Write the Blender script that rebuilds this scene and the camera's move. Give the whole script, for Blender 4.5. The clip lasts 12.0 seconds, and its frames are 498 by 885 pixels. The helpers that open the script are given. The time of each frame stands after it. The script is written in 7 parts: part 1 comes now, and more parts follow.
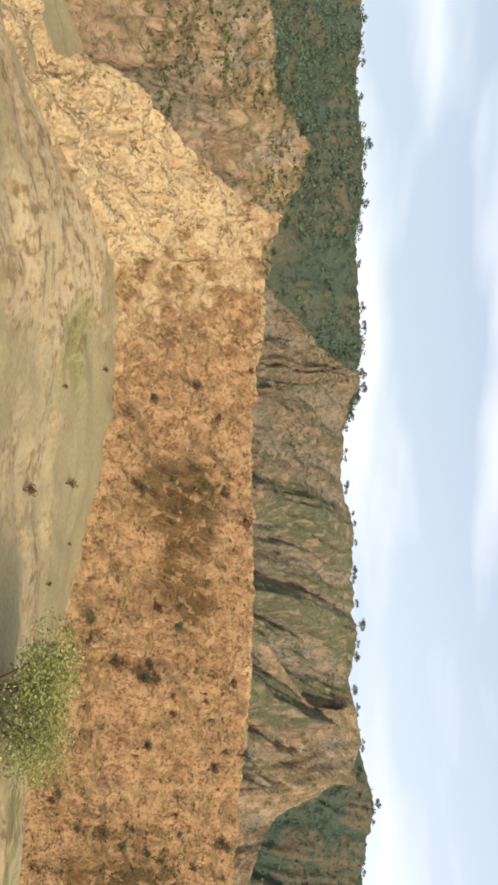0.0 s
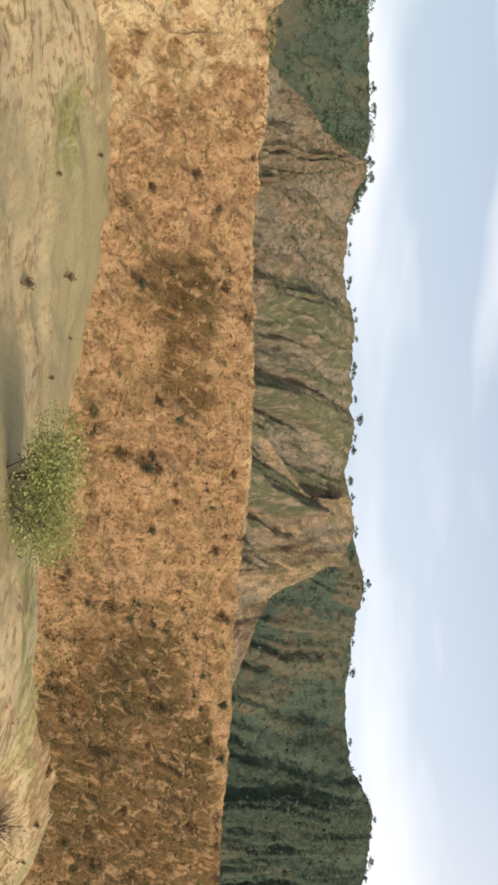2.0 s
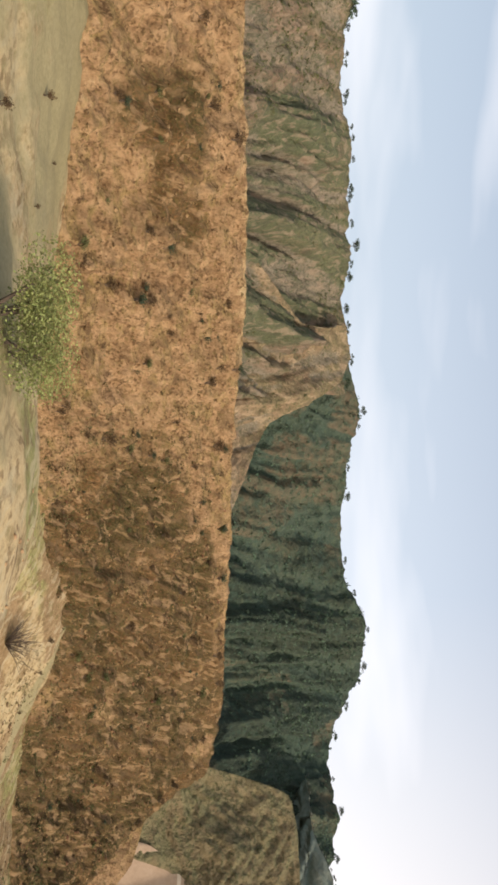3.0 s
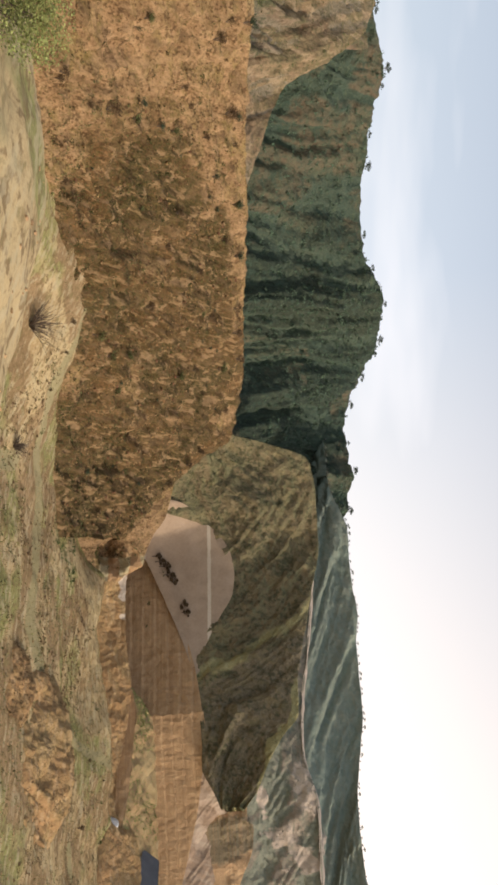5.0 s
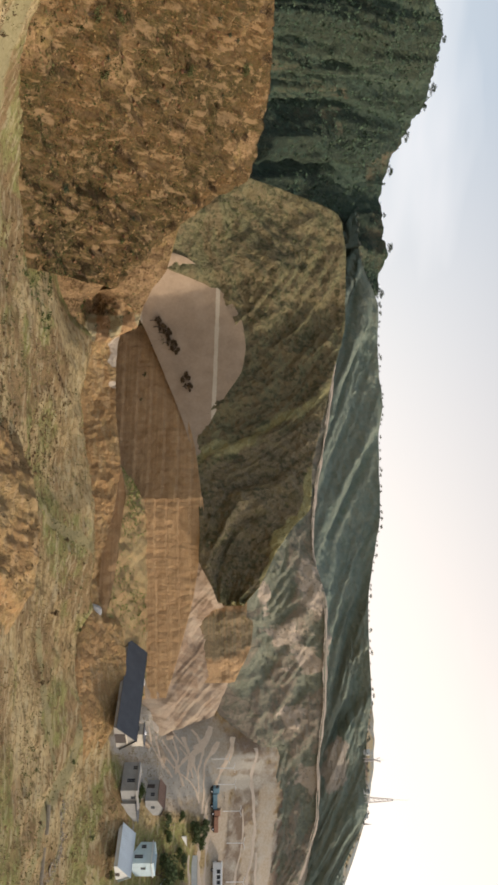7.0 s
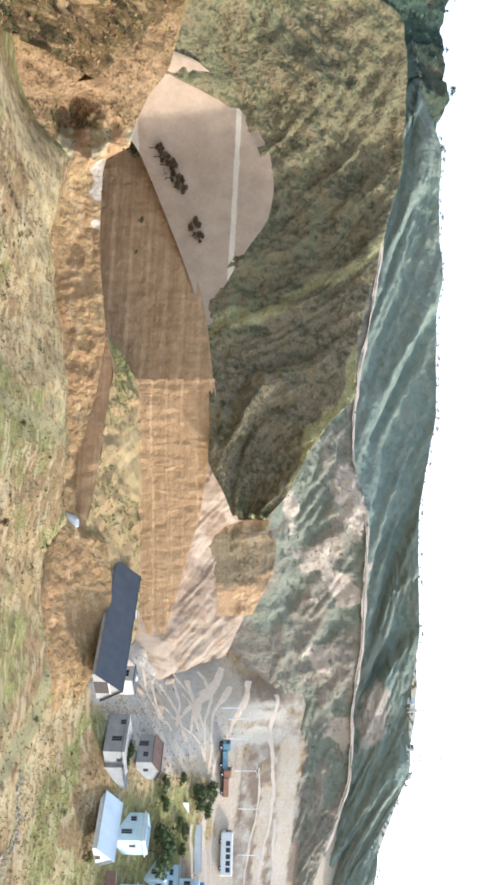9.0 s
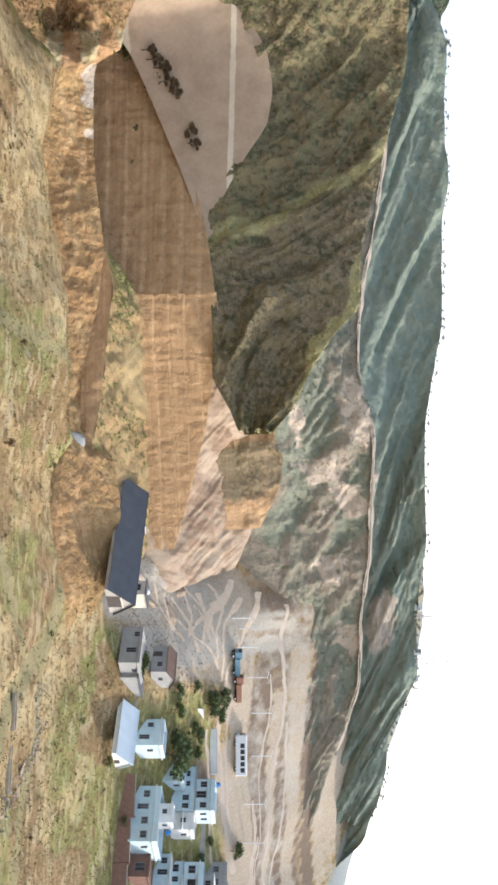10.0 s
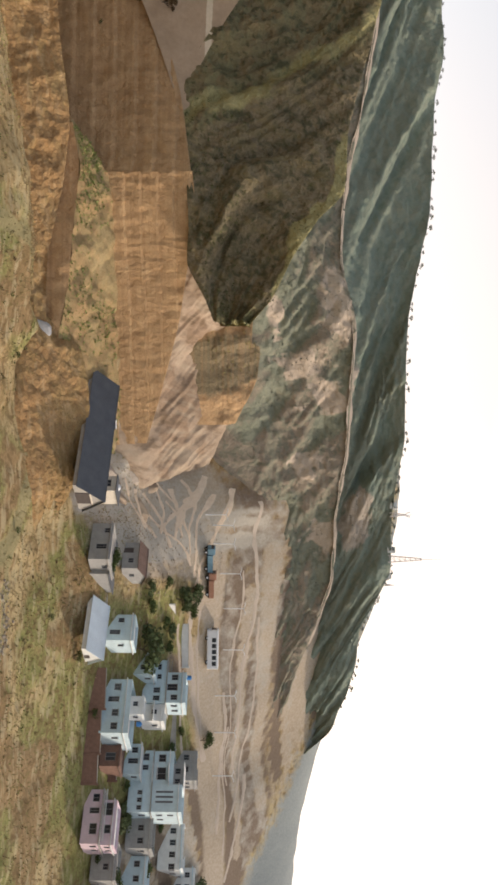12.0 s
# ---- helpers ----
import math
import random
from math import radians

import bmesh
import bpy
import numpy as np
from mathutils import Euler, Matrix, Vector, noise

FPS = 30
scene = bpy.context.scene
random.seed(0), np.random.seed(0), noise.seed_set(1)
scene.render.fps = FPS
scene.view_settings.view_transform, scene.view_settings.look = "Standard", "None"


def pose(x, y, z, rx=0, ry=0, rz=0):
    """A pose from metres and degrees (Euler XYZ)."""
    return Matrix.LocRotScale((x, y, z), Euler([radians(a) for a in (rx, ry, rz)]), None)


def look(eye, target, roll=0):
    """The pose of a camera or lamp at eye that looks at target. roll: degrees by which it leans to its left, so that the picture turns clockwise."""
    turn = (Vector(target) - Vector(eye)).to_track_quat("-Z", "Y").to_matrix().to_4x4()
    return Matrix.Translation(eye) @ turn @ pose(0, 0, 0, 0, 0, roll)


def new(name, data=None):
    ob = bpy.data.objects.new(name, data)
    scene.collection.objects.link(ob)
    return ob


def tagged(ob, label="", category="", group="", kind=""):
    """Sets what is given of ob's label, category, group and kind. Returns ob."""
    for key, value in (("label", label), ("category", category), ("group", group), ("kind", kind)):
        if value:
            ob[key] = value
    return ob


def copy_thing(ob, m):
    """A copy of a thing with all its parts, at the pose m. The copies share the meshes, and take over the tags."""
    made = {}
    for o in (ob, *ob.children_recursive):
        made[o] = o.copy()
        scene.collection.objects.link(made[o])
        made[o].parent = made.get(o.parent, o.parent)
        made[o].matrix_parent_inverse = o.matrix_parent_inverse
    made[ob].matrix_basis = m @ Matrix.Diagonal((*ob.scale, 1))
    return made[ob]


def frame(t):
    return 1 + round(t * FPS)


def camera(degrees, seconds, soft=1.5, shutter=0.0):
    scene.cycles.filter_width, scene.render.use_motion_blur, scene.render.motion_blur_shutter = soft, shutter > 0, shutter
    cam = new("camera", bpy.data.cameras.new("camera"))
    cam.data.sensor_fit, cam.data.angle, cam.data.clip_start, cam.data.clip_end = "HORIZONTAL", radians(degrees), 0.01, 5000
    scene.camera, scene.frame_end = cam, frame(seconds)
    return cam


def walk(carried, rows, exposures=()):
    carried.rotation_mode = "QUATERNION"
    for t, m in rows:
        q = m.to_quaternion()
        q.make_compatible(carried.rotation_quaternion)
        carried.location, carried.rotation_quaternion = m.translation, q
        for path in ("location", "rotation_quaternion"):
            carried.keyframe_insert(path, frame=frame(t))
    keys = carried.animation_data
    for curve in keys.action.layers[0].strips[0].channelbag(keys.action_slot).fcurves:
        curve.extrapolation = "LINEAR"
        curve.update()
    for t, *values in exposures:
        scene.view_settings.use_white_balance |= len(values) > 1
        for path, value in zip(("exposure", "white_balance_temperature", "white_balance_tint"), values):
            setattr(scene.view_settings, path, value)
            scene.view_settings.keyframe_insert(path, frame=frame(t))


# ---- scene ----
# Walk: a slow turn to the right from a high place, then a flight over the field towards the village.
cam = camera(32.07, 12.0, soft=3.0)


def aim(x, y, z, turn, lift, lean):
    """A camera held on its side: turn clockwise from +y, lift above the level, lean of the held picture."""
    a, e = radians(turn), radians(lift)
    far = (x + 100 * math.sin(a) * math.cos(e), y + 100 * math.cos(a) * math.cos(e), z + 100 * math.sin(e))
    return look((x, y, z), far, 90 + lean)


PATH = [
    (0.00, 0.00, 0.00, 0.00, 0.01, 2.64, 1.07),
    (0.50, 0.00, 0.00, 0.00, 0.13, 2.05, 1.99),
    (1.00, 0.00, 0.00, 0.00, 1.60, 2.94, 2.52),
    (1.50, 0.00, 0.00, 0.00, 4.69, 2.41, 1.96),
    (2.00, 0.00, 0.00, 0.00, 13.47, 2.83, 0.89),
    (2.50, 0.00, 0.00, 0.00, 18.99, 1.59, -0.14),
    (3.00, 0.00, 0.00, 0.00, 24.69, 3.12, -0.74),
    (3.20, 0.00, 0.00, 0.00, 28.68, 3.31, -0.65),
    (4.80, 0.00, 0.00, 0.00, 43.40, 1.47, -2.47),
    (5.00, 0.00, 0.00, 0.00, 45.74, 1.27, -2.86),
    (5.50, 0.00, 0.00, -0.00, 54.44, -0.44, 2.87),
    (5.75, 1.88, 0.68, -0.03, 58.12, -0.49, 3.25),
    (6.00, 9.77, 3.56, -0.18, 60.43, -0.23, 2.65),
    (6.25, 18.23, 6.63, -0.34, 59.73, 0.25, 1.64),
    (6.50, 26.68, 9.71, -0.50, 58.23, 0.65, 0.59),
    (6.75, 33.82, 12.31, -0.63, 57.88, 0.50, 0.15),
    (7.00, 37.58, 13.68, -0.70, 57.81, 0.25, -0.04),
    (9.00, 83.15, 30.26, -1.55, 62.90, -1.01, 1.03),
    (9.50, 82.87, 30.16, -1.54, 64.97, -1.75, 1.18),
    (10.00, 83.90, 30.54, -1.56, 68.54, -1.31, -0.29),
    (10.50, 89.45, 32.56, -1.67, 78.65, -1.07, 0.84),
    (11.00, 89.63, 32.62, -1.67, 76.95, -0.79, 0.24),
    (11.50, 89.63, 32.62, -1.67, 73.16, 0.16, 0.08),
    (12.00, 89.63, 32.62, -1.67, 75.55, 0.34, 0.71),
]
LIGHT = [(0.0, 0.15, 6700, 14), (0.8, -0.12, 6700, 14), (1.1, -0.08, 6700, 14), (1.5, 0.02, 6700, 14), (2.0, 0.0, 6700, 14), (2.6, 0.22, 6700, 14), (3.2, -0.18, 6600, 14), (4.8, -0.12, 6700, 14), (5.5, -0.40, 6700, 14), (6.2, -0.58, 6700, 13), (6.7, -0.5, 6700, 12), (7.2, -0.1, 6700, 12), (8.8, 0.88, 5600, 9), (9.6, 0.88, 5500, 8), (10.0, 0.66, 5900, 11), (10.5, 0.3, 6400, 13), (11.3, 0.2, 6650, 14), (12.0, -0.08, 6800, 14)]
walk(cam, [(r[0], aim(*r[1:])) for r in PATH], exposures=LIGHT)

# ---- world and sun ----
SUN_TURN, SUN_LIFT = 158.0, 27.0
HAZE = 11.4
world = bpy.data.worlds.new("sky")
scene.world = world
world.use_nodes = True
wn, wl = world.node_tree.nodes, world.node_tree.links
wn.clear()
w_out = wn.new("ShaderNodeOutputWorld")
w_bg = wn.new("ShaderNodeBackground")
w_sky = wn.new("ShaderNodeTexSky")
w_sky.sky_type = "NISHITA"
w_sky.sun_disc = False
w_sky.sun_elevation = radians(SUN_LIFT)
w_sky.sun_rotation = radians(SUN_TURN)
w_sky.air_density, w_sky.dust_density, w_sky.ozone_density = 1.0, 5.0, 1.0
w_bg.inputs["Strength"].default_value = 0.14
# haze: bright and white towards the sun and low down, blue away from it, with thin streaks of cloud
w_co = wn.new("ShaderNodeTexCoord")
w_map = wn.new("ShaderNodeMapping")
w_map.inputs["Scale"].default_value = (1.0, 1.0, 5.0)
w_noise = wn.new("ShaderNodeTexNoise")
w_noise.inputs["Scale"].default_value, w_noise.inputs["Detail"].default_value, w_noise.inputs["Roughness"].default_value = 1.7, 4.0, 0.45
w_dot = wn.new("ShaderNodeVectorMath")
w_dot.operation = "DOT_PRODUCT"
w_dot.inputs[1].default_value = (math.sin(radians(125)), math.cos(radians(125)), 0.0)
w_side = wn.new("ShaderNodeMapRange")
for k, v in enumerate((-0.75, 0.75, 0.0, 1.0)):
    w_side.inputs[k + 1].default_value = v
w_tone = wn.new("ShaderNodeValToRGB")
for k, (at, tone) in enumerate(((0.0, (0.42, 0.51, 0.58)), (1.0, (1.27, 1.13, 0.99)))):
    w_tone.color_ramp.elements[k].position, w_tone.color_ramp.elements[k].color = at, (*tone, 1)
w_mid = w_tone.color_ramp.elements.new(0.5)
w_mid.color = (0.60, 0.68, 0.76, 1)
w_up = wn.new("ShaderNodeSeparateXYZ")
w_low = wn.new("ShaderNodeMapRange")
for k, v in enumerate((0.05, 0.75, 0.85, 0.05)):
    w_low.inputs[k + 1].default_value = v
w_cl = wn.new("ShaderNodeMapRange")
for k, v in enumerate((0.50, 0.68, 0.0, 0.55)):
    w_cl.inputs[k + 1].default_value = v
w_mul = wn.new("ShaderNodeVectorMath")
w_mul.operation = "SCALE"
w_mul.inputs["Scale"].default_value = HAZE
w_mix = wn.new("ShaderNodeMix")
w_mix.data_type = "RGBA"
w_mix2 = wn.new("ShaderNodeMix")
w_mix2.data_type = "RGBA"
w_mix2.inputs[7].default_value = (HAZE * 0.84, HAZE * 0.84, HAZE * 0.85, 1)
wl.new(w_co.outputs["Generated"], w_map.inputs[0])
wl.new(w_map.outputs[0], w_noise.inputs["Vector"])
wl.new(w_noise.outputs["Fac"], w_cl.inputs[0])
wl.new(w_co.outputs["Generated"], w_dot.inputs[0])
wl.new(w_dot.outputs["Value"], w_side.inputs[0])
wl.new(w_side.outputs[0], w_tone.inputs[0])
wl.new(w_tone.outputs[0], w_mul.inputs[0])
wl.new(w_co.outputs["Generated"], w_up.inputs[0])
wl.new(w_up.outputs[2], w_low.inputs[0])
wl.new(w_low.outputs[0], w_mix.inputs[0])
wl.new(w_sky.outputs[0], w_mix.inputs[6])
wl.new(w_mul.outputs[0], w_mix.inputs[7])
wl.new(w_cl.outputs[0], w_mix2.inputs[0])
wl.new(w_mix.outputs[2], w_mix2.inputs[6])
wl.new(w_mix2.outputs[2], w_bg.inputs["Color"])
wl.new(w_bg.outputs[0], w_out.inputs["Surface"])

sun = new("sun", bpy.data.lights.new("sun", "SUN"))
sun.data.energy, sun.data.angle, sun.data.color = 2.7, radians(2.0), (1.0, 0.90, 0.77)
sa, se = radians(SUN_TURN), radians(SUN_LIFT)
sun.matrix_world = look((0, 0, 80), (-math.sin(sa) * 100, -math.cos(sa) * 100, 80 - math.tan(se) * 100))


# ---- materials ----
def ramp_node(nt, stops):
    n = nt.nodes.new("ShaderNodeValToRGB")
    el = n.color_ramp.elements
    while len(el) < len(stops):
        el.new(0.5)
    for e, (p, c) in zip(el, stops):
        e.position, e.color = p, (*c, 1)
    return n


def noise_node(nt, src, scale, detail=4.0, rough=0.55, stretch=None):
    n = nt.nodes.new("ShaderNodeTexNoise")
    n.inputs["Scale"].default_value, n.inputs["Detail"].default_value, n.inputs["Roughness"].default_value = scale, detail, rough
    if stretch:
        m = nt.nodes.new("ShaderNodeMapping")
        m.inputs["Scale"].default_value = stretch
        nt.links.new(src, m.inputs[0])
        src = m.outputs[0]
    nt.links.new(src, n.inputs["Vector"])
    return n.outputs["Fac"]


def mix_node(nt, fac, a, b, kind="MIX"):
    n = nt.nodes.new("ShaderNodeMix")
    n.data_type, n.blend_type = "RGBA", kind
    for sock, v in ((0, fac), (6, a), (7, b)):
        if isinstance(v, (int, float)):
            n.inputs[sock].default_value = v
        elif isinstance(v, tuple):
            n.inputs[sock].default_value = (*v, 1)
        else:
            nt.links.new(v, n.inputs[sock])
    return n.outputs[2]


def span_node(nt, v, lo, hi, a=0.0, b=1.0):
    n = nt.nodes.new("ShaderNodeMapRange")
    nt.links.new(v, n.inputs[0])
    for i, q in enumerate((lo, hi, a, b)):
        n.inputs[i + 1].default_value = q
    return n.outputs[0]


def math_node(nt, op, a, b):
    n = nt.nodes.new("ShaderNodeMath")
    n.operation = op
    for i, v in enumerate((a, b)):
        if isinstance(v, (int, float)):
            n.inputs[i].default_value = v
        else:
            nt.links.new(v, n.inputs[i])
    return n.outputs[0]


def blank(name, rough=0.9):
    m = bpy.data.materials.new(name)
    m.use_nodes = True
    b = m.node_tree.nodes["Principled BSDF"]
    b.inputs["Roughness"].default_value = rough
    b.inputs["Specular IOR Level"].default_value = 0.2
    return m, m.node_tree, b


def bump_node(nt, bsdf, height, strength, dist):
    n = nt.nodes.new("ShaderNodeBump")
    n.inputs["Strength"].default_value, n.inputs["Distance"].default_value = strength, dist
    nt.links.new(height, n.inputs["Height"])
    nt.links.new(n.outputs[0], bsdf.inputs["Normal"])


def earth(name, soil, grass, grain=0.5, patch=0.06, steep=(0.45, 0.8), bump=0.6, depth=0.4, cover=(0.42, 0.6), beds=0.0, bare=None, lush=None, dark=None, farm=None, path=None, white=None, level=None, lumps=None, scale=0.8, streak=None, red=0.0):
    """Bare soil with a cover of dry grass: soil and grass are ramps of colours; grass takes the flatter ground and patches."""
    warm = lambda ramp: ramp and [(p, (c[0] * 1.03, c[1] * (1 - 0.04 * red), c[2] * (1 - 0.13 * red))) for p, c in ramp]
    soil, grass, lush, dark = (warm(q) for q in (soil, grass, lush, dark))
    m, nt, b = blank(name)
    geo = nt.nodes.new("ShaderNodeNewGeometry")
    pos = geo.outputs["Position"]
    n_small = noise_node(nt, pos, grain, 6.0, 0.65)
    n_fine = noise_node(nt, pos, grain * 6, 4.0, 0.6)
    n_large = noise_node(nt, pos, patch, 4.0, 0.55)
    c_soil = ramp_node(nt, soil)
    nt.links.new(math_node(nt, "ADD", math_node(nt, "MULTIPLY", n_small, 0.65), math_node(nt, "MULTIPLY", n_fine, 0.35)), c_soil.inputs[0])
    c_grass = ramp_node(nt, grass)
    nt.links.new(math_node(nt, "ADD", math_node(nt, "MULTIPLY", n_large, 0.55), math_node(nt, "MULTIPLY", n_fine, 0.45)), c_grass.inputs[0])
    sep = nt.nodes.new("ShaderNodeSeparateXYZ")
    nt.links.new(geo.outputs["Normal"], sep.inputs[0])
    flat = span_node(nt, sep.outputs[2], *steep)
    cov = span_node(nt, math_node(nt, "ADD", math_node(nt, "MULTIPLY", n_large, 0.6), math_node(nt, "MULTIPLY", n_small, 0.4)), *cover)
    fac = math_node(nt, "MULTIPLY", flat, cov)
    colour = mix_node(nt, fac, c_soil.outputs[0], c_grass.outputs[0])
    def marked(colour, tones):
        for key, tone in tones:
            if tone:
                at = nt.nodes.new("ShaderNodeAttribute")
                at.attribute_name = key
                edge = math_node(nt, "ADD", at.outputs["Fac"], math_node(nt, "MULTIPLY", math_node(nt, "SUBTRACT", n_small, 0.5), 0.9))
                r = ramp_node(nt, tone)
                nt.links.new(math_node(nt, "ADD", math_node(nt, "MULTIPLY", n_fine, 0.6), math_node(nt, "MULTIPLY", n_large, 0.4)), r.inputs[0])
                colour = mix_node(nt, span_node(nt, edge, 0.35, 0.65), colour, r.outputs[0])
        return colour

    colour = marked(colour, (("lush", lush), ("dark", dark)))
    if lumps:
        n_lump = noise_node(nt, pos, scale, 3.0, 0.5)
        n_away = noise_node(nt, pos, scale * 0.23, 3.0, 0.5)
        colour = mix_node(nt, span_node(nt, math_node(nt, "ADD", n_lump, math_node(nt, "MULTIPLY", n_away, 0.5)), 0.79, 0.88, 0.0, lumps[2]), colour, lumps[0])
        n_two = noise_node(nt, pos, scale * 0.6, 4.0, 0.6, (1.0, 1.0, 1.7))
        colour = mix_node(nt, span_node(nt, n_two, 0.56, 0.66, 0.0, lumps[2]), colour, lumps[1])
    if streak:
        mp = nt.nodes.new("ShaderNodeMapping")
        mp.vector_type = "TEXTURE"
        mp.inputs["Rotation"].default_value = streak[2]
        mp.inputs["Scale"].default_value = (1.0, 1.0, 4.0)
        nt.links.new(pos, mp.inputs[0])
        n_str = noise_node(nt, mp.outputs[0], streak[1], 5.0, 0.62)
        colour = mix_node(nt, span_node(nt, n_str, 0.52, 0.62, 0.0, 0.6), colour, streak[0])
        colour = mix_node(nt, span_node(nt, n_str, 0.46, 0.36, 0.0, 0.6), colour, streak[3])
    if beds:
        sp = nt.nodes.new("ShaderNodeSeparateXYZ")
        nt.links.new(pos, sp.inputs[0])
        bed = noise_node(nt, pos, 1.0, 3.0, 0.6, (0.02, 0.02, 1.6))
        colour = mix_node(nt, span_node(nt, bed, 0.42, 0.62, 0.0, beds), colour, (0.34, 0.21, 0.11))
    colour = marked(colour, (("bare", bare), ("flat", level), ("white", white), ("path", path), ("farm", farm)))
    nt.links.new(colour, b.inputs["Base Color"])
    rise = math_node(nt, "ADD", n_small, math_node(nt, "MULTIPLY", n_fine, 0.35))
    if lumps:
        rise = math_node(nt, "ADD", rise, math_node(nt, "MULTIPLY", n_lump, 0.7))
    bump_node(nt, b, rise, bump, depth)
    return m, nt, b, colour, pos


def plain(name, colour, rough=0.7, vary=0.12, scale=1.5, metal=0.0, per_piece=0.0):
    m, nt, b = blank(name, rough)
    co = nt.nodes.new("ShaderNodeTexCoord").outputs["Object"]
    n1 = noise_node(nt, co, scale, 5.0, 0.6)
    n2 = noise_node(nt, co, scale * 8, 3.0, 0.6)
    fac = math_node(nt, "ADD", math_node(nt, "MULTIPLY", n1, 0.7), math_node(nt, "MULTIPLY", n2, 0.3))
    dark = tuple(v * (1 - vary * 2) for v in colour)
    light = tuple(min(1, v * (1 + vary)) for v in colour)
    r = ramp_node(nt, [(0.3, dark), (0.7, light)])
    nt.links.new(fac, r.inputs[0])
    out = r.outputs[0]
    if per_piece:
        geo = nt.nodes.new("ShaderNodeNewGeometry")
        h = nt.nodes.new("ShaderNodeHueSaturation")
        nt.links.new(span_node(nt, geo.outputs["Random Per Island"], 0, 1, 1 - per_piece, 1 + per_piece), h.inputs["Value"])
        nt.links.new(span_node(nt, geo.outputs["Random Per Island"], 0, 1, 0.48, 0.52), h.inputs["Hue"])
        nt.links.new(out, h.inputs["Color"])
        out = h.outputs[0]
    nt.links.new(out, b.inputs["Base Color"])
    b.inputs["Metallic"].default_value = metal
    bump_node(nt, b, n2, 0.15, 0.02)
    return m


PALE = [(0.3, (0.40, 0.33, 0.25)), (0.5, (0.50, 0.42, 0.33)), (0.7, (0.60, 0.52, 0.42))]
# pale earth with distance haze mixed into the tone
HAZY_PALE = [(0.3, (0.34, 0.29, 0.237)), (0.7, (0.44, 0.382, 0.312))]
LUSH = [(0.3, (0.13, 0.15, 0.052)), (0.5, (0.23, 0.24, 0.092)), (0.7, (0.36, 0.335, 0.158))]
# scrub tone that also carries the painted shade of the gullies
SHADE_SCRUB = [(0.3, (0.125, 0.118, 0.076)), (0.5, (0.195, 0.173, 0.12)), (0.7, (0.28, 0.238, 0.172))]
PALE_GRASS = [(0.30, (0.21, 0.165, 0.08)), (0.42, (0.36, 0.29, 0.158)), (0.55, (0.49, 0.405, 0.235)), (0.70, (0.34, 0.265, 0.14))]
VALLEY = [(0.3, (0.38, 0.30, 0.21)), (0.5, (0.47, 0.385, 0.285)), (0.7, (0.57, 0.485, 0.385))]
# the farm tone is distance haze painted on the far plain
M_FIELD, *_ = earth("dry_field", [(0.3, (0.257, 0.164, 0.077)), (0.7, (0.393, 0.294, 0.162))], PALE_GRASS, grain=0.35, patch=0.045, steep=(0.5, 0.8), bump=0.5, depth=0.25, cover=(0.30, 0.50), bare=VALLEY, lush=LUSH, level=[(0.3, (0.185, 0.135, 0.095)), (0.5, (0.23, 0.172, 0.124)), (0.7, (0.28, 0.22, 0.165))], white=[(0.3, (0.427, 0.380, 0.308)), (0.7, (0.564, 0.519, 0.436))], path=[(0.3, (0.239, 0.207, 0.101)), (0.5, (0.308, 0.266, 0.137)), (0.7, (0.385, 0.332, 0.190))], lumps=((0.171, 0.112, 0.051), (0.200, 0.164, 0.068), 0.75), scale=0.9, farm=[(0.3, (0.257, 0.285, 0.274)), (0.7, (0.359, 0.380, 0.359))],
                    dark=[(0.3, (0.171, 0.117, 0.058)), (0.5, (0.265, 0.192, 0.104)), (0.7, (0.359, 0.268, 0.154))], streak=((0.470, 0.402, 0.248), 0.85, (1.57, 0.0, 0.3), (0.188, 0.134, 0.060)), red=0.8)
M_BANK, *_ = earth("bank_soil", [(0.32, (0.115, 0.070, 0.034)), (0.43, (0.20, 0.130, 0.068)), (0.53, (0.31, 0.208, 0.113)), (0.66, (0.42, 0.305, 0.18))],
                   [(0.32, (0.095, 0.078, 0.027)), (0.46, (0.185, 0.140, 0.050)), (0.62, (0.30, 0.220, 0.095))], grain=0.42, patch=0.07, steep=(0.3, 0.75), bump=0.8, depth=0.5, cover=(0.43, 0.57), lush=PALE_GRASS, lumps=((0.085, 0.048, 0.021), (0.145, 0.105, 0.038), 0.8), scale=2.0, streak=((0.37, 0.245, 0.130), 0.55, (0.0, 0.45, 0.0), (0.17, 0.112, 0.058)),
                   dark=[(0.3, (0.034, 0.033, 0.013)), (0.45, (0.066, 0.056, 0.021)), (0.55, (0.115, 0.072, 0.030)), (0.7, (0.215, 0.120, 0.052))], bare=PALE_GRASS, red=0.55)
M_SPUR, *_ = earth("dry_spur", [(0.3, (0.17, 0.115, 0.068)), (0.5, (0.27, 0.195, 0.115)), (0.72, (0.38, 0.285, 0.175))],
                    [(0.35, (0.09, 0.09, 0.042)), (0.55, (0.17, 0.15, 0.07)), (0.7, (0.27, 0.22, 0.12))], grain=0.3, patch=0.04, steep=(0.2, 0.7), bump=1.0, depth=0.8, cover=(0.42, 0.60), dark=SHADE_SCRUB, lumps=((0.10, 0.095, 0.048), (0.14, 0.115, 0.06), 0.7), scale=1.1, streak=((0.39, 0.295, 0.185), 0.4, (0.0, 0.3, 0.0), (0.13, 0.105, 0.062)))
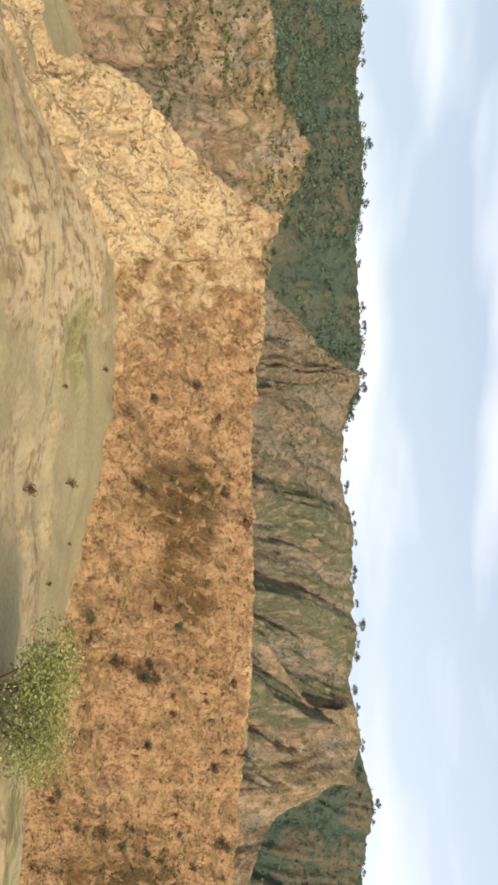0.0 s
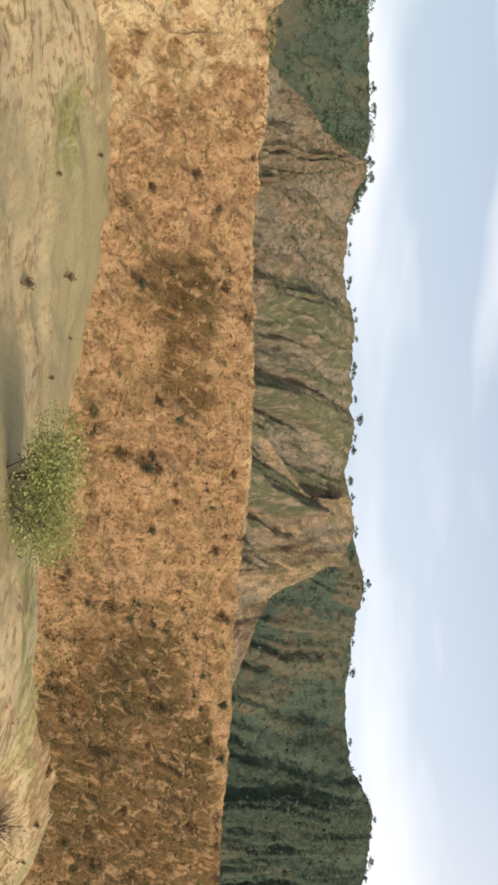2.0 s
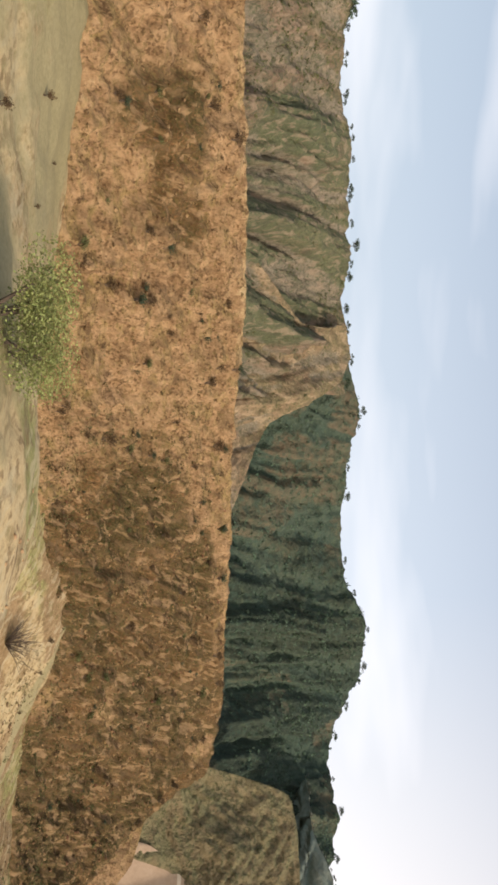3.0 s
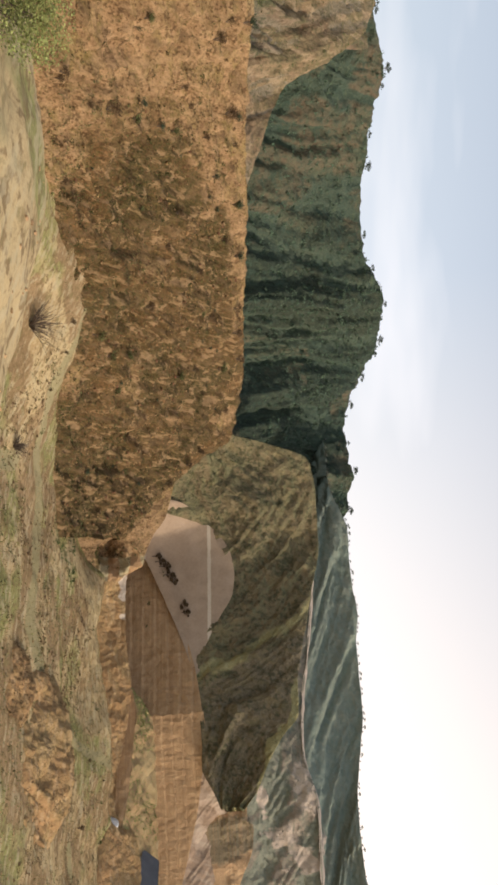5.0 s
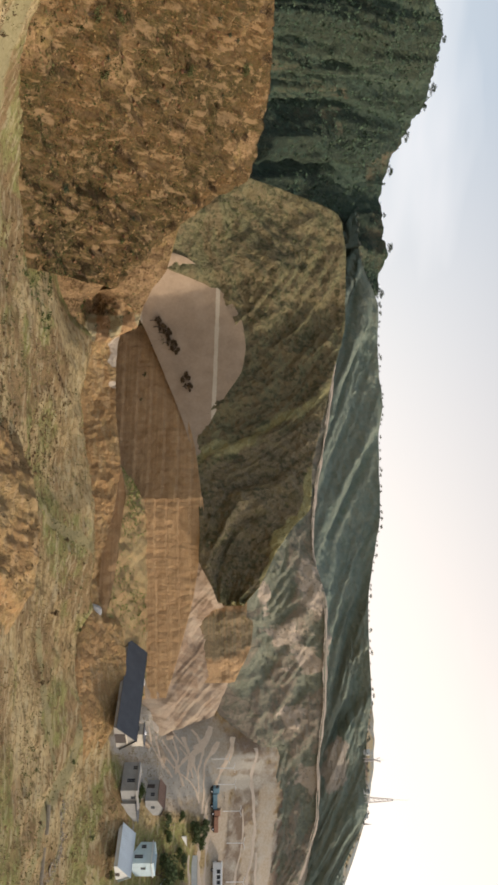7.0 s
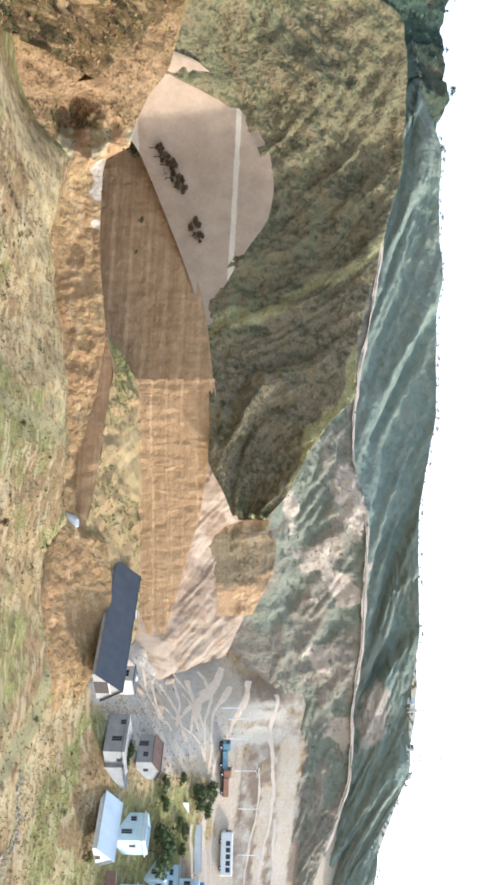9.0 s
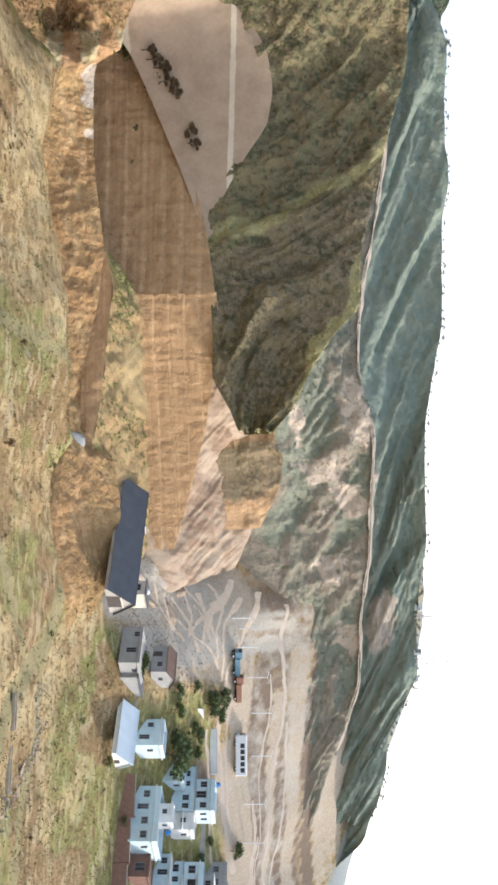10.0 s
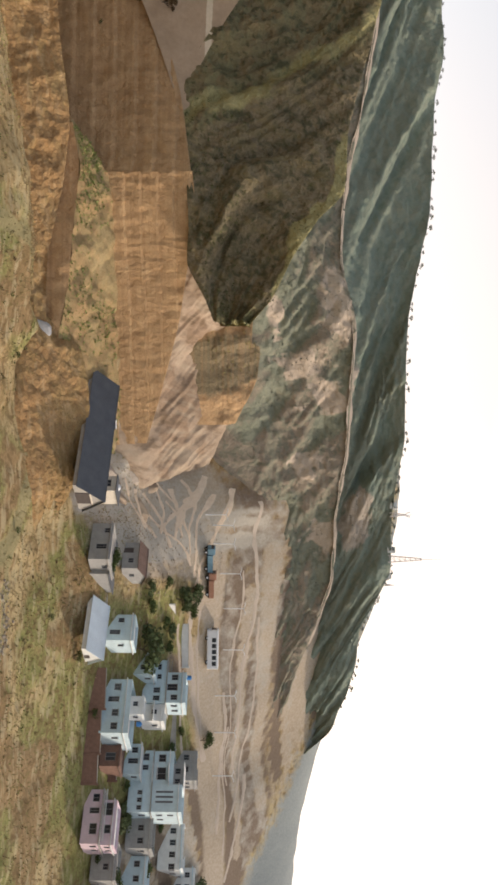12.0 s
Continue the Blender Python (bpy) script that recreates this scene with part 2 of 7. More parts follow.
M_BROWN, *_ = earth("dry_hill", [(0.3, (0.125, 0.09, 0.058)), (0.5, (0.20, 0.148, 0.097)), (0.72, (0.30, 0.225, 0.15))],
                    [(0.35, (0.075, 0.085, 0.04)), (0.55, (0.15, 0.14, 0.07)), (0.7, (0.25, 0.21, 0.12))], grain=0.22, patch=0.03, steep=(0.2, 0.7), bump=1.0, depth=1.2, cover=(0.40, 0.60), bare=[(0.3, (0.30, 0.22, 0.13)), (0.7, (0.45, 0.34, 0.21))], lush=[(0.3, (0.055, 0.078, 0.042)), (0.5, (0.10, 0.115, 0.06)), (0.7, (0.17, 0.16, 0.085))], dark=SHADE_SCRUB, lumps=((0.085, 0.095, 0.05), (0.12, 0.105, 0.06), 0.75), scale=1.0, streak=((0.31, 0.235, 0.16), 0.4, (0.0, 0.3, 0.0), (0.095, 0.09, 0.058)))
M_WOOD, *_ = earth("wooded_hill", [(0.3, (0.105, 0.085, 0.056)), (0.6, (0.165, 0.135, 0.086)), (0.75, (0.26, 0.20, 0.13))],
                   [(0.35, (0.042, 0.064, 0.044)), (0.55, (0.075, 0.095, 0.058)), (0.72, (0.13, 0.132, 0.078))], grain=0.25, patch=0.03, steep=(0.0, 0.5), bump=1.0, depth=1.2, cover=(0.36, 0.58), lush=[(0.3, (0.020, 0.034, 0.026)), (0.5, (0.036, 0.052, 0.036)), (0.7, (0.066, 0.076, 0.048))], bare=[(0.3, (0.30, 0.22, 0.14)), (0.7, (0.45, 0.35, 0.24))], dark=[(0.3, (0.038, 0.066, 0.050)), (0.5, (0.060, 0.088, 0.062)), (0.7, (0.095, 0.115, 0.075))], lumps=((0.05, 0.085, 0.06), (0.085, 0.11, 0.065), 0.6), scale=0.6)
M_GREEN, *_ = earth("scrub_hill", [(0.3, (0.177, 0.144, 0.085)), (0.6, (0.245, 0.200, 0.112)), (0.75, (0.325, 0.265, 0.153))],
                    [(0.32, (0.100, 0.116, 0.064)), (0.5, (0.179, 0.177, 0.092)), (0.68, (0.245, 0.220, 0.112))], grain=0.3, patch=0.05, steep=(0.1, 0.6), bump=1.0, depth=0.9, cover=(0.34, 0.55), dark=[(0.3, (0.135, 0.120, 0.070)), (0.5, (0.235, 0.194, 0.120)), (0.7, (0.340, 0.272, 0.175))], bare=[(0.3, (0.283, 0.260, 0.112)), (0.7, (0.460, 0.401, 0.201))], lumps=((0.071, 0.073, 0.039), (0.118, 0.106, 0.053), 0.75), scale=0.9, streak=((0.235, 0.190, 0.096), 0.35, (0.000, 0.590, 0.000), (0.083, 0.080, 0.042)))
# far ridge, terrace and track tones are paled and greyed as painted distance haze
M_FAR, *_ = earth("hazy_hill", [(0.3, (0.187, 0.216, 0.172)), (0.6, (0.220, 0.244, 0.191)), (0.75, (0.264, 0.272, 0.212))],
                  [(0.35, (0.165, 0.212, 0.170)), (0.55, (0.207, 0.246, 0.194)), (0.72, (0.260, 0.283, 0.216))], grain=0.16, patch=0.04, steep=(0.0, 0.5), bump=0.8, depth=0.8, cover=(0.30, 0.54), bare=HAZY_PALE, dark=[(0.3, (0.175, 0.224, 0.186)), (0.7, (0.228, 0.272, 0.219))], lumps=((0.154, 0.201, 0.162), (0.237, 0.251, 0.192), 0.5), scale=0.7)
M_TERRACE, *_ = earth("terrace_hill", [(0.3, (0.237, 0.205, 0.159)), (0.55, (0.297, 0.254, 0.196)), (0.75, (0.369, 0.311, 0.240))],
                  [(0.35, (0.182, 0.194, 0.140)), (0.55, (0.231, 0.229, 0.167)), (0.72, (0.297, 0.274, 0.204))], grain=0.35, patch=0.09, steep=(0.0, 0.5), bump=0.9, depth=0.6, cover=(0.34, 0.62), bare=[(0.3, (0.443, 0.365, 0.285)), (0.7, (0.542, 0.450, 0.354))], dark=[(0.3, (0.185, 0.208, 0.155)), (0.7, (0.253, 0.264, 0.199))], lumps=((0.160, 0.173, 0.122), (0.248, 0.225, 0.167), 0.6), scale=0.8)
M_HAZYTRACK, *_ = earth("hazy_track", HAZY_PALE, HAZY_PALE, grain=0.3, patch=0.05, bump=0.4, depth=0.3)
M_CUT, *_ = earth("cut_earth", [(0.28, (0.36, 0.235, 0.13)), (0.5, (0.50, 0.35, 0.21)), (0.75, (0.61, 0.46, 0.29))],
                  [(0.35, (0.22, 0.18, 0.08)), (0.68, (0.40, 0.31, 0.16))], grain=0.6, patch=0.08, steep=(0.5, 0.85), bump=1.0, depth=0.6, cover=(0.45, 0.62), beds=0.4, red=1.0, bare=PALE, dark=SHADE_SCRUB)
M_TALUS, *_ = earth("talus_earth", [(0.3, (0.30, 0.20, 0.10)), (0.55, (0.42, 0.29, 0.15)), (0.75, (0.50, 0.37, 0.21))],
                    [(0.35, (0.19, 0.16, 0.07)), (0.5, (0.30, 0.24, 0.12)), (0.68, (0.41, 0.325, 0.18))], grain=0.5, patch=0.12, steep=(0.3, 0.7), bump=0.8, depth=0.35, cover=(0.38, 0.55))
M_BARE, *_ = earth("graded_earth", [(0.3, (0.312, 0.234, 0.157)), (0.5, (0.387, 0.294, 0.200)), (0.75, (0.462, 0.360, 0.254))],
                   [(0.35, (0.312, 0.228, 0.146)), (0.68, (0.424, 0.324, 0.216))], grain=0.25, patch=0.05, steep=(0.5, 0.85), bump=0.35, depth=0.25, bare=[(0.3, (0.524, 0.432, 0.313)), (0.7, (0.649, 0.552, 0.410))], dark=[(0.3, (0.162, 0.114, 0.070)), (0.7, (0.250, 0.180, 0.108))])
M_SAND, *_ = earth("pale_sand", [(0.3, (0.297, 0.226, 0.160)), (0.5, (0.385, 0.303, 0.220)), (0.75, (0.484, 0.402, 0.308))],
                   [(0.35, (0.308, 0.237, 0.165)), (0.68, (0.429, 0.347, 0.259))], grain=0.3, patch=0.05, steep=(0.5, 0.85), bump=0.4, depth=0.25, streak=((0.440, 0.358, 0.264), 0.42, (0.000, 0.770, 0.000), (0.176, 0.123, 0.077)), bare=PALE, dark=[(0.3, (0.253, 0.182, 0.121)), (0.7, (0.341, 0.253, 0.176))])
M_SPOIL, *_ = earth("spoil_earth", [(0.3, (0.44, 0.38, 0.30)), (0.5, (0.54, 0.47, 0.38)), (0.75, (0.62, 0.55, 0.46))], [(0.35, (0.42, 0.35, 0.27)), (0.68, (0.52, 0.45, 0.36))], grain=0.6, patch=0.1, steep=(0.5, 0.85), bump=0.7, depth=0.2)
M_RUBBLE, *_ = earth("crushed_stone", [(0.3, (0.60, 0.48, 0.345)), (0.5, (0.72, 0.60, 0.45)), (0.75, (0.82, 0.71, 0.56))], [(0.35, (0.54, 0.43, 0.30)), (0.68, (0.68, 0.56, 0.42))], grain=0.9, patch=0.2, steep=(0.5, 0.9), bump=0.8, depth=0.2)
M_LIP, *_ = earth("lip_earth", [(0.28, (0.260, 0.158, 0.076)), (0.5, (0.390, 0.254, 0.130)), (0.75, (0.510, 0.359, 0.205))],
                  [(0.32, (0.150, 0.121, 0.047)), (0.5, (0.300, 0.223, 0.102)), (0.68, (0.420, 0.320, 0.177))], grain=0.5, patch=0.10, steep=(0.35, 0.8), bump=1.0, depth=0.55, cover=(0.40, 0.58), lumps=((0.270, 0.179, 0.088), (0.310, 0.218, 0.107), 0.3), scale=1.6, streak=((0.500, 0.354, 0.195), 0.8, (1.57, 0.0, 0.63), (0.290, 0.189, 0.098)), red=1.0,
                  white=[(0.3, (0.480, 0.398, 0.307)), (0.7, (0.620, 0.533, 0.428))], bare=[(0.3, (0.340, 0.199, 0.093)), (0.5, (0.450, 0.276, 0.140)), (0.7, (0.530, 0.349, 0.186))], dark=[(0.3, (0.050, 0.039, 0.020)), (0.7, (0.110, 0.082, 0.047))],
                  lush=[(0.3, (0.100, 0.066, 0.032)), (0.5, (0.220, 0.145, 0.073)), (0.7, (0.360, 0.252, 0.140))])
M_LEAF_DARK = plain("dark_scrub_leaf", (0.062, 0.088, 0.05), 0.8, 0.3, 0.8, per_piece=0.35)
M_FOREST = plain("forest_leaf", (0.10, 0.15, 0.095), 0.85, 0.3, 0.6, per_piece=0.4)
M_LEAF = plain("dull_green_leaf", (0.09, 0.12, 0.04), 0.8, 0.3, 0.8, per_piece=0.35)
M_FIELDLEAF = plain("dusty_olive_scrub", (0.27, 0.225, 0.10), 0.9, 0.25, 0.8, per_piece=0.3)
# leaf green greyed with painted haze for the far slopes
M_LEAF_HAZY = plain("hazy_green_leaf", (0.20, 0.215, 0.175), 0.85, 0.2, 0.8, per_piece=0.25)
M_OLIVE = plain("olive_leaf", (0.13, 0.14, 0.055), 0.85, 0.3, 0.8, per_piece=0.35)
M_LEAF_BRIGHT = plain("fresh_green_leaf", (0.36, 0.36, 0.13), 0.75, 0.25, 0.8, per_piece=0.3)
M_BUSHLEAF = plain("sunlit_bush_leaf", (0.27, 0.30, 0.105), 0.75, 0.25, 0.8, per_piece=0.4)
M_BANKTUFT = plain("olive_brown_tuft", (0.155, 0.12, 0.052), 0.9, 0.3, 0.8, per_piece=0.45)
M_BANKGREEN = plain("dark_olive_tuft", (0.075, 0.078, 0.026), 0.9, 0.3, 0.8, per_piece=0.45)
M_ORANGE = plain("orange_red_earth", (0.25, 0.145, 0.070), 0.95, 0.25, 1.2, per_piece=0.3)
M_STRAW = plain("straw_grass", (0.44, 0.355, 0.19), 0.85, 0.25, 0.8, per_piece=0.3)
M_CLOD = plain("dark_brown_clod", (0.165, 0.108, 0.054), 0.95, 0.25, 1.2, per_piece=0.35)
M_TUFT = plain("dry_brown_tuft", (0.42, 0.33, 0.18), 0.9, 0.3, 0.6, per_piece=0.4)
M_DRYLEAF = plain("brown_scrub", (0.135, 0.088, 0.046), 0.85, 0.3, 0.8, per_piece=0.35)
M_BARK = plain("grey_brown_bark", (0.13, 0.10, 0.075), 0.9, 0.25, 3.0)

# ---- land: tools ----
RNG = np.random.default_rng(7)
TABLE = RNG.random(4096)


def lattice(ix, iy, iz):
    return TABLE[(ix * 73856093 ^ iy * 19349663 ^ iz * 83492791) & 4095]


def value_noise(p):
    q = np.floor(p).astype(np.int64)
    f = p - q
    f = f * f * (3 - 2 * f)
    out = 0
    for dx in (0, 1):
        for dy in (0, 1):
            for dz in (0, 1):
                w = (f[..., 0] if dx else 1 - f[..., 0]) * (f[..., 1] if dy else 1 - f[..., 1]) * (f[..., 2] if dz else 1 - f[..., 2])
                out = out + w * lattice(q[..., 0] + dx, q[..., 1] + dy, q[..., 2] + dz)
    return out * 2 - 1


def fbm(p, scale, octaves=4, gain=0.5):
    total, amp = 0, 1.0
    for k in range(octaves):
        total = total + amp * value_noise(p * scale + 17.3 * k)
        scale, amp = scale * 2.03, amp * gain
    return total


def rail(points, n):
    """A smooth line through the points, n places evenly along it."""
    p = np.array(points, float)
    d = np.concatenate([[0], np.cumsum(np.linalg.norm(np.diff(p, axis=0), axis=1) ** 0.7)])
    t = np.linspace(0, d[-1], n)
    i = np.clip(np.searchsorted(d, t, side="right") - 1, 0, len(p) - 2)
    s = ((t - d[i]) / (d[i + 1] - d[i]))[:, None]
    a, b = p[i], p[i + 1]
    m = np.gradient(p, d, axis=0) if len(p) > 2 else np.repeat(np.diff(p, axis=0) / d[-1], 2, axis=0)
    h = (d[i + 1] - d[i])[:, None]
    ma, mb = m[i] * h * 0.6, m[i + 1] * h * 0.6
    return a * (1 - 3 * s**2 + 2 * s**3) + ma * (s - 2 * s**2 + s**3) + b * (3 * s**2 - 2 * s**3) + mb * (s**3 - s**2)


def mesh_of(name, verts, faces, mat, smooth=True):
    me = bpy.data.meshes.new(name)
    me.from_pydata([tuple(v) for v in verts], [], faces)
    me.materials.append(mat)
    if smooth:
        me.polygons.foreach_set("use_smooth", [True] * len(me.polygons))
    me.update()
    return me


def grid_faces(nu, nv, flip=False):
    i = np.arange(nu - 1)[:, None] * nv + np.arange(nv - 1)[None]
    q = np.stack([i, i + nv, i + nv + 1, i + 1], -1).reshape(-1, 4)
    return (q[:, ::-1] if flip else q).tolist()


def slope_sheet(name, rails, nu, nv, mat, label, category="hill", rough=1.0, grain=0.15, gully=0.0, pitch=0.08, slant=0.0, back=40.0, drop=-30.0, bulge=None, kind="structure", hold=0.25, marks=None, toe=9.0, fine=0.0, cover=None, bench=None, chisel=0.0, dents=(), shut=False, thin=None):
    """A hillside lofted over its rails, foot to crest, with gullies and rough ground, and a back that falls away behind the crest."""
    lines = [rail(r, nu) for r in rails]
    crest = lines[-1]
    away = crest[:, :2] / np.linalg.norm(crest[:, :2], axis=1)[:, None]
    if back:
        b1, b2 = crest.copy(), crest.copy()
        wide = back * (thin(crest)[:, None] if thin else 1.0)
        b1[:, :2] += away * wide * 0.35
        b1[:, 2] -= back * 0.10
        b2[:, :2] += away * wide
        b2[:, 2] = np.maximum(drop, lines[0][:, 2] + 1.0) if shut else np.minimum(drop, crest[:, 2] - 4.0)
    g = np.stack(lines, 1)
    seg = g.shape[1] - 1
    v = np.linspace(0, seg, nv)
    i = np.clip(v.astype(int), 0, seg - 1)
    s = (v - i)[None, :, None]
    p = g[:, i] * (1 - s) + g[:, i + 1] * s
    if bulge is not None:
        p[..., 2] += bulge * np.sin(math.pi * v / seg)[None, :]
    du, dv = np.gradient(p, axis=0), np.gradient(p, axis=1)
    nrm = np.cross(du, dv)
    nrm /= np.linalg.norm(nrm, axis=-1, keepdims=True) + 1e-9
    nrm *= np.where(nrm[..., 2:3] < 0, -1, 1)
    vv = (v / seg)[None, :]
    env = np.minimum(1, hold + 1.6 * np.sin(math.pi * np.clip(vv, 0, 1)) ** 0.7)
    disp = rough * fbm(p, grain, 5, 0.52) * env
    if fine:
        disp = disp + fine * fbm(p + 31.0, 0.5, 3, 0.55) * (0.35 + 0.65 * env)
    if bench:
        q = p[..., 2] / bench[0] + 0.25 * fbm(p * np.array([1, 1, 0]), 0.05, 2)
        disp = disp + bench[1] * (np.minimum((q % 1.0) * 1.15, 1.0) - 0.5)
    if chisel:
        disp = disp + chisel * fbm(p * np.array([1, 1, 0.12]) + 5.0, 1.1, 3, 0.6)
    cut = None
    if gully:
        along = np.cumsum(np.linalg.norm(np.diff(crest[:, :2], axis=0, prepend=crest[:1, :2]), axis=1))
        w = along[:, None] + slant * (1 - vv) * 20 + 4.0 * fbm(p, 0.03, 2) + 0.8 * fbm(p + 7.0, 0.11, 3)
        q = np.stack([w * pitch, vv * 0.7 + 0 * w, 0 * w + 3.3], -1)
        ridge = np.abs(value_noise(q)) * 1.35 + 0.5 * np.abs(value_noise(q * np.array([2.7, 2.2, 1.0]) + 9.1)) + 0.3 * np.abs(value_noise(q * np.array([6.1, 5.0, 1.0]) + 4.7))
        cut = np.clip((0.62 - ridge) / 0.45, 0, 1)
        disp = disp - gully * (0.9 - ridge) * np.sin(math.pi * np.clip(vv * 0.92 + 0.04, 0, 1)) ** 0.8
    for cx, cy, cz, dr, deep in dents:
        d2 = ((p - np.array([cx, cy, cz])) ** 2).sum(-1) / dr**2
        disp = disp - deep * np.exp(-d2 * d2) * (0.7 + 0.9 * fbm(p, 0.3, 3))
    p = p + nrm * disp[..., None]
    front = p
    if toe:
        low = p[:, :1].copy()
        low[..., :2] -= (low[..., :2] / np.linalg.norm(low[..., :2], axis=-1, keepdims=True)) * 1.0
        low[..., 2] -= toe
        p = np.concatenate([low, p], 1)
    if back:
        p = np.concatenate([p, b1[:, None], b2[:, None]], 1)
    n2 = p.shape[1]
    flip = np.cross(p[nu // 2 + 1, n2 // 3] - p[nu // 2, n2 // 3], p[nu // 2, n2 // 3 + 1] - p[nu // 2, n2 // 3])[2] < 0
    ob = new(name, mesh_of(name, p.reshape(-1, 3), grid_faces(nu, n2, bool(flip)), mat))
    tagged(ob, label, category, kind=kind)
    # dark attribute: scrub colour and painted shade in the gullies, by depth of cut
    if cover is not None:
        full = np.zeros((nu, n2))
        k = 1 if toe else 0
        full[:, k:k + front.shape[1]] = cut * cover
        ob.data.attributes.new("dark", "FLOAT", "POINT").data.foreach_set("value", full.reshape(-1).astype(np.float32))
    for key, fn in (marks or {}).items():
        ob.data.attributes.new(key, "FLOAT", "POINT").data.foreach_set("value", np.clip(fn(p.reshape(-1, 3)), 0, 1).astype(np.float32))
    return ob, front


def pick(front, n, seed, mask=None, v0=0.0, v1=1.0):
    """n random places on a sheet's front, thinned by mask(places)."""
    r = np.random.default_rng(seed)
    nu, nv = front.shape[:2]
    u, v = r.random(n) * (nu - 1.001), (v0 + (v1 - v0) * r.random(n)) * (nv - 1.001)
    i, j = u.astype(int), v.astype(int)
    a, b = (u - i)[:, None], (v - j)[:, None]
    p = front[i, j] * (1 - a) * (1 - b) + front[i + 1, j] * a * (1 - b) + front[i, j + 1] * (1 - a) * b + front[i + 1, j + 1] * a * b
    if mask is not None:
        p = p[mask(p) > r.random(len(p))]
    return p


def _ico():
    bm = bmesh.new()
    bmesh.ops.create_icosphere(bm, subdivisions=1, radius=1)
    v = np.array([q.co[:] for q in bm.verts])
    f = np.array([[q.index for q in g.verts] for g in bm.faces])
    bm.free()
    return v, f


ICO_V, ICO_F = _ico()


def clods(name, places, low, high, mat, label, seed, category="clods", flat=0.6, sink=0.25):
    """Many small uneven lumps in one mesh."""
    r = np.random.default_rng(seed)
    n = len(places)
    size = low + (high - low) * r.random(n) ** 2
    v = ICO_V[None] * (0.55 + 0.9 * r.random((n, 12, 1)))
    v = v * size[:, None, None] * np.array([1, 1, flat])
    v = v + places[:, None] + np.array([0, 0, 1]) * (size * flat * (1 - 2 * sink) * 0.6)[:, None, None]
    f = ICO_F[None] + 12 * np.arange(n)[:, None, None]
    ob = new(name, mesh_of(name, v.reshape(-1, 3), f.reshape(-1, 3).tolist(), mat, False))
    return tagged(ob, label, category, kind="stuff")


def leaf_cloud(places, size, r, count, flat=0.8, leaf=0.42):
    """Loose leaf sprays round each place: uneven, with gaps. Returns vertices and faces."""
    n = len(places) * count
    c, s = np.repeat(places, count, axis=0), np.repeat(size, count)
    d = r.normal(size=(n, 3))
    d /= np.linalg.norm(d, axis=1)[:, None]
    c = c + d * (s * r.random(n) ** 0.45)[:, None] * np.array([1, 1, flat]) + np.array([0, 0, 1]) * (s * flat * 0.45)[:, None]
    a, b = r.normal(size=(n, 3)), r.normal(size=(n, 3))
    a /= np.linalg.norm(a, axis=1)[:, None]
    b = np.cross(a, b)
    b /= np.linalg.norm(b, axis=1)[:, None]
    k = (s * leaf * (0.6 + 0.8 * r.random(n)))[:, None]
    v = np.stack([c - a * k * 0.6, c + b * k * 0.45, c + a * k * 0.7, c - b * k * 0.5], 1).reshape(-1, 3)
    q = 4 * np.arange(n)
    return v, np.stack([q, q + 1, q + 2, q + 3], -1).tolist()


def clumps(name, places, low, high, mat, label, seed, category="scrub", flat=0.75, count=9, leaf=0.6):
    """Many small clumps of scrub, each a loose spray of leaves, in one mesh."""
    r = np.random.default_rng(seed)
    size = low + (high - low) * r.random(len(places)) ** 2
    v, f = leaf_cloud(places, size, r, count, flat, leaf)
    ob = new(name, mesh_of(name, v, f, mat, False))
    return tagged(ob, label, category, kind="stuff")


def blades(name, places, low, high, mat, label, seed, category="grass", count=6, spread=0.5, width=0.10):
    """Tufts of bent blades in one mesh."""
    r = np.random.default_rng(seed)
    n = len(places) * count
    base = np.repeat(places, count, axis=0)
    h = np.repeat(low + (high - low) * r.random(len(places)), count) * (0.6 + 0.6 * r.random(n))
    a = r.random(n) * 2 * math.pi
    out = np.stack([np.cos(a), np.sin(a), np.zeros(n)], -1)
    side = np.stack([-np.sin(a), np.cos(a), np.zeros(n)], -1) * (h * width)[:, None]
    foot = base + out * (h * 0.15 * r.random(n))[:, None] - np.array([0, 0, 0.05])
    tip = foot + out * (h * spread * r.random(n))[:, None] + np.array([0, 0, 1]) * h[:, None]
    mid = (foot + tip) / 2 + np.array([0, 0, 1]) * (h * 0.12)[:, None]
    v = np.stack([foot - side, foot + side, mid + side * 0.8, mid - side * 0.8, tip], 1).reshape(-1, 3)
    k = 5 * np.arange(n)
    f = np.stack([k, k + 1, k + 2, k + 3], -1).tolist() + np.stack([k + 3, k + 2, k + 4], -1).tolist()
    ob = new(name, mesh_of(name, v, f, mat, False))
    return tagged(ob, label, category, kind="stuff")


def patchy(scale, lo, hi, seed=0.0):
    return lambda p: np.clip((fbm(p + seed, scale, 3) - lo) / (hi - lo), 0, 1)


def spots(*discs, ragged=0.5):
    """A mask of soft discs (x, y, z, radius, height): 1 inside, 0 outside."""
    def mask(p):
        out = np.zeros(len(p))
        wild = fbm(p * np.array([1.0, 1.0, 0.45]) + 17.0, 0.42, 4, 0.6)
        for x, y, z, r, h in discs:
            d = np.sqrt(((p[:, 0] - x) ** 2 + (p[:, 1] - y) ** 2) / r**2 + ((p[:, 2] - z) / h) ** 2)
            out = np.maximum(out, np.clip((1.5 - d - ragged * wild) * 1.3, 0, 1))
        return out
    return mask


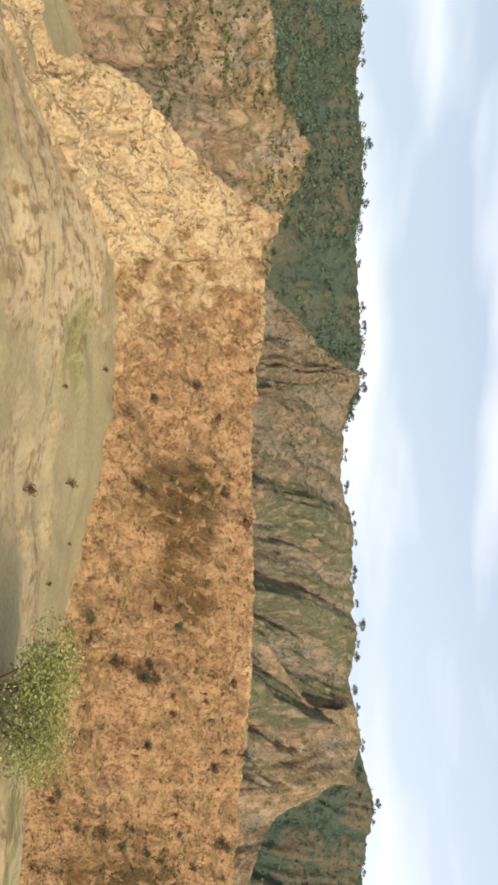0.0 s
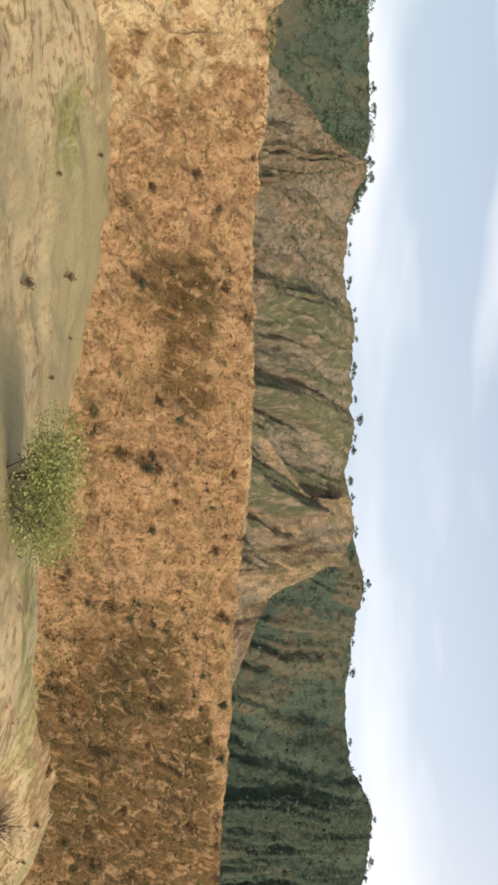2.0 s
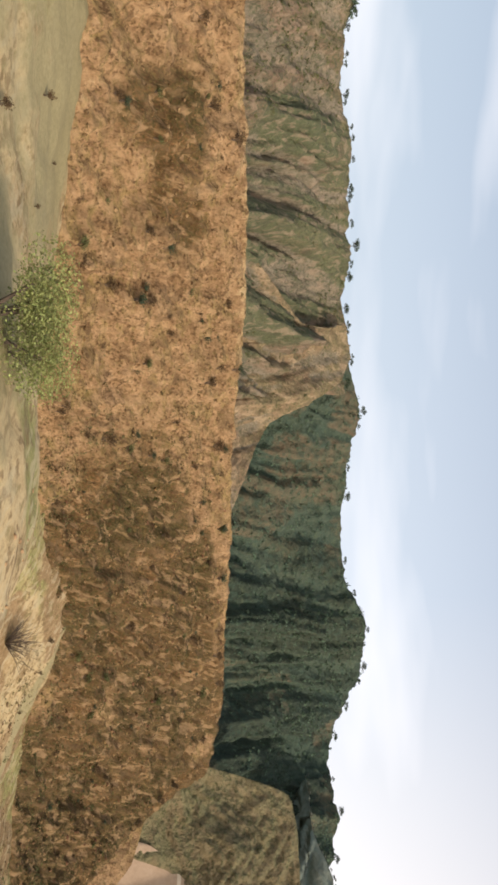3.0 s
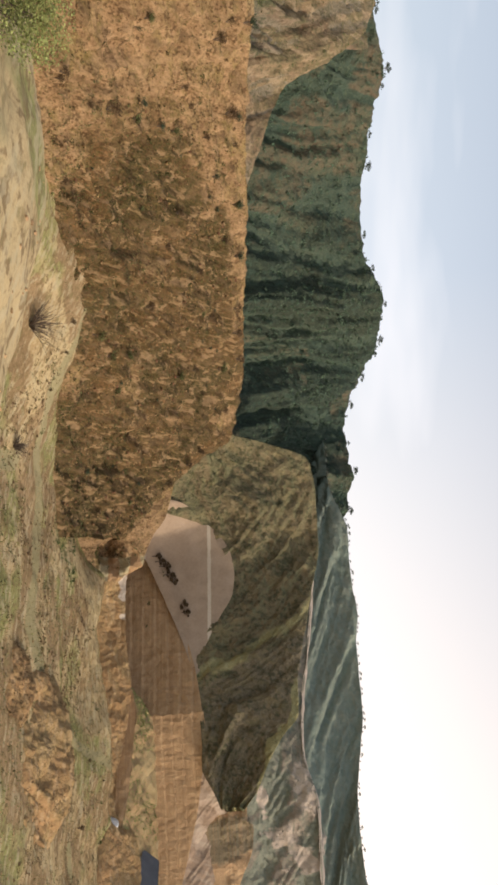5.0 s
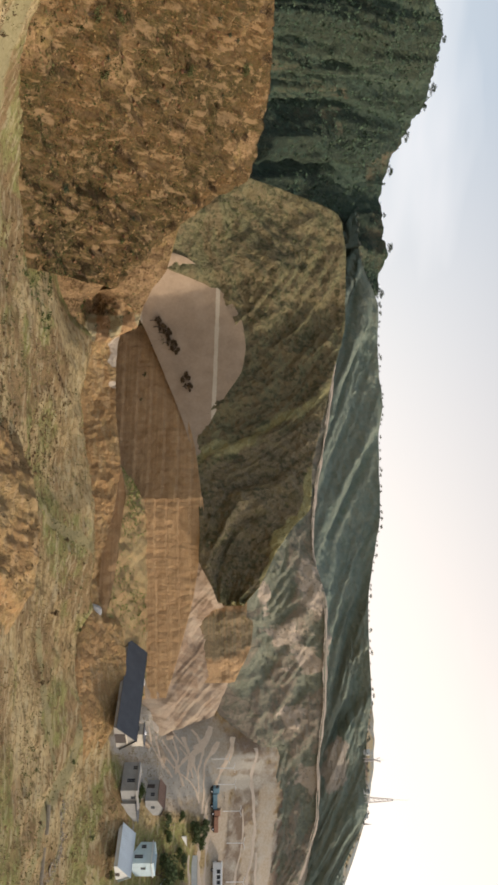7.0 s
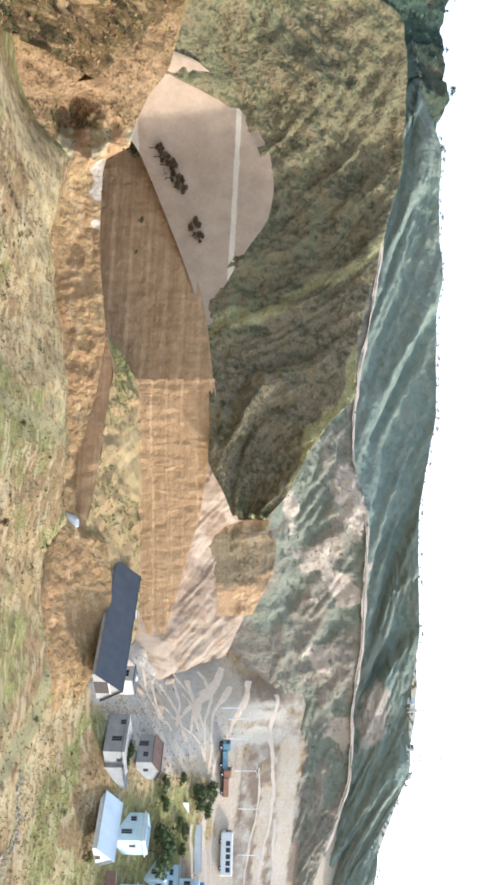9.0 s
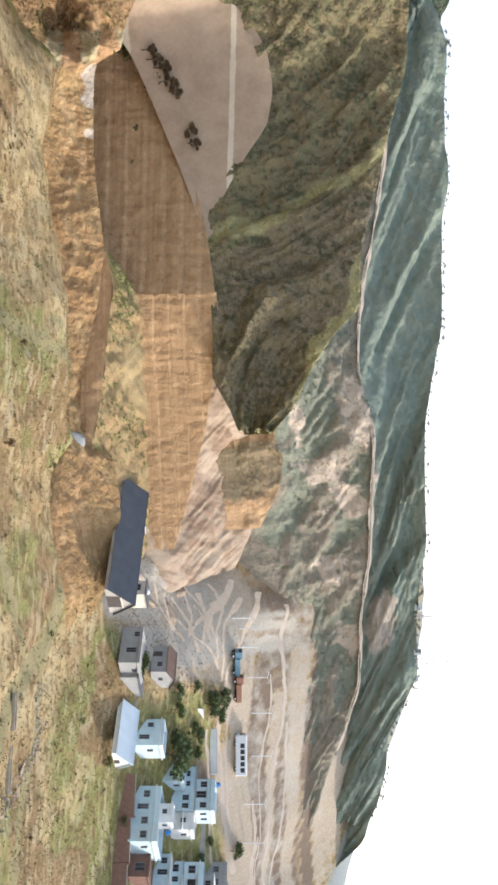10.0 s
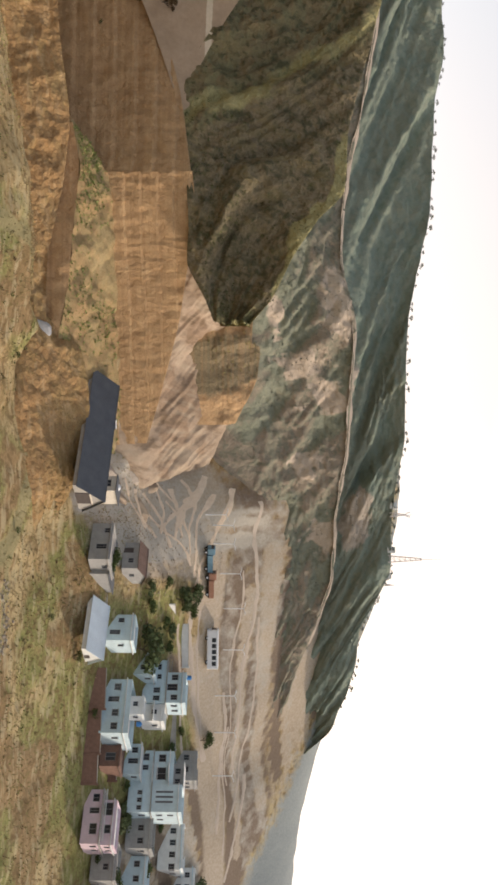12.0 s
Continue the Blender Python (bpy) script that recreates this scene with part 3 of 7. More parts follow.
# ---- ground: one sheet to the horizon ----
KNOTS_WEST = np.array([(4, 75, -16), (-24, 77, -14), (35, 61, -14), (0, 0, -16), (-60, 0, -16), (-90, 110, -20), (-40, 200, -20), (60, 190, -22), (-37, 68, -18.2), (-30.7, 82.5, -16.8), (-24.3, 99.1, -12.6), (-11.3, 109.4, -12), (11, 112.5, -15.6), (25.3, 111.2, -18.4), (45.2, 109, -22.4), (48.7, 117.3, -24.1), (65.4, 119.3, -26), (83.5, 123.5, -24.8), (98.5, 127.8, -25.9), (112.1, 126.9, -31.9), (122.3, 127, -35), (0, 0, -16), (-60, 0, -16), (60, -40, -26), (50, 20, -24), (150, -60, -34), (240, -80, -30), (-90, 110, -20), (-40, 200, -20), (60, 200, -22)], float)
KNOTS_FIELD = np.array([(76.2, 97.6, -33), (82.7, 79.8, -33), (102.4, 98.9, -37), (122, 117.9, -37), (141.7, 136.9, -37), (88.4, 64.2, -37), (109.4, 79.5, -37), (130.5, 94.8, -37), (151.5, 110.1, -37), (172.5, 125.4, -37), (188.5, 137, -34.8), (93.6, 49.8, -37), (115.9, 61.6, -37), (138.2, 73.5, -37), (160.5, 85.3, -37), (182.8, 97.2, -37), (199.7, 106.2, -34.8), (98.7, 35.9, -37), (122.2, 44.5, -37), (145.7, 53, -37), (169.1, 61.6, -37), (192.6, 70.1, -37), (210.5, 76.6, -34.8), (103.7, 22, -37), (128.4, 27.3, -37), (153.1, 32.5, -37), (177.8, 37.8, -37), (202.5, 43, -37), (221.3, 47, -34.8), (109, 7.6, -37), (134.9, 9.4, -37), (160.9, 11.2, -37), (186.8, 13.1, -37), (212.7, 14.9, -37), (232.5, 16.3, -34.8), (114.7, -8, -37), (142, -9.9, -37), (169.3, -11.8, -37), (196.6, -13.7, -37), (223.9, -15.7, -37), (244.6, -17.1, -34.8)], float)
KNOTS_VILLAGE = np.array([(234.5, 50.5, -28.9), (243.3, 34.1, -29.1), (250, 15.2, -29), (255.1, -3.2, -28.8), (255.3, 15.4, -26), (254.4, 35.1, -23.3), (260.7, 15.5, -22.8), (251.6, 49.9, -19.6), (262.2, 30.9, -19.8), (268.3, 6.2, -19.3), (258.1, 51.9, -14.8), (267.4, 32.1, -14.8), (273.9, 5.7, -14.3), (267.8, 42.3, -11.3), (274.5, 21.4, -11), (279.1, 0.6, -10.1), (274.6, 38.2, -6.4), (280.8, 17.3, -6.1), (270.5, 59.2, -1.2), (281, 33.7, -0.9), (288.8, 12.2, -1.1)], float)
KNOTS_VALLEY = np.array([(268.9, 65.4, 2.4), (274.3, 55.1, 2.6), (281.1, 39.3, 2.7), (287.9, 23.1, 2.7), (293.6, 6.7, 3.2), (297.5, -5.3, 3.5), (217.3, 96.9, -35.2), (222.5, 74.6, -32.6), (201.2, 130.1, -40), (217.3, 96.8, -36.3), (180.3, 150.7, -39.9), (215.5, 145, -29.5), (215, 109.9, -27), (217.6, 106.2, -27), (223.8, 98.7, -27), (230.6, 89.9, -27.2), (239.2, 78.1, -27.7), (243.9, 71.7, -27.7), (207.2, 112.2, -41), (209, 107.4, -41), (211.7, 98.7, -41), (214.7, 89.9, -41), (217.9, 79.8, -41), (183.1, 138, -39), (186.9, 135.9, -35.6), (191.1, 130.4, -35.8), (198.7, 115.6, -37), (204.8, 100.6, -35.4), (209.4, 92.9, -34.4), (214.9, 81.2, -33.5), (216.1, 84.1, -32.7), (216.4, 80.4, -32.3), (218.8, 67, -33.4), (223.7, 58.3, -31.9), (226.5, 52.9, -33), (225.6, 101.1, -16.7), (227.1, 99, -16.5), (230.3, 94.7, -17.4), (236.2, 86.3, -18.9), (242.2, 75.4, -22.1), (245.6, 70.1, -22.7), (251.3, 65, -21.7), (226, 101.6, -16.5), (229.2, 98.8, -11.6), (234.3, 96.1, -9), (239.2, 95.1, -11.1), (245.8, 91, -14.4), (251.2, 84, -13.5), (255.6, 79.8, -12), (259.2, 71.7, -15.6)], float)
KNOT = np.concatenate([KNOTS_WEST, KNOTS_FIELD, KNOTS_VILLAGE, KNOTS_VALLEY])


def spline(a, b):
    r2 = ((a[:, None] - b[None]) ** 2).sum(-1) + 1e-9
    return 0.5 * r2 * np.log(r2)


_k = spline(KNOT[:, :2], KNOT[:, :2]) + np.eye(len(KNOT)) * 8.0
_a = np.concatenate([np.ones((len(KNOT), 1)), KNOT[:, :2]], 1)
_m = np.block([[_k, _a], [_a.T, np.zeros((3, 3))]])
WEIGHT = np.linalg.solve(_m, np.concatenate([KNOT[:, 2], np.zeros(3)]))


def ground_z(xy, rough=True):
    xy = np.atleast_2d(np.asarray(xy, float))
    z = spline(xy, KNOT[:, :2]) @ WEIGHT[:-3] + WEIGHT[-3] + xy @ WEIGHT[-2:]
    out = np.linalg.norm(xy - np.array([130, 50]), axis=1)
    east_side = np.clip((xy[:, 0] - 215) / 40, 0, 1)
    far = np.clip((out - 190) / 120, 0, 1) * (1 - east_side) + np.clip((out - 178) / 26, 0, 1) * east_side
    z = z * (1 - far) + (10.0 * east_side - 14.0 * (1 - east_side)) * far
    if rough:
        q = np.concatenate([xy, np.zeros((len(xy), 1))], 1)
        near = 1 - 0.8 * np.clip((xy[:, 0] - 232) / 12, 0, 1) * (1 - far)
        pit = np.clip(1.6 - np.hypot((xy[:, 0] - 248) / 11, (xy[:, 1] - 64) / 11), 0, 1)
        z = z + pit * (0.6 * np.abs(fbm(q * np.array([1, 0.45, 1]), 0.22, 3)) - 0.2)
        z = z + (0.6 * fbm(q, 0.06, 3) + 0.34 * fbm(q, 0.33, 4, 0.55)) * near
    return z


def spread_axis(lo, hi, step, edge):
    core = np.arange(lo, hi + step, step)
    out, s, x = [], step, 0.0
    while x < edge:
        s *= 1.22
        x += s
        out.append(x)
    out = np.array(out)
    return np.concatenate([lo - out[::-1], core, core[-1] + out])


gx, gy = spread_axis(-60, 312, 1.0, 4500), spread_axis(-40, 160, 1.0, 4500)
gg = np.stack(np.meshgrid(gx, gy, indexing="ij"), -1).reshape(-1, 2)
gz = np.concatenate([ground_z(gg[k:k + 20000]) for k in range(0, len(gg), 20000)])
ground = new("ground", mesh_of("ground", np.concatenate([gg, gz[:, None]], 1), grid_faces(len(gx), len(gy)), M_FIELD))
tagged(ground, "dry grassy ground with bare tan soil and tracks", "ground", kind="structure")


def zone(p, x, y, rx, ry, turn=0.0):
    """A soft ellipse on the plan: 1 inside, 0 outside."""
    c, q = math.cos(radians(turn)), math.sin(radians(turn))
    dx, dy = p[:, 0] - x, p[:, 1] - y
    return np.clip(1.6 - np.hypot((dx * c + dy * q) / rx, (dy * c - dx * q) / ry), 0, 1)


def stripe(p, points, width):
    """A soft band along a line on the plan."""
    out = np.zeros(len(p))
    for (ax, ay), (bx, by) in zip(points[:-1], points[1:]):
        d = np.array([bx - ax, by - ay])
        t = np.clip(((p[:, :2] - np.array([ax, ay])) @ d) / (d @ d), 0, 1)
        out = np.maximum(out, np.clip(1.5 - np.linalg.norm(p[:, :2] - np.array([ax, ay]) - t[:, None] * d, axis=1) / width, 0, 1))
    return out


gp = np.concatenate([gg, gz[:, None]], 1)
east = np.clip((gp[:, 0] - 0.12 * gp[:, 1] - 256) / 6, 0, 1) * np.clip((318 - gp[:, 0]) / 14, 0, 1) * (np.abs(gp[:, 1]) < 400)
quarry_floor = zone(gp, 249.0, 64.2, 22, 13, -30)
roads = np.max([stripe(gp, [(254.8, 77.4), (259.2, 62.9), (266.1, 48.1), (274.6, 27.5), (281.4, 6.3), (290.1, -26.9)], 2.6), stripe(gp, [(257.7, 82.5), (263.3, 64.1), (267.1, 52.7), (278.4, 22), (283.5, 1.1)], 1.9), stripe(gp, [(252.1, 82.7), (257.6, 75.9), (257.8, 65.1), (259.7, 55.9), (261.4, 54.1)], 2.5),
                stripe(gp, [(275.4, 57.2), (282.2, 40.6), (287.8, 24.1), (294.3, 2.8)], 1.2), stripe(gp, [(275.3, 48.3), (280.8, 32.9), (285.4, 15.6), (290.8, -7.1)], 0.8), stripe(gp, [(251.4, 51.7), (256.3, 48.7), (261.8, 49.1)], 2.2)], axis=0)
tracks = np.max([stripe(gp, [(86.4, 133.9), (99.4, 126.4), (103.7, 118.8), (116.6, 115.6), (123.1, 114.5), (129.6, 109.1), (130.7, 97.2), (131.8, 87.5), (140.4, 83.7), (149, 79.9), (158.8, 82.1), (172.8, 79.9)], 2.6), stripe(gp, [(222.5, 79.9), (221.2, 68.7), (218.6, 58.3), (216, 49.9), (205.2, 41), (199.3, 30.2), (197.6, 22.7), (203, 11)], 1.7), stripe(gp, [(216, 47.5), (216.3, 38.6), (213.8, 25.9), (214.9, 8)], 1.0), stripe(gp, [(179.3, 86.4), (190.1, 88.6), (200.9, 90.7), (211.7, 84.2)], 1.1),
                 stripe(gp, [(64.8, 77.8), (90.7, 88.6), (108, 103.7)], 1.6), stripe(gp, [(185.8, 67), (198.7, 56.2), (207.4, 47.5)], 1.2)], axis=0)
across, along_road = gp[:, 0] * 0.93 + gp[:, 1] * 0.36, gp[:, 0] * 0.36 - gp[:, 1] * 0.93
lines = np.clip(fbm(np.stack([across * 0.55, along_road * 0.035, 0 * across], -1), 1.0, 3) * 2.2 + 0.35, 0, 1) * east
plain_band = stripe(gp, [(265.9, 64.4), (276.4, 44.1), (283.5, 22.7), (291.8, -2.3)], 6.5)
streaks = np.clip(fbm(np.stack([(gp[:, 0] * 0.97 + gp[:, 1] * 0.24) * 0.07, (gp[:, 1] * 0.97 - gp[:, 0] * 0.24) * 0.33, 0 * across], -1), 1.0, 3) * 3.0 + 0.25, 0, 1)
fine_lines = np.clip(fbm(np.stack([across * 0.30, along_road * 0.022, 0 * across + 4.0], -1), 1.0, 4, 0.6) * 4.0 - 0.25, 0, 1) * east
g_white = np.max([zone(gp, 252, 62, 18, 13, -25) * np.maximum(streaks * 1.7, 0.66), roads * 0.45 * streaks, fine_lines * 0.55], axis=0)
gravel = zone(gp, 249.9, 61.5, 17, 12, -25)
brown_flat = (1 - roads) * np.maximum(lines, plain_band * np.clip(0.95 + 0.6 * fbm(gp * np.array([1, 0.3, 0]), 0.2, 3), 0, 1))
brown_flat = np.maximum(brown_flat * (1 - gravel), 0.5 * gravel * np.clip(0.5 - streaks, 0, 1))
valley = np.max([east * 0.75 * (1 - 0.75 * brown_flat), quarry_floor * 0.9, roads * 1.2], axis=0)
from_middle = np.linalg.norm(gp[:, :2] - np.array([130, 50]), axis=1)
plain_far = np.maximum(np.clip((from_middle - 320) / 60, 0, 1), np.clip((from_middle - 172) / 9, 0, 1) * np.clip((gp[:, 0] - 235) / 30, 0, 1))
lawn = np.max([zone(gp, 258.5, 44.2, 8, 5, 20), zone(gp, 265.8, 38.9, 5, 4), zone(gp, 270.3, 18.1, 5, 6), zone(gp, 256.0, 31.4, 9, 7), zone(gp, 262.4, 10.8, 9, 8), zone(gp, 251.6, 25.2, 6, 8)], axis=0)
valley = valley * (1 - plain_far) * (1 - lawn * 0.9)
g_lush = np.max([lawn * 1.1, zone(gp, 110.5, 96.1, 4.5, 6) * 1.1, zone(gp, 112.3, 78.2, 6, 6) * 1.1, zone(gp, 114.5, 66.2, 4, 7), zone(gp, 148, 123.1, 5, 7) * 1.1, stripe(gp, [(150.1, 108), (158.8, 95), (166.3, 88.6)], 2.0), zone(gp, 121, 85.3, 4, 5) * 0.9,
                 zone(gp, 236.5, 46.4, 7, 11) * 0.95, zone(gp, 246.2, 28.1, 9, 15) * 1.05, zone(gp, 239.8, 16, 12, 12) * 0.9, zone(gp, 254.9, 4, 6, 12), zone(gp, 229, 36.7, 7, 10) * 0.75, zone(gp, 221.4, 10, 10, 14) * 0.75, zone(gp, 266.6, 20, 6, 7), zone(gp, 17, 58, 4, 3) * 0.9, zone(gp, -8, 90, 7, 9) * 0.75, zone(gp, 30, 62, 9, 4) * 0.7], axis=0)
g_lush = np.maximum(g_lush, 0.62 * np.clip(fbm(gp * np.array([1, 1, 0]), 0.07, 4) * 2.2 + 0.3, 0, 1) * (gp[:, 0] > 60) * (gp[:, 0] < 240)) * (1 - roads)
g_dark = np.max([zone(gp, 127.4, 70.2, 9, 7) * 0.95, zone(gp, 151.2, 67, 14, 9, 32.4) * 0.8, zone(gp, 88.6, 90.7, 10, 8) * 0.6, zone(gp, 190.1, 64.8, 8, 7) * 0.8, zone(gp, 162, 47.5, 14, 9) * 0.7, 0.8 * np.clip(fbm(gp * np.array([1, 1, 0]) + 7, 0.09, 4) * 2.2 + 0.15, 0, 1) * (gp[:, 0] > 64.8) * (gp[:, 0] < 243)], axis=0) * (1 - tracks) * (1 - plain_far)
# the farm mark lays the painted haze tint over the far plain
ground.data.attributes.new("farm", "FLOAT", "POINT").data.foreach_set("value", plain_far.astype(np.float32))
for key, val in (("bare", valley), ("lush", g_lush * (1 - valley * 0.3)), ("dark", g_dark), ("flat", brown_flat * (1 - lawn) * (1 - plain_far)), ("white", g_white * (1 - lawn) * 0.85), ("path", np.maximum(tracks * 1.1, 0.9 * np.clip((36 - gp[:, 0]) / 24, 0, 1) * np.clip(0.85 + fbm(gp * np.array([1, 1, 0]), 0.05, 3), 0, 1)) * (1 - plain_far))):
    ground.data.attributes.new(key, "FLOAT", "POINT").data.foreach_set("value", val.astype(np.float32))

# ---- hills ----
BANK_CREST = [(-41.8, 77.5, -16.3), (-38.5, 88, -15.5), (-39.8, 93.9, -11.1), (-38.6, 100.8, -6.6), (-36, 108.2, -2.5), (-32.6, 115.5, 3.9), (-31, 118, 9.6), (-26.9, 123.1, 7.3), (-18.5, 126.6, 7.9), (-10.5, 129.6, 7), (5.3, 131.9, 6.8), (21, 132.4, 7.4), (38.6, 138.3, 7.5), (70.8, 150.7, 6.1), (99.7, 157, 5.7), (128.2, 162.7, 4.9), (157.4, 173.4, 3.9), (172, 169.1, -0.3), (174.1, 160.5, -12), (174.4, 148.9, -20.8), (173.9, 137.3, -27.7)]
BANK_FOOT = [(-37, 68, -18.5), (-33, 75, -18.5), (-30.7, 82.5, -17.1), (-28, 90.8, -15.2), (-24.3, 99.1, -12.8), (-17.9, 106.5, -12), (-11.3, 109.4, -12.2), (-1.4, 112, -13.6), (11, 112.5, -15.8), (25.7, 113.1, -18.9), (48.7, 117.3, -24.5), (65.4, 119.3, -26.4), (83.5, 123.5, -25.2), (98.5, 127.8, -26.3), (112.1, 126.9, -32.3), (122.3, 127, -35.4), (135.7, 122.9, -36.6), (146.4, 117.1, -36.6)]
bank, bank_front = slope_sheet("earth_bank", [BANK_FOOT, BANK_CREST], 560, 120, M_BANK, "tan eroded earth bank with dry tufts and shrubs", "bank", rough=1.7, grain=0.16, gully=1.8, pitch=0.16, back=30, drop=-20, fine=1.0, thin=lambda c: np.clip((150 - c[:, 0]) / 40, 0.1, 1),
                               marks={"bare": lambda p: 0.42 * np.clip((1 - p[:, 0] - (p[:, 2] + 12) * 0.63) / 14, 0, 1), "lush": lambda p: np.maximum(np.clip((3 - p[:, 0] - (p[:, 2] + 12) * 0.63 + 20 * fbm(p, 0.07, 4)) / 46, 0, 1) * np.clip((9 - p[:, 2]) / 3, 0.5, 1), 0.5 * np.clip((p[:, 2] - 3.5) / 4, 0, 1) * (p[:, 0] < 80)),
                                      "dark": lambda p: np.maximum((0.8 + 0.25 * np.clip((p[:, 0] - 30) / 50, 0, 1)) * np.clip(fbm(p + 40.0, 0.05, 3) * 1.6 + 0.14 + 0.42 * np.clip((p[:, 0] - 28) / 60, 0, 1), 0, 1) * np.clip((p[:, 0] + 5) / 12, 0, 1) * np.clip((4 - p[:, 2]) / 4, 0, 1), np.clip((p[:, 0] - 44) / 34, 0, 1) * np.clip((4 - p[:, 2] + 0.12 * np.clip(p[:, 0] - 80, 0, 60)) / 8, 0, 1) * np.clip(0.9 + 1.2 * fbm(p, 0.08, 4), 0, 1))})

GULLY_CREST = [(-73.7, 130.7, 7.1), (-66.7, 141, 9.8), (-60.4, 148.2, 10.4), (-58.4, 155.4, 14.1), (-55.1, 160.8, 18.1), (-51.1, 164.2, 17.2), (-45, 166, 14.3), (-38.8, 167.6, 12.4), (-31.4, 169.1, 10.4), (-20, 170, 3)]
GULLY_FOOT = [(-56, 96, -19), (-50, 102, -19), (-47, 108, -17), (-46, 116, -14), (-43, 123, -10), (-39, 131, -5), (-34, 136, 0), (-30.6, 140.7, 1), (-24.3, 141.9, 0), (-14, 144, 0)]
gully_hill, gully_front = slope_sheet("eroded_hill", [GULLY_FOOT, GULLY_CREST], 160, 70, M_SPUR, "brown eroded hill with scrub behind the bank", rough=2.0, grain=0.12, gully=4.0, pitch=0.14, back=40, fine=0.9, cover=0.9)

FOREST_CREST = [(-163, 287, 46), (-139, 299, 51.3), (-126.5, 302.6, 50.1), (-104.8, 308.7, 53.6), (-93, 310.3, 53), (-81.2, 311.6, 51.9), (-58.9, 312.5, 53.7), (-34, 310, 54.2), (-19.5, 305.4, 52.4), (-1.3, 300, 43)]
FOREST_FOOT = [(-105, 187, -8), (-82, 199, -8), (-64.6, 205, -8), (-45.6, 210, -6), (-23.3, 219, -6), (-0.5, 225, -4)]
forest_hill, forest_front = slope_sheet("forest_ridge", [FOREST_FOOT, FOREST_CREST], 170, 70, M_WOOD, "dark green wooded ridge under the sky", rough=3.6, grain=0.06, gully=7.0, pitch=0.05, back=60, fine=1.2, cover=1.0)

BROWN_CREST = [(-50, 245, 11.8), (-37, 259.4, 27.2), (-26.4, 270.7, 39.8), (-22.2, 279, 48.5), (-14.3, 281.6, 46.7), (-1.3, 284, 44.9), (11.8, 285.8, 45.1), (23, 286, 48.2), (39.8, 285.2, 48.9), (63.6, 282.9, 49.7), (79.7, 281, 48.9), (96, 280.6, 50.6), (110, 278, 50)]
BROWN_FOOT = [(-40, 196, -2), (-10.8, 199.7, -2), (15.2, 199.4, -2), (41.5, 201, -2), (80, 198, -2)]
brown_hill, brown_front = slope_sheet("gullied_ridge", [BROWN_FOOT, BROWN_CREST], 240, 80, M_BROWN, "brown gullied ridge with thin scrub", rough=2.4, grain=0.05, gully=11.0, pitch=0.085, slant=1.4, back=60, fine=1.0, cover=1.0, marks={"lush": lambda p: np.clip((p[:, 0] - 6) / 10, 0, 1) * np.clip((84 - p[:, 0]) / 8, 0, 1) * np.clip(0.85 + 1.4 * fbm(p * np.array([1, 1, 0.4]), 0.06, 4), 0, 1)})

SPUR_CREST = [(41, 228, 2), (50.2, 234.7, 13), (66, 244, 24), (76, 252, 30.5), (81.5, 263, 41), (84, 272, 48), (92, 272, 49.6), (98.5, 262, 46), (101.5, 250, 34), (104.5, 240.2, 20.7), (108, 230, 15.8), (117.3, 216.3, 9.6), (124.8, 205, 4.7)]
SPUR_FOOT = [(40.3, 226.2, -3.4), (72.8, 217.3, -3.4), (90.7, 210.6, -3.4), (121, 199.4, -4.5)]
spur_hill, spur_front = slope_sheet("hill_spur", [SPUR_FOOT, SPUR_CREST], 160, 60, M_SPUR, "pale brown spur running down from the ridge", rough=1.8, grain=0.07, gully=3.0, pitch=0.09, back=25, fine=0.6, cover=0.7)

WOOD_CREST = [(93.3, 285, 50), (119.5, 281.7, 56.8), (130.2, 281.3, 54.7), (142.8, 279.6, 52.1), (178.4, 265.6, 52.3), (189.2, 260.6, 58.5), (204.7, 261.9, 60.1), (221.2, 262, 59.6), (233.1, 259.7, 53.6), (244.1, 257.4, 49.6), (249.2, 239.8, 46.8), (254.7, 227.1, 48), (261.8, 215.4, 45.1), (271.2, 201.1, 33.9)]
WOOD_FOOT = [(81.5, 248.9, -4.9), (119.1, 233.8, -4.9), (159.8, 207.9, -9.8), (177.5, 198.1, -9.8), (201.3, 191.5, 0), (231.3, 189.3, 9.8), (248.9, 183, 9.8)]
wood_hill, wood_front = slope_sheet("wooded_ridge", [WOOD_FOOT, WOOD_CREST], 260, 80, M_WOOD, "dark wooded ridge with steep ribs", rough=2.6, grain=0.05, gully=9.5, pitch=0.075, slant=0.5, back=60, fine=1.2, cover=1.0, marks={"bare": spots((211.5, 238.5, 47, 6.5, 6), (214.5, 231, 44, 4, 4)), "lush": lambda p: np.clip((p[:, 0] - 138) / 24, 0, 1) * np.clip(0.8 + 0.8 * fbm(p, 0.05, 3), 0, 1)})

GREEN_CREST = [(173.3, 176.9, -11.9), (189.5, 184.1, 10.8), (196.8, 183.6, 23.7), (216.2, 161.1, 25.7), (218.4, 150.3, 22.5), (220.1, 139, 19.9), (222.2, 123.2, 15.9), (222.9, 111.4, 15), (222.5, 106.3, 10.7), (223.4, 100.2, 6.6), (225.2, 92.4, 2.6), (225.8, 87.9, -1.2)]
GREEN_FOOT = [(177.8, 158.6, -31.2), (191.8, 161.2, -21.2), (202.6, 163.3, -8.8), (207.2, 156.7, -3.4), (210.2, 150.3, -2.4), (212.1, 143.9, -3.3), (212.9, 137.3, -7.2), (213.8, 129, -11.6), (214.3, 121.7, -13.1), (215.3, 112.1, -11.9), (219.7, 103.2, -11.3), (222.7, 97.7, -11.5), (224.8, 92, -8.4), (225.7, 88.6, -7.0)]
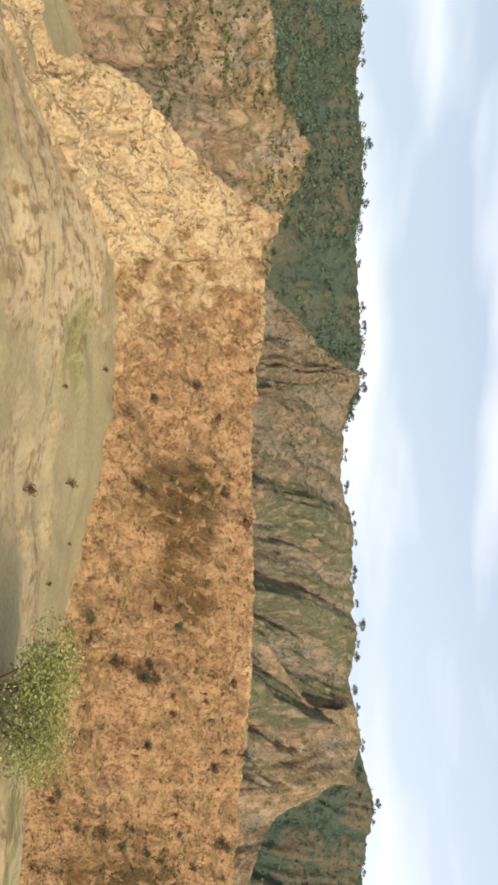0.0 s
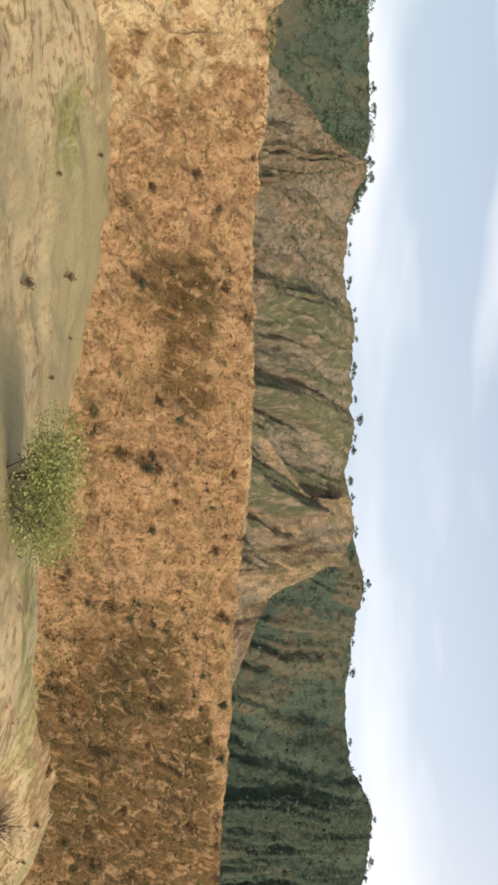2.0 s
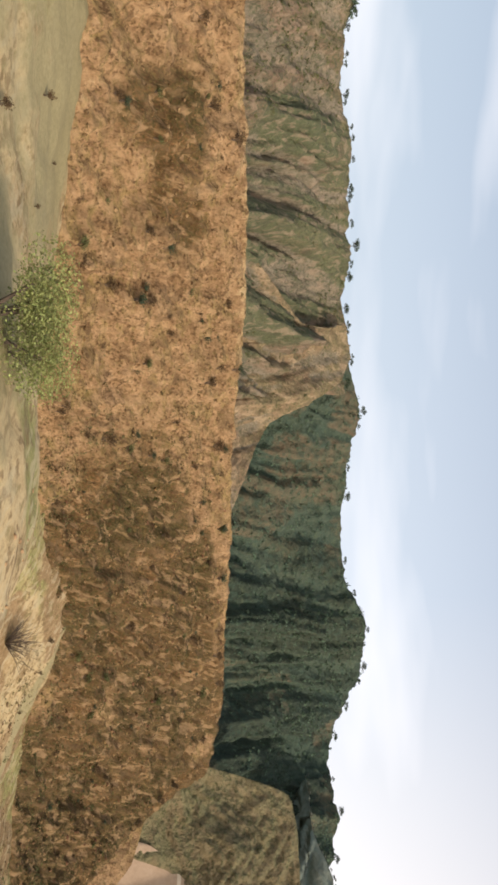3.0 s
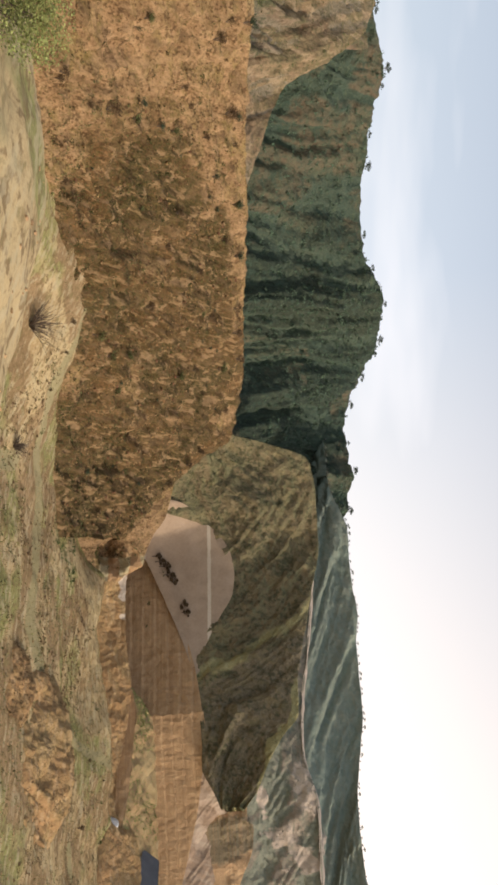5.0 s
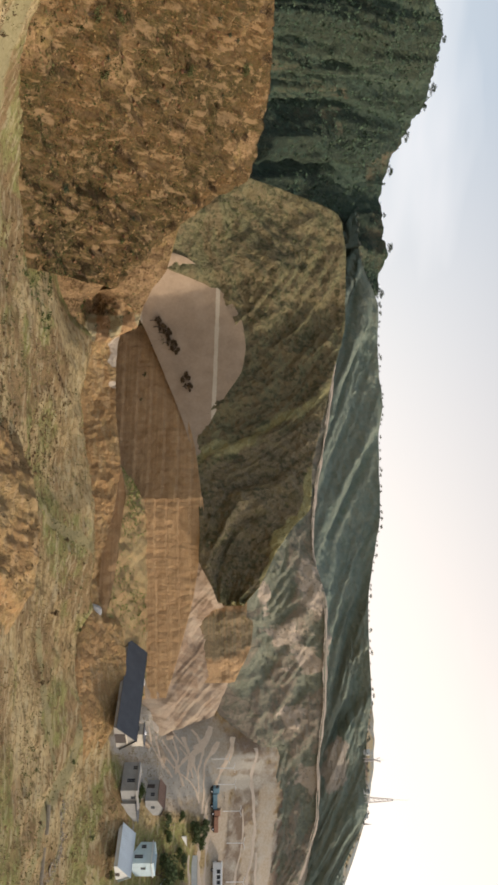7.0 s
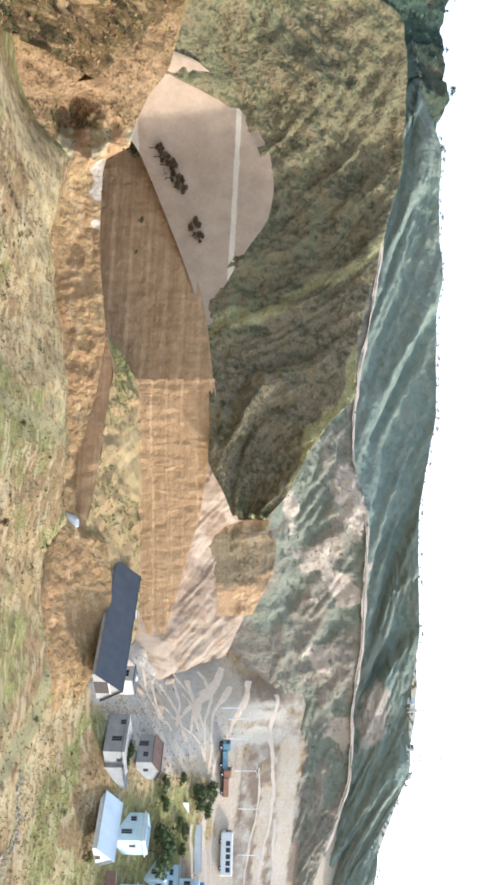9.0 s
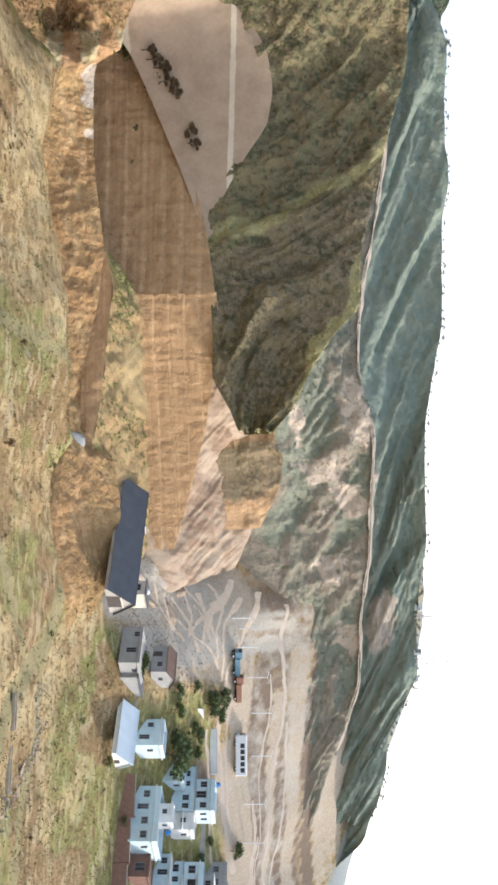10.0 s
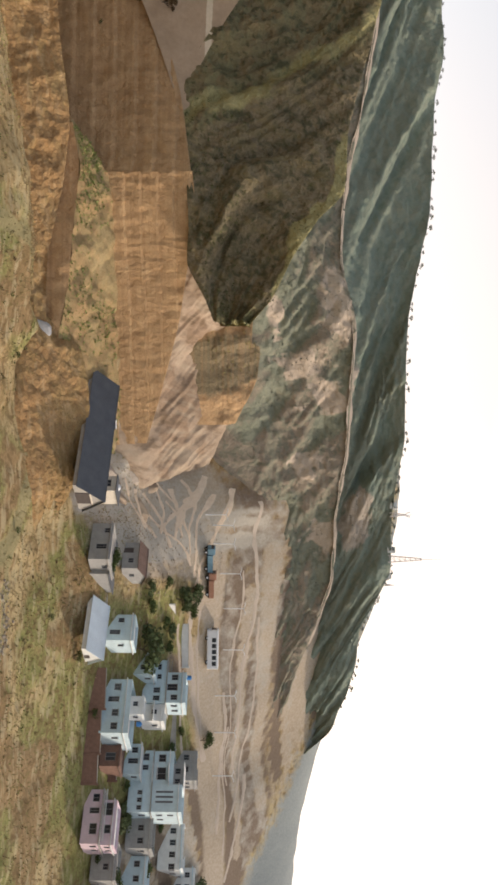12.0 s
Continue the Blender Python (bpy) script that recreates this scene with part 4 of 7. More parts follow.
GREEN_MID = [(177.6, 165.8, -18.9), (192, 170.9, -4.7), (202.8, 167.9, 11.1), (213, 156.9, 10.5), (215, 148.8, 9.2), (216.4, 139.8, 7.9), (217.2, 130.7, 5), (217.5, 120.9, 0.6), (217.5, 115.1, -1.5), (218.4, 107.9, -2.5), (222.1, 99.9, -4.3), (224.4, 93.6, -3.4), (225.2, 91.0, -3.3), (225.8, 88.2, -4.0)]
fall_line = lambda p: ((p[:, 1] - 119) * 31 - (p[:, 2] + 11) * 22) / 38  # the rib that parts the olive scrub from the darker flank
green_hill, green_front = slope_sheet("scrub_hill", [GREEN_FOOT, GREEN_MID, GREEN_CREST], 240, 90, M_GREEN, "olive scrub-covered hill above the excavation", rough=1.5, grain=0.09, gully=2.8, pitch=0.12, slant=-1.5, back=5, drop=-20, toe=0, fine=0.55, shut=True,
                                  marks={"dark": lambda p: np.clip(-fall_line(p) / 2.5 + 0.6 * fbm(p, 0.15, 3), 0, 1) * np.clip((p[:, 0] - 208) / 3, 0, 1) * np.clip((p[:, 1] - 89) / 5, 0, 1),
                                         "bare": lambda p: np.maximum(0.62 * np.clip(1.4 - np.abs(fall_line(p) - 1.5 + 2.0 * fbm(p, 0.12, 3)) / 2.2, 0, 1), np.clip((3.0 + 2.2 * fbm(p, 0.2, 3) - np.interp(p[:, 1], [87.9, 92.4, 100.2, 106.3, 111.4, 123.2, 139, 150.3], [-1.2, 2.6, 6.6, 10.7, 15, 15.9, 19.9, 22.5]) + p[:, 2]) / 2, 0, 1) * np.clip((125 - p[:, 1]) / 6, 0, 1))})

BOWL_LOW = [(177.8, 151, -36.5), (191.4, 155.6, -33.6), (198.4, 155.7, -29.9), (202.9, 152.6, -26.2), (207, 143.5, -21.7), (210.4, 133.9, -17.5), (213.2, 123.6, -13.7), (214.4, 120.9, -12.6)]
BOWL_TOP = [(187.4, 163.4, -24), (193.3, 165.3, -15.1), (202.7, 164.4, -7), (207.5, 157.6, -1.7), (210.3, 151.4, -0.6), (212.3, 144.8, -1.6), (213.2, 138.1, -5.5), (214.5, 129.5, -9.9), (214.8, 122.3, -11.4)]
# the dark stripe paints a shadowed ditch onto the smooth slope
bowl, bowl_front = slope_sheet("graded_slope", [BOWL_LOW, BOWL_TOP], 220, 100, M_BARE, "smooth bare graded earth slope", "slope", rough=0.25, grain=0.12, back=0, hold=0.6, toe=0, marks={"bare": lambda p: np.maximum(np.clip((-25.5 - p[:, 2]) / 1.2, 0, 1), np.clip(1.6 - np.abs(p[:, 2] + 8.2 - 0.03 * (p[:, 1] - 142)) / 0.45, 0, 1) * (p[:, 1] > 131)), "dark": lambda p: stripe(p, [(207.7, 137.2), (207.9, 131.2)], 0.4) * 0.9})

MID_FOOT = [(212.1, 178.2, 10.6), (217.4, 164.7, 11), (221.9, 145.3, 9.4), (227.9, 126.2, 6.3), (233.4, 109.8, 4.9), (240.2, 102.5, 3.5), (248.5, 93.3, 1), (260, 80.1, -0.2), (269.6, 65.6, 0.4), (277.3, 50, 0.8), (284.3, 34, 0.3), (290.2, 21.1, 0.1), (295.8, 6.9, -0.1), (299.2, -5.5, -0.8)]
MID_CREST = [(223.6, 171.6, 25), (229.3, 159.5, 24.2), (235.7, 141.2, 21.3), (241.7, 124.2, 18), (245.4, 110.6, 17.1), (250.1, 98.8, 20.2), (258, 87.7, 20.3), (266.4, 76.5, 20.1), (274.7, 64.6, 18.7), (281.7, 50.9, 18.2), (288.7, 34.7, 11.9), (294.1, 21.4, 7.4), (298.8, 10.5, 2.5)]
SCARS = spots((246, 102.9, 15.9, 3.8, 3.3), (249.1, 98.5, 16.6, 2.6, 3.1), (250.3, 97.8, 18.8, 4, 0.8), (253.6, 90.5, 10.9, 2.6, 6.5), (257.1, 87.3, 14.7, 2.2, 3.8), (259.3, 84.9, 16.5, 2.7, 2.7), (259.6, 82.9, 9.9, 1.5, 3.1), (266.8, 73.6, 11.7, 2.5, 3.3), (276.2, 60.4, 15.9, 3.4, 3.7), (245.9, 100.1, 10.9, 1.9, 1.6), (244.7, 98.5, 4.5, 4.3, 1.6))
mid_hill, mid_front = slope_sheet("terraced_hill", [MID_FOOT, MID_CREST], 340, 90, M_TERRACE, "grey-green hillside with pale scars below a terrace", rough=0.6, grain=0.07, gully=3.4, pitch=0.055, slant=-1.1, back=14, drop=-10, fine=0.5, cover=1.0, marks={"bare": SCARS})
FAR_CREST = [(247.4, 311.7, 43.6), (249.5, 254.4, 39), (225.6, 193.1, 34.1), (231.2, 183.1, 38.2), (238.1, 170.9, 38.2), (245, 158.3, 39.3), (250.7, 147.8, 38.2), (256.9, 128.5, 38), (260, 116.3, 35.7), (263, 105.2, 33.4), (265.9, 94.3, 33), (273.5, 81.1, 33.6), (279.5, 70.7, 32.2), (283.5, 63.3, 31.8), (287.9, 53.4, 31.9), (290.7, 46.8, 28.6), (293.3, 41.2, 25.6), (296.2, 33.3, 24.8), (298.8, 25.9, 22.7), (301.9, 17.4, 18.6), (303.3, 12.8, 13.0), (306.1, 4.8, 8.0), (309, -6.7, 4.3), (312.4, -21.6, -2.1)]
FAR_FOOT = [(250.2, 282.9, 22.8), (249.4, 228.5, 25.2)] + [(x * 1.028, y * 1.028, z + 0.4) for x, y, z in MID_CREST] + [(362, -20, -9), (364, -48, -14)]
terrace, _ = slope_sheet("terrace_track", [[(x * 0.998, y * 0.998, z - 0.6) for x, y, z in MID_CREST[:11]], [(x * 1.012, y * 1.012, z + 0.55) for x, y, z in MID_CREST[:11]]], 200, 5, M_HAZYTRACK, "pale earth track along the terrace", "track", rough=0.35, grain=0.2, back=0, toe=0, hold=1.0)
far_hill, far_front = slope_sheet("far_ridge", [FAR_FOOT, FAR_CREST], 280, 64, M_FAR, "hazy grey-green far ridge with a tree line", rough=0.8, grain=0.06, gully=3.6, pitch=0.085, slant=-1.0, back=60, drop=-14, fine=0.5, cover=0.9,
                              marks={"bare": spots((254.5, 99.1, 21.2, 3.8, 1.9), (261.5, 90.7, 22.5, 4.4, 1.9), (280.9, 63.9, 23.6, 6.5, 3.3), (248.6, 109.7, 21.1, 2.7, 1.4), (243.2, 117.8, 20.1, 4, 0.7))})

# ---- excavation ----
WALL_TOP = [(196.3, 162.5, -31), (202.6, 158.6, -28.3), (205.7, 157.1, -25.5), (209, 145.8, -19.6), (213.2, 123.7, -12.8), (215.4, 110.3, -10.8)]
WALL_BASE = [(196.2, 160.5, -41.4), (202.5, 156.5, -40), (205.7, 155.3, -39.1), (208.8, 144.9, -38.4), (212.9, 123, -37.5), (215.3, 109.1, -36.9)]
wall_dark, wall_front = slope_sheet("shaded_cut_face", [WALL_BASE, WALL_TOP], 200, 90, M_CUT, "steep brown cut earth face in shadow", "cut face", rough=0.4, grain=0.15, back=12, drop=-34, toe=0, fine=0.16, bench=(3.4, 0.3), chisel=0.14)
LIT_TOP = [(215.3, 110.5, -10.6), (217.8, 107.4, -10.3), (224.1, 99.7, -11.4), (231, 90.9, -13.2), (239.6, 79, -17.1), (244.4, 72.2, -19.6)]
LIT_BASE = [(215, 109.9, -27.5), (217.6, 106.2, -25.1), (223.8, 98.7, -24.7), (230.6, 89.9, -24.7), (239.2, 78.1, -25.2), (243.9, 71.7, -25.2)]
wall_lit, lit_front = slope_sheet("sunlit_cut_face", [LIT_BASE, LIT_TOP], 240, 110, M_CUT, "steep layered orange earth face in sunlight", "cut face", rough=0.16, grain=0.12, back=12, drop=-30, toe=4.0, fine=0.08, bench=(2.7, 0.36), chisel=0.09)
SHELF_EDGE = [(207, 113.6, -28.7), (209.4, 108.1, -27.8), (212.1, 99.2, -28.6), (215.1, 90.4, -29.5), (218, 80.6, -31.2), (223.4, 72.2, -30.2)]
SHELF_IN = [(215.1, 110, -24.3), (217.8, 106.5, -23.8), (224, 99, -23.6), (230.8, 90.2, -23.8), (239.4, 78.4, -24.2), (244.3, 69.8, -25.3)]
SHELF_LOW = [(207.2, 112.2, -42.2), (209, 107.4, -42.1), (211.7, 98.7, -42.4), (214.7, 89.9, -42.5), (217.9, 79.8, -39.2), (223.6, 71.1, -37.1)]
shelf, shelf_front = slope_sheet("talus_shelf", [SHELF_EDGE, SHELF_IN], 120, 50, M_TALUS, "grassy shelf of fallen earth at the cut's foot", "shelf", rough=0.6, grain=0.2, back=0, toe=0, fine=0.35)
trench, trench_front = slope_sheet("trench_side", [SHELF_LOW, SHELF_EDGE], 90, 24, M_CUT, "shaded brown side of the trench", "trench", rough=0.3, grain=0.3, back=0, toe=0, fine=0.25)
LIP_CREST = [(170.5, 165.6, -12.4), (178.3, 156.6, -16.3), (183.6, 151.1, -18.8), (186, 148.3, -21.9), (188.3, 145.1, -23.9), (190.8, 141.4, -25.5), (192.5, 140.1, -29.3), (195.5, 134, -30.1), (199.7, 124.5, -30), (205, 112.2, -28.7), (208.8, 102.7, -30.1), (211.7, 94, -32.1), (213.7, 87.6, -32.4), (215.6, 81.6, -32.5)]
LIP_FOOT = [(169.3, 141.6, -40.5), (174, 140.9, -41.9), (178.7, 139.5, -41.6), (183.1, 138, -39.6), (186.9, 135.9, -36.2), (191.1, 130.4, -36.4), (198.7, 115.6, -37.6), (204.8, 100.6, -36), (209.4, 92.9, -35), (214.9, 81.2, -34.1)]
# dark spots: scrubby earth plus shade painted into the colour of the dents
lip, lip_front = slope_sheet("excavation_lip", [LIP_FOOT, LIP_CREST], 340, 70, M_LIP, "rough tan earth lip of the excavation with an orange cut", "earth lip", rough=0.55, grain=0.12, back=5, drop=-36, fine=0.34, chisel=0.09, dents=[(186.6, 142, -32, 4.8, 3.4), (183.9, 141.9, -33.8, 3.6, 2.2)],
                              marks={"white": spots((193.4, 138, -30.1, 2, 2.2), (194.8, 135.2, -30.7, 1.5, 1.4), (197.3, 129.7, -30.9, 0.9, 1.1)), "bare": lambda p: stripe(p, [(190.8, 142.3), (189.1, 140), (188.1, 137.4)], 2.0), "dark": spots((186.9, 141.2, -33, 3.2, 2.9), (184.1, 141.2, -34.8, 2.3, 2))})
lip.data.materials.append(M_BANK)
lip.data.polygons.foreach_set("material_index", [1 if q.center.x + 2.5 * math.sin(q.center.z * 1.1) < 189.3 else 0 for q in lip.data.polygons])
OB_TOP = [(220.3, 84, -29.6), (221.6, 81.4, -28), (224.6, 74.1, -26.9), (226.6, 64.8, -27.6), (227.6, 58.8, -30), (228.5, 54.3, -32.6)]
OB_LOW = [(212.0, 86, -34.4), (212.0, 80.4, -34.2), (214.0, 66.5, -34.8), (219.5, 57.3, -33.4), (224, 51.8, -34)]
orange_bank, orange_front = slope_sheet("low_orange_bank", [OB_LOW, OB_TOP], 170, 50, M_LIP, "low bank of tan earth beside the sheds", "bank", rough=0.5, grain=0.15, gully=0.25, pitch=0.2, back=2.5, drop=-34, fine=0.25, toe=4.0, chisel=0.08, marks={"bare": lambda p: 0.35 * np.clip(fbm(p, 0.12, 2) + 0.6, 0, 1)})

def over_ground(n, x0, x1, y0, y1, seed, mask=None):
    r = np.random.default_rng(seed)
    xy = np.stack([x0 + (x1 - x0) * r.random(n), y0 + (y1 - y0) * r.random(n)], -1)
    p = np.concatenate([xy, np.concatenate([ground_z(xy[k:k + 20000]) for k in range(0, n, 20000)])[:, None]], 1)
    return p if mask is None else p[mask(p) > r.random(n)]


# ---- quarry terraces between the cut and the valley ----
TAN_LOW = [(225.6, 101.1, -15.5), (227.1, 99, -15.3), (230.3, 94.7, -16.2), (236.2, 86.3, -17.7), (242.2, 75.4, -20.9), (245.6, 70.1, -21.5), (251.3, 65, -20.5)]
TAN_TOP = [(226, 101.6, -9.5), (229.2, 98.8, -4.6), (234.3, 96.1, -2), (239.2, 95.1, -4.1), (245.8, 91, -7.4), (251.2, 84, -6.5), (255.6, 79.8, -5), (259.2, 71.7, -8.6)]
tan_slope, tan_front = slope_sheet("quarry_slope", [TAN_LOW, TAN_TOP], 170, 60, M_SAND, "tan quarried slope with dark streaks and heaps", "quarry", rough=0.5, grain=0.1, gully=1.0, pitch=0.22, slant=-0.9, back=10, drop=-20, toe=5.0, fine=0.2, chisel=0.06,
                                   marks={"dark": lambda p: np.clip(fbm(p * np.array([1, 1, 2.5]), 0.12, 3) * 1.4 + 0.15, 0, 1) * np.clip((p[:, 0] - 231) / 5, 0, 1)})
KNOLL_LOW = [(235.8, 98.7, -8.8), (238.7, 95.7, -8.5), (241.9, 90.2, -8.7), (245, 87.9, -8.3), (248.1, 84, -7.5), (250.2, 80.9, -7.3), (252.4, 78, -7.1)]
KNOLL_TOP = [(238.6, 100.4, -2), (241.6, 96.3, -0.3), (243.9, 91.8, -0.3), (246.8, 92, 1.2), (251, 86.9, 0.7), (251.9, 82.8, -1.1), (254.5, 79, -3.4)]
knoll, knoll_front = slope_sheet("cut_knoll", [KNOLL_LOW, KNOLL_TOP], 120, 36, M_CUT, "small knoll cut to orange earth, scrub between the cuts", "knoll", rough=0.5, grain=0.2, back=12, drop=-14, toe=4.0, fine=0.3, marks={"dark": lambda p: zone(p, 245.3, 87.8, 4.6, 5.5) * 1.2})
RUBBLE = over_ground(1800, 236, 268, 38, 76, 61, patchy(0.07, -0.1, 0.5, 4.0))
clods("rubble_heaps", RUBBLE, 0.05, 0.26, M_SAND, "pale heaps of rubble over the quarry floor", 62, "rubble", flat=0.45)


def spoil_heap(x, y, w, h, turn, seed, mat, label):
    """A dumped heap of loose earth: a long uneven cone with a crest."""
    r = np.random.default_rng(seed)
    n, k = 22, 9
    a = np.linspace(0, 2 * math.pi, n, endpoint=False)
    c, q = math.cos(radians(turn)), math.sin(radians(turn))
    z0 = float(ground_z([(x, y)], False)[0])
    v = []
    for j in range(k):
        f = 1 - j / (k - 1)
        wob = 1 + 0.22 * np.sin(2 * a + seed) + 0.12 * np.sin(5 * a + 2 * seed) + 0.05 * r.normal(size=n)
        px, py = np.cos(a) * w * f * wob, np.sin(a) * w * 0.5 * f * wob
        v += [(x + u * c - t * q, y + u * q + t * c, z0 - 0.8 + (h + 0.8) * (1 - f**1.3) + 0.06 * e) for u, t, e in zip(px, py, r.normal(size=n))]
    faces = [(j * n + i, j * n + (i + 1) % n, (j + 1) * n + (i + 1) % n, (j + 1) * n + i) for j in range(k - 1) for i in range(n)]
    tagged(new("spoil_mound", mesh_of("spoil_mound", v, faces, mat)), label, "mound", "spoil mounds")


for k, (x, y, w, h, turn) in enumerate(((240, 70, 3.4, 1.3, -50), (243.5, 66, 3.0, 1.1, -60), (246, 61.5, 3.2, 1.2, -40), (249.5, 66, 2.6, 1.0, -55), (252, 60, 2.8, 0.9, -60), (247, 71.5, 3.6, 1.4, -45), (255, 66, 2.6, 0.9, -60), (241, 63, 2.4, 0.9, -50))):
    spoil_heap(x, y, w, h, turn, 300 + k, M_SPOIL if k % 2 else M_SAND, "pale heap of dumped earth on the quarry floor")


def wheel_track(points, width, mat, label):
    """A narrow worn track draped over the ground, a little crowned."""
    line = rail([(x, y, 0.0) for x, y in points], 90)[:, :2]
    run = np.gradient(line, axis=0)
    side = np.stack([run[:, 1], -run[:, 0]], -1) / (np.linalg.norm(run, axis=1)[:, None] + 1e-9)
    q = np.concatenate([line, np.full((90, 1), width)], 1)
    line = line + side * (0.5 * fbm(q, 0.15, 3))[:, None]
    wide = width * (0.75 + 0.9 * np.abs(fbm(q + 9.0, 0.3, 3)))
    rows3 = [np.concatenate([c, ground_z(c)[:, None] + lift], 1) for c, lift in ((line - side * wide[:, None], 0.02), (line, 0.16), (line + side * wide[:, None], 0.02))]
    p = np.stack(rows3, 1)
    tagged(new("track", mesh_of("track", p.reshape(-1, 3), grid_faces(90, 3, True), mat)), label, "track", kind="structure")


LANES = [[(265.7, 40.7), (269.8, 29.1), (272.7, 17.4), (275.9, 8.5)], [(267.1, 43.2), (271.5, 32.0), (274.5, 23.1), (278.1, 13.4)], [(268.7, 43.3), (273.6, 29.0), (276.6, 18.3)],
         [(268.8, 66.1), (274.2, 53.8), (278.7, 42.5), (283.3, 22.7), (287.2, 10.1)], [(279.4, 42.8), (283.8, 32.1), (288.3, 12.5), (286.9, 0.6)], [(278.9, 27.2), (282.6, 13.0), (284.3, -1.3)], [(289.4, 9.9), (289.1, -2.2), (288.7, -11.5)],
         [(272.5, 52.0), (276.8, 40.0), (281.0, 24.0), (285.3, 8.0)], [(281.5, 20.0), (284.5, 8.0), (286.8, -6.0)]]
for k, points in enumerate(LANES):
    wheel_track(points, (0.22, 0.3, 0.16, 0.26, 0.2, 0.3, 0.34, 0.14, 0.2)[k], M_SPOIL, "thin pale wheel track along the valley floor")
for points, w in (([(265.7, 68.1), (265.5, 59.0), (263.9, 52.5), (265.4, 47.7)], 0.3), ([(262.8, 70.0), (259.8, 61.7), (259.1, 58.6)], 0.45), ([(260.8, 64.4), (258.2, 60.8), (255.5, 58.0)], 0.3), ([(257.8, 66.3), (259.2, 61.0), (258.0, 56.5)], 0.35), ([(257.0, 63.7), (258.8, 61.6), (259.5, 57.0)], 0.22),
                  ([(249.4, 64.6), (250.9, 60.1), (254.0, 56.0)], 0.4), ([(252.5, 64.5), (255.5, 60.0), (257.0, 54.5)], 0.3), ([(255.3, 65.8), (256.4, 61.5), (255.0, 57.0)], 0.25), ([(263.5, 66.5), (262.3, 60.5), (262.0, 55.0), (263.6, 49.5)], 0.25),
                  ([(246.5, 66.0), (249.0, 61.5), (252.0, 57.5)], 0.3), ([(254.0, 68.0), (258.5, 63.5), (260.5, 58.5), (261.0, 53.5)], 0.2), ([(259.5, 68.5), (261.6, 63.0), (260.6, 57.0)], 0.22), ([(251.5, 62.0), (254.6, 58.5), (258.6, 56.0), (262.0, 51.5)], 0.25)):
    wheel_track(points, w, M_RUBBLE, "white streak of crushed stone on the quarry floor")
# ---- scrub, tufts and stones ----
clumps("bank_scrub", pick(bank_front, 7000, 11, lambda p: patchy(0.09, -0.5, 0.5)(p) * np.clip((p[:, 0] + 16) / 30, 0.02, 1), 0.02, 0.97), 0.10, 0.50, M_DRYLEAF, "low brown scrub scattered over the bank", 12, leaf=0.4, count=12)
clumps("bank_tufts", pick(bank_front, 15000, 15, lambda p: patchy(0.05, -0.35, 0.35, 5.0)(p) * np.clip((p[:, 0] + 22) / 26, 0.05, 1), 0.0, 0.98), 0.12, 0.42, M_BANKTUFT, "olive brown tufts over the bank", 16, "grass", leaf=0.34, count=10, flat=0.6)
clumps("bank_foot_scrub", pick(bank_front, 7000, 151, lambda p: np.clip((p[:, 0] - 30) / 40, 0, 1) * patchy(0.07, -0.4, 0.3, 9.0)(p), 0.0, 0.42), 0.15, 0.6, M_OLIVE, "green and brown scrub along the foot of the bank", 152, leaf=0.34, count=12)
clumps("bank_thicket", pick(bank_front, 11000, 153, lambda p: np.clip((p[:, 0] - 46) / 30, 0, 1) * patchy(0.1, -0.35, 0.25, 13.0)(p), 0.0, 0.9), 0.2, 0.75, M_BANKGREEN, "dark olive tufts in relief over the far bank", 154, leaf=0.36, count=12)
clods("bank_rocks", pick(bank_front, 2600, 155, lambda p: np.clip((p[:, 0] - 50) / 30, 0, 1) * patchy(0.06, 0.0, 0.4, 3.0)(p), 0.05, 0.97), 0.15, 0.5, M_ORANGE, "lumps of orange red earth breaking out of the bank", 156, flat=0.7, sink=0.4)
clods("bank_clods", pick(bank_front, 4200, 13, lambda p: np.clip((p[:, 0] + 6) / 14, 0, 1), 0.0, 0.98), 0.08, 0.42, M_BANK, "loose clods of tan earth on the bank", 14)
clumps("gully_scrub", pick(gully_front, 4500, 17, patchy(0.06, -0.4, 0.4)), 0.15, 0.8, M_OLIVE, "green scrub in the gullies of the hill", 18)
clumps("forest_crowns", pick(forest_front, 9000, 19, patchy(0.02, -0.8, 0.1)), 0.6, 1.9, M_FOREST, "dense green tree crowns over the ridge", 20, "trees", flat=0.9, leaf=0.35, count=22)
clumps("ridge_scrub", pick(brown_front, 15000, 21, patchy(0.03, -0.4, 0.6)), 0.15, 0.7, M_OLIVE, "thin scrub over the gullied ridge", 22)
clumps("spur_scrub", pick(spur_front, 1500, 23, patchy(0.04, -0.2, 0.6)), 0.15, 0.6, M_OLIVE, "thin scrub over the pale spur", 24)
clumps("wooded_crowns", pick(wood_front, 14000, 25, patchy(0.025, -0.6, 0.4)), 0.2, 1.0, M_FOREST, "dark trees and scrub over the wooded ridge", 26, "trees", flat=0.9)
clods("wall_stones", pick(wall_front, 900, 37, patchy(0.12, -0.1, 0.5), 0.2, 0.8), 0.06, 0.32, M_CUT, "stones and clods stuck in the shaded cut", 38, flat=0.8)
clumps("talus_scrub", pick(shelf_front, 2600, 33, patchy(0.1, -0.4, 0.4)), 0.12, 0.4, M_BUSHLEAF, "olive scrub on the shelf below the cut", 34)
clumps("low_bank_scrub", pick(orange_front, 700, 157, patchy(0.12, -0.2, 0.4)), 0.12, 0.4, M_FIELDLEAF, "dull scrub over the low tan bank", 158, leaf=0.4)
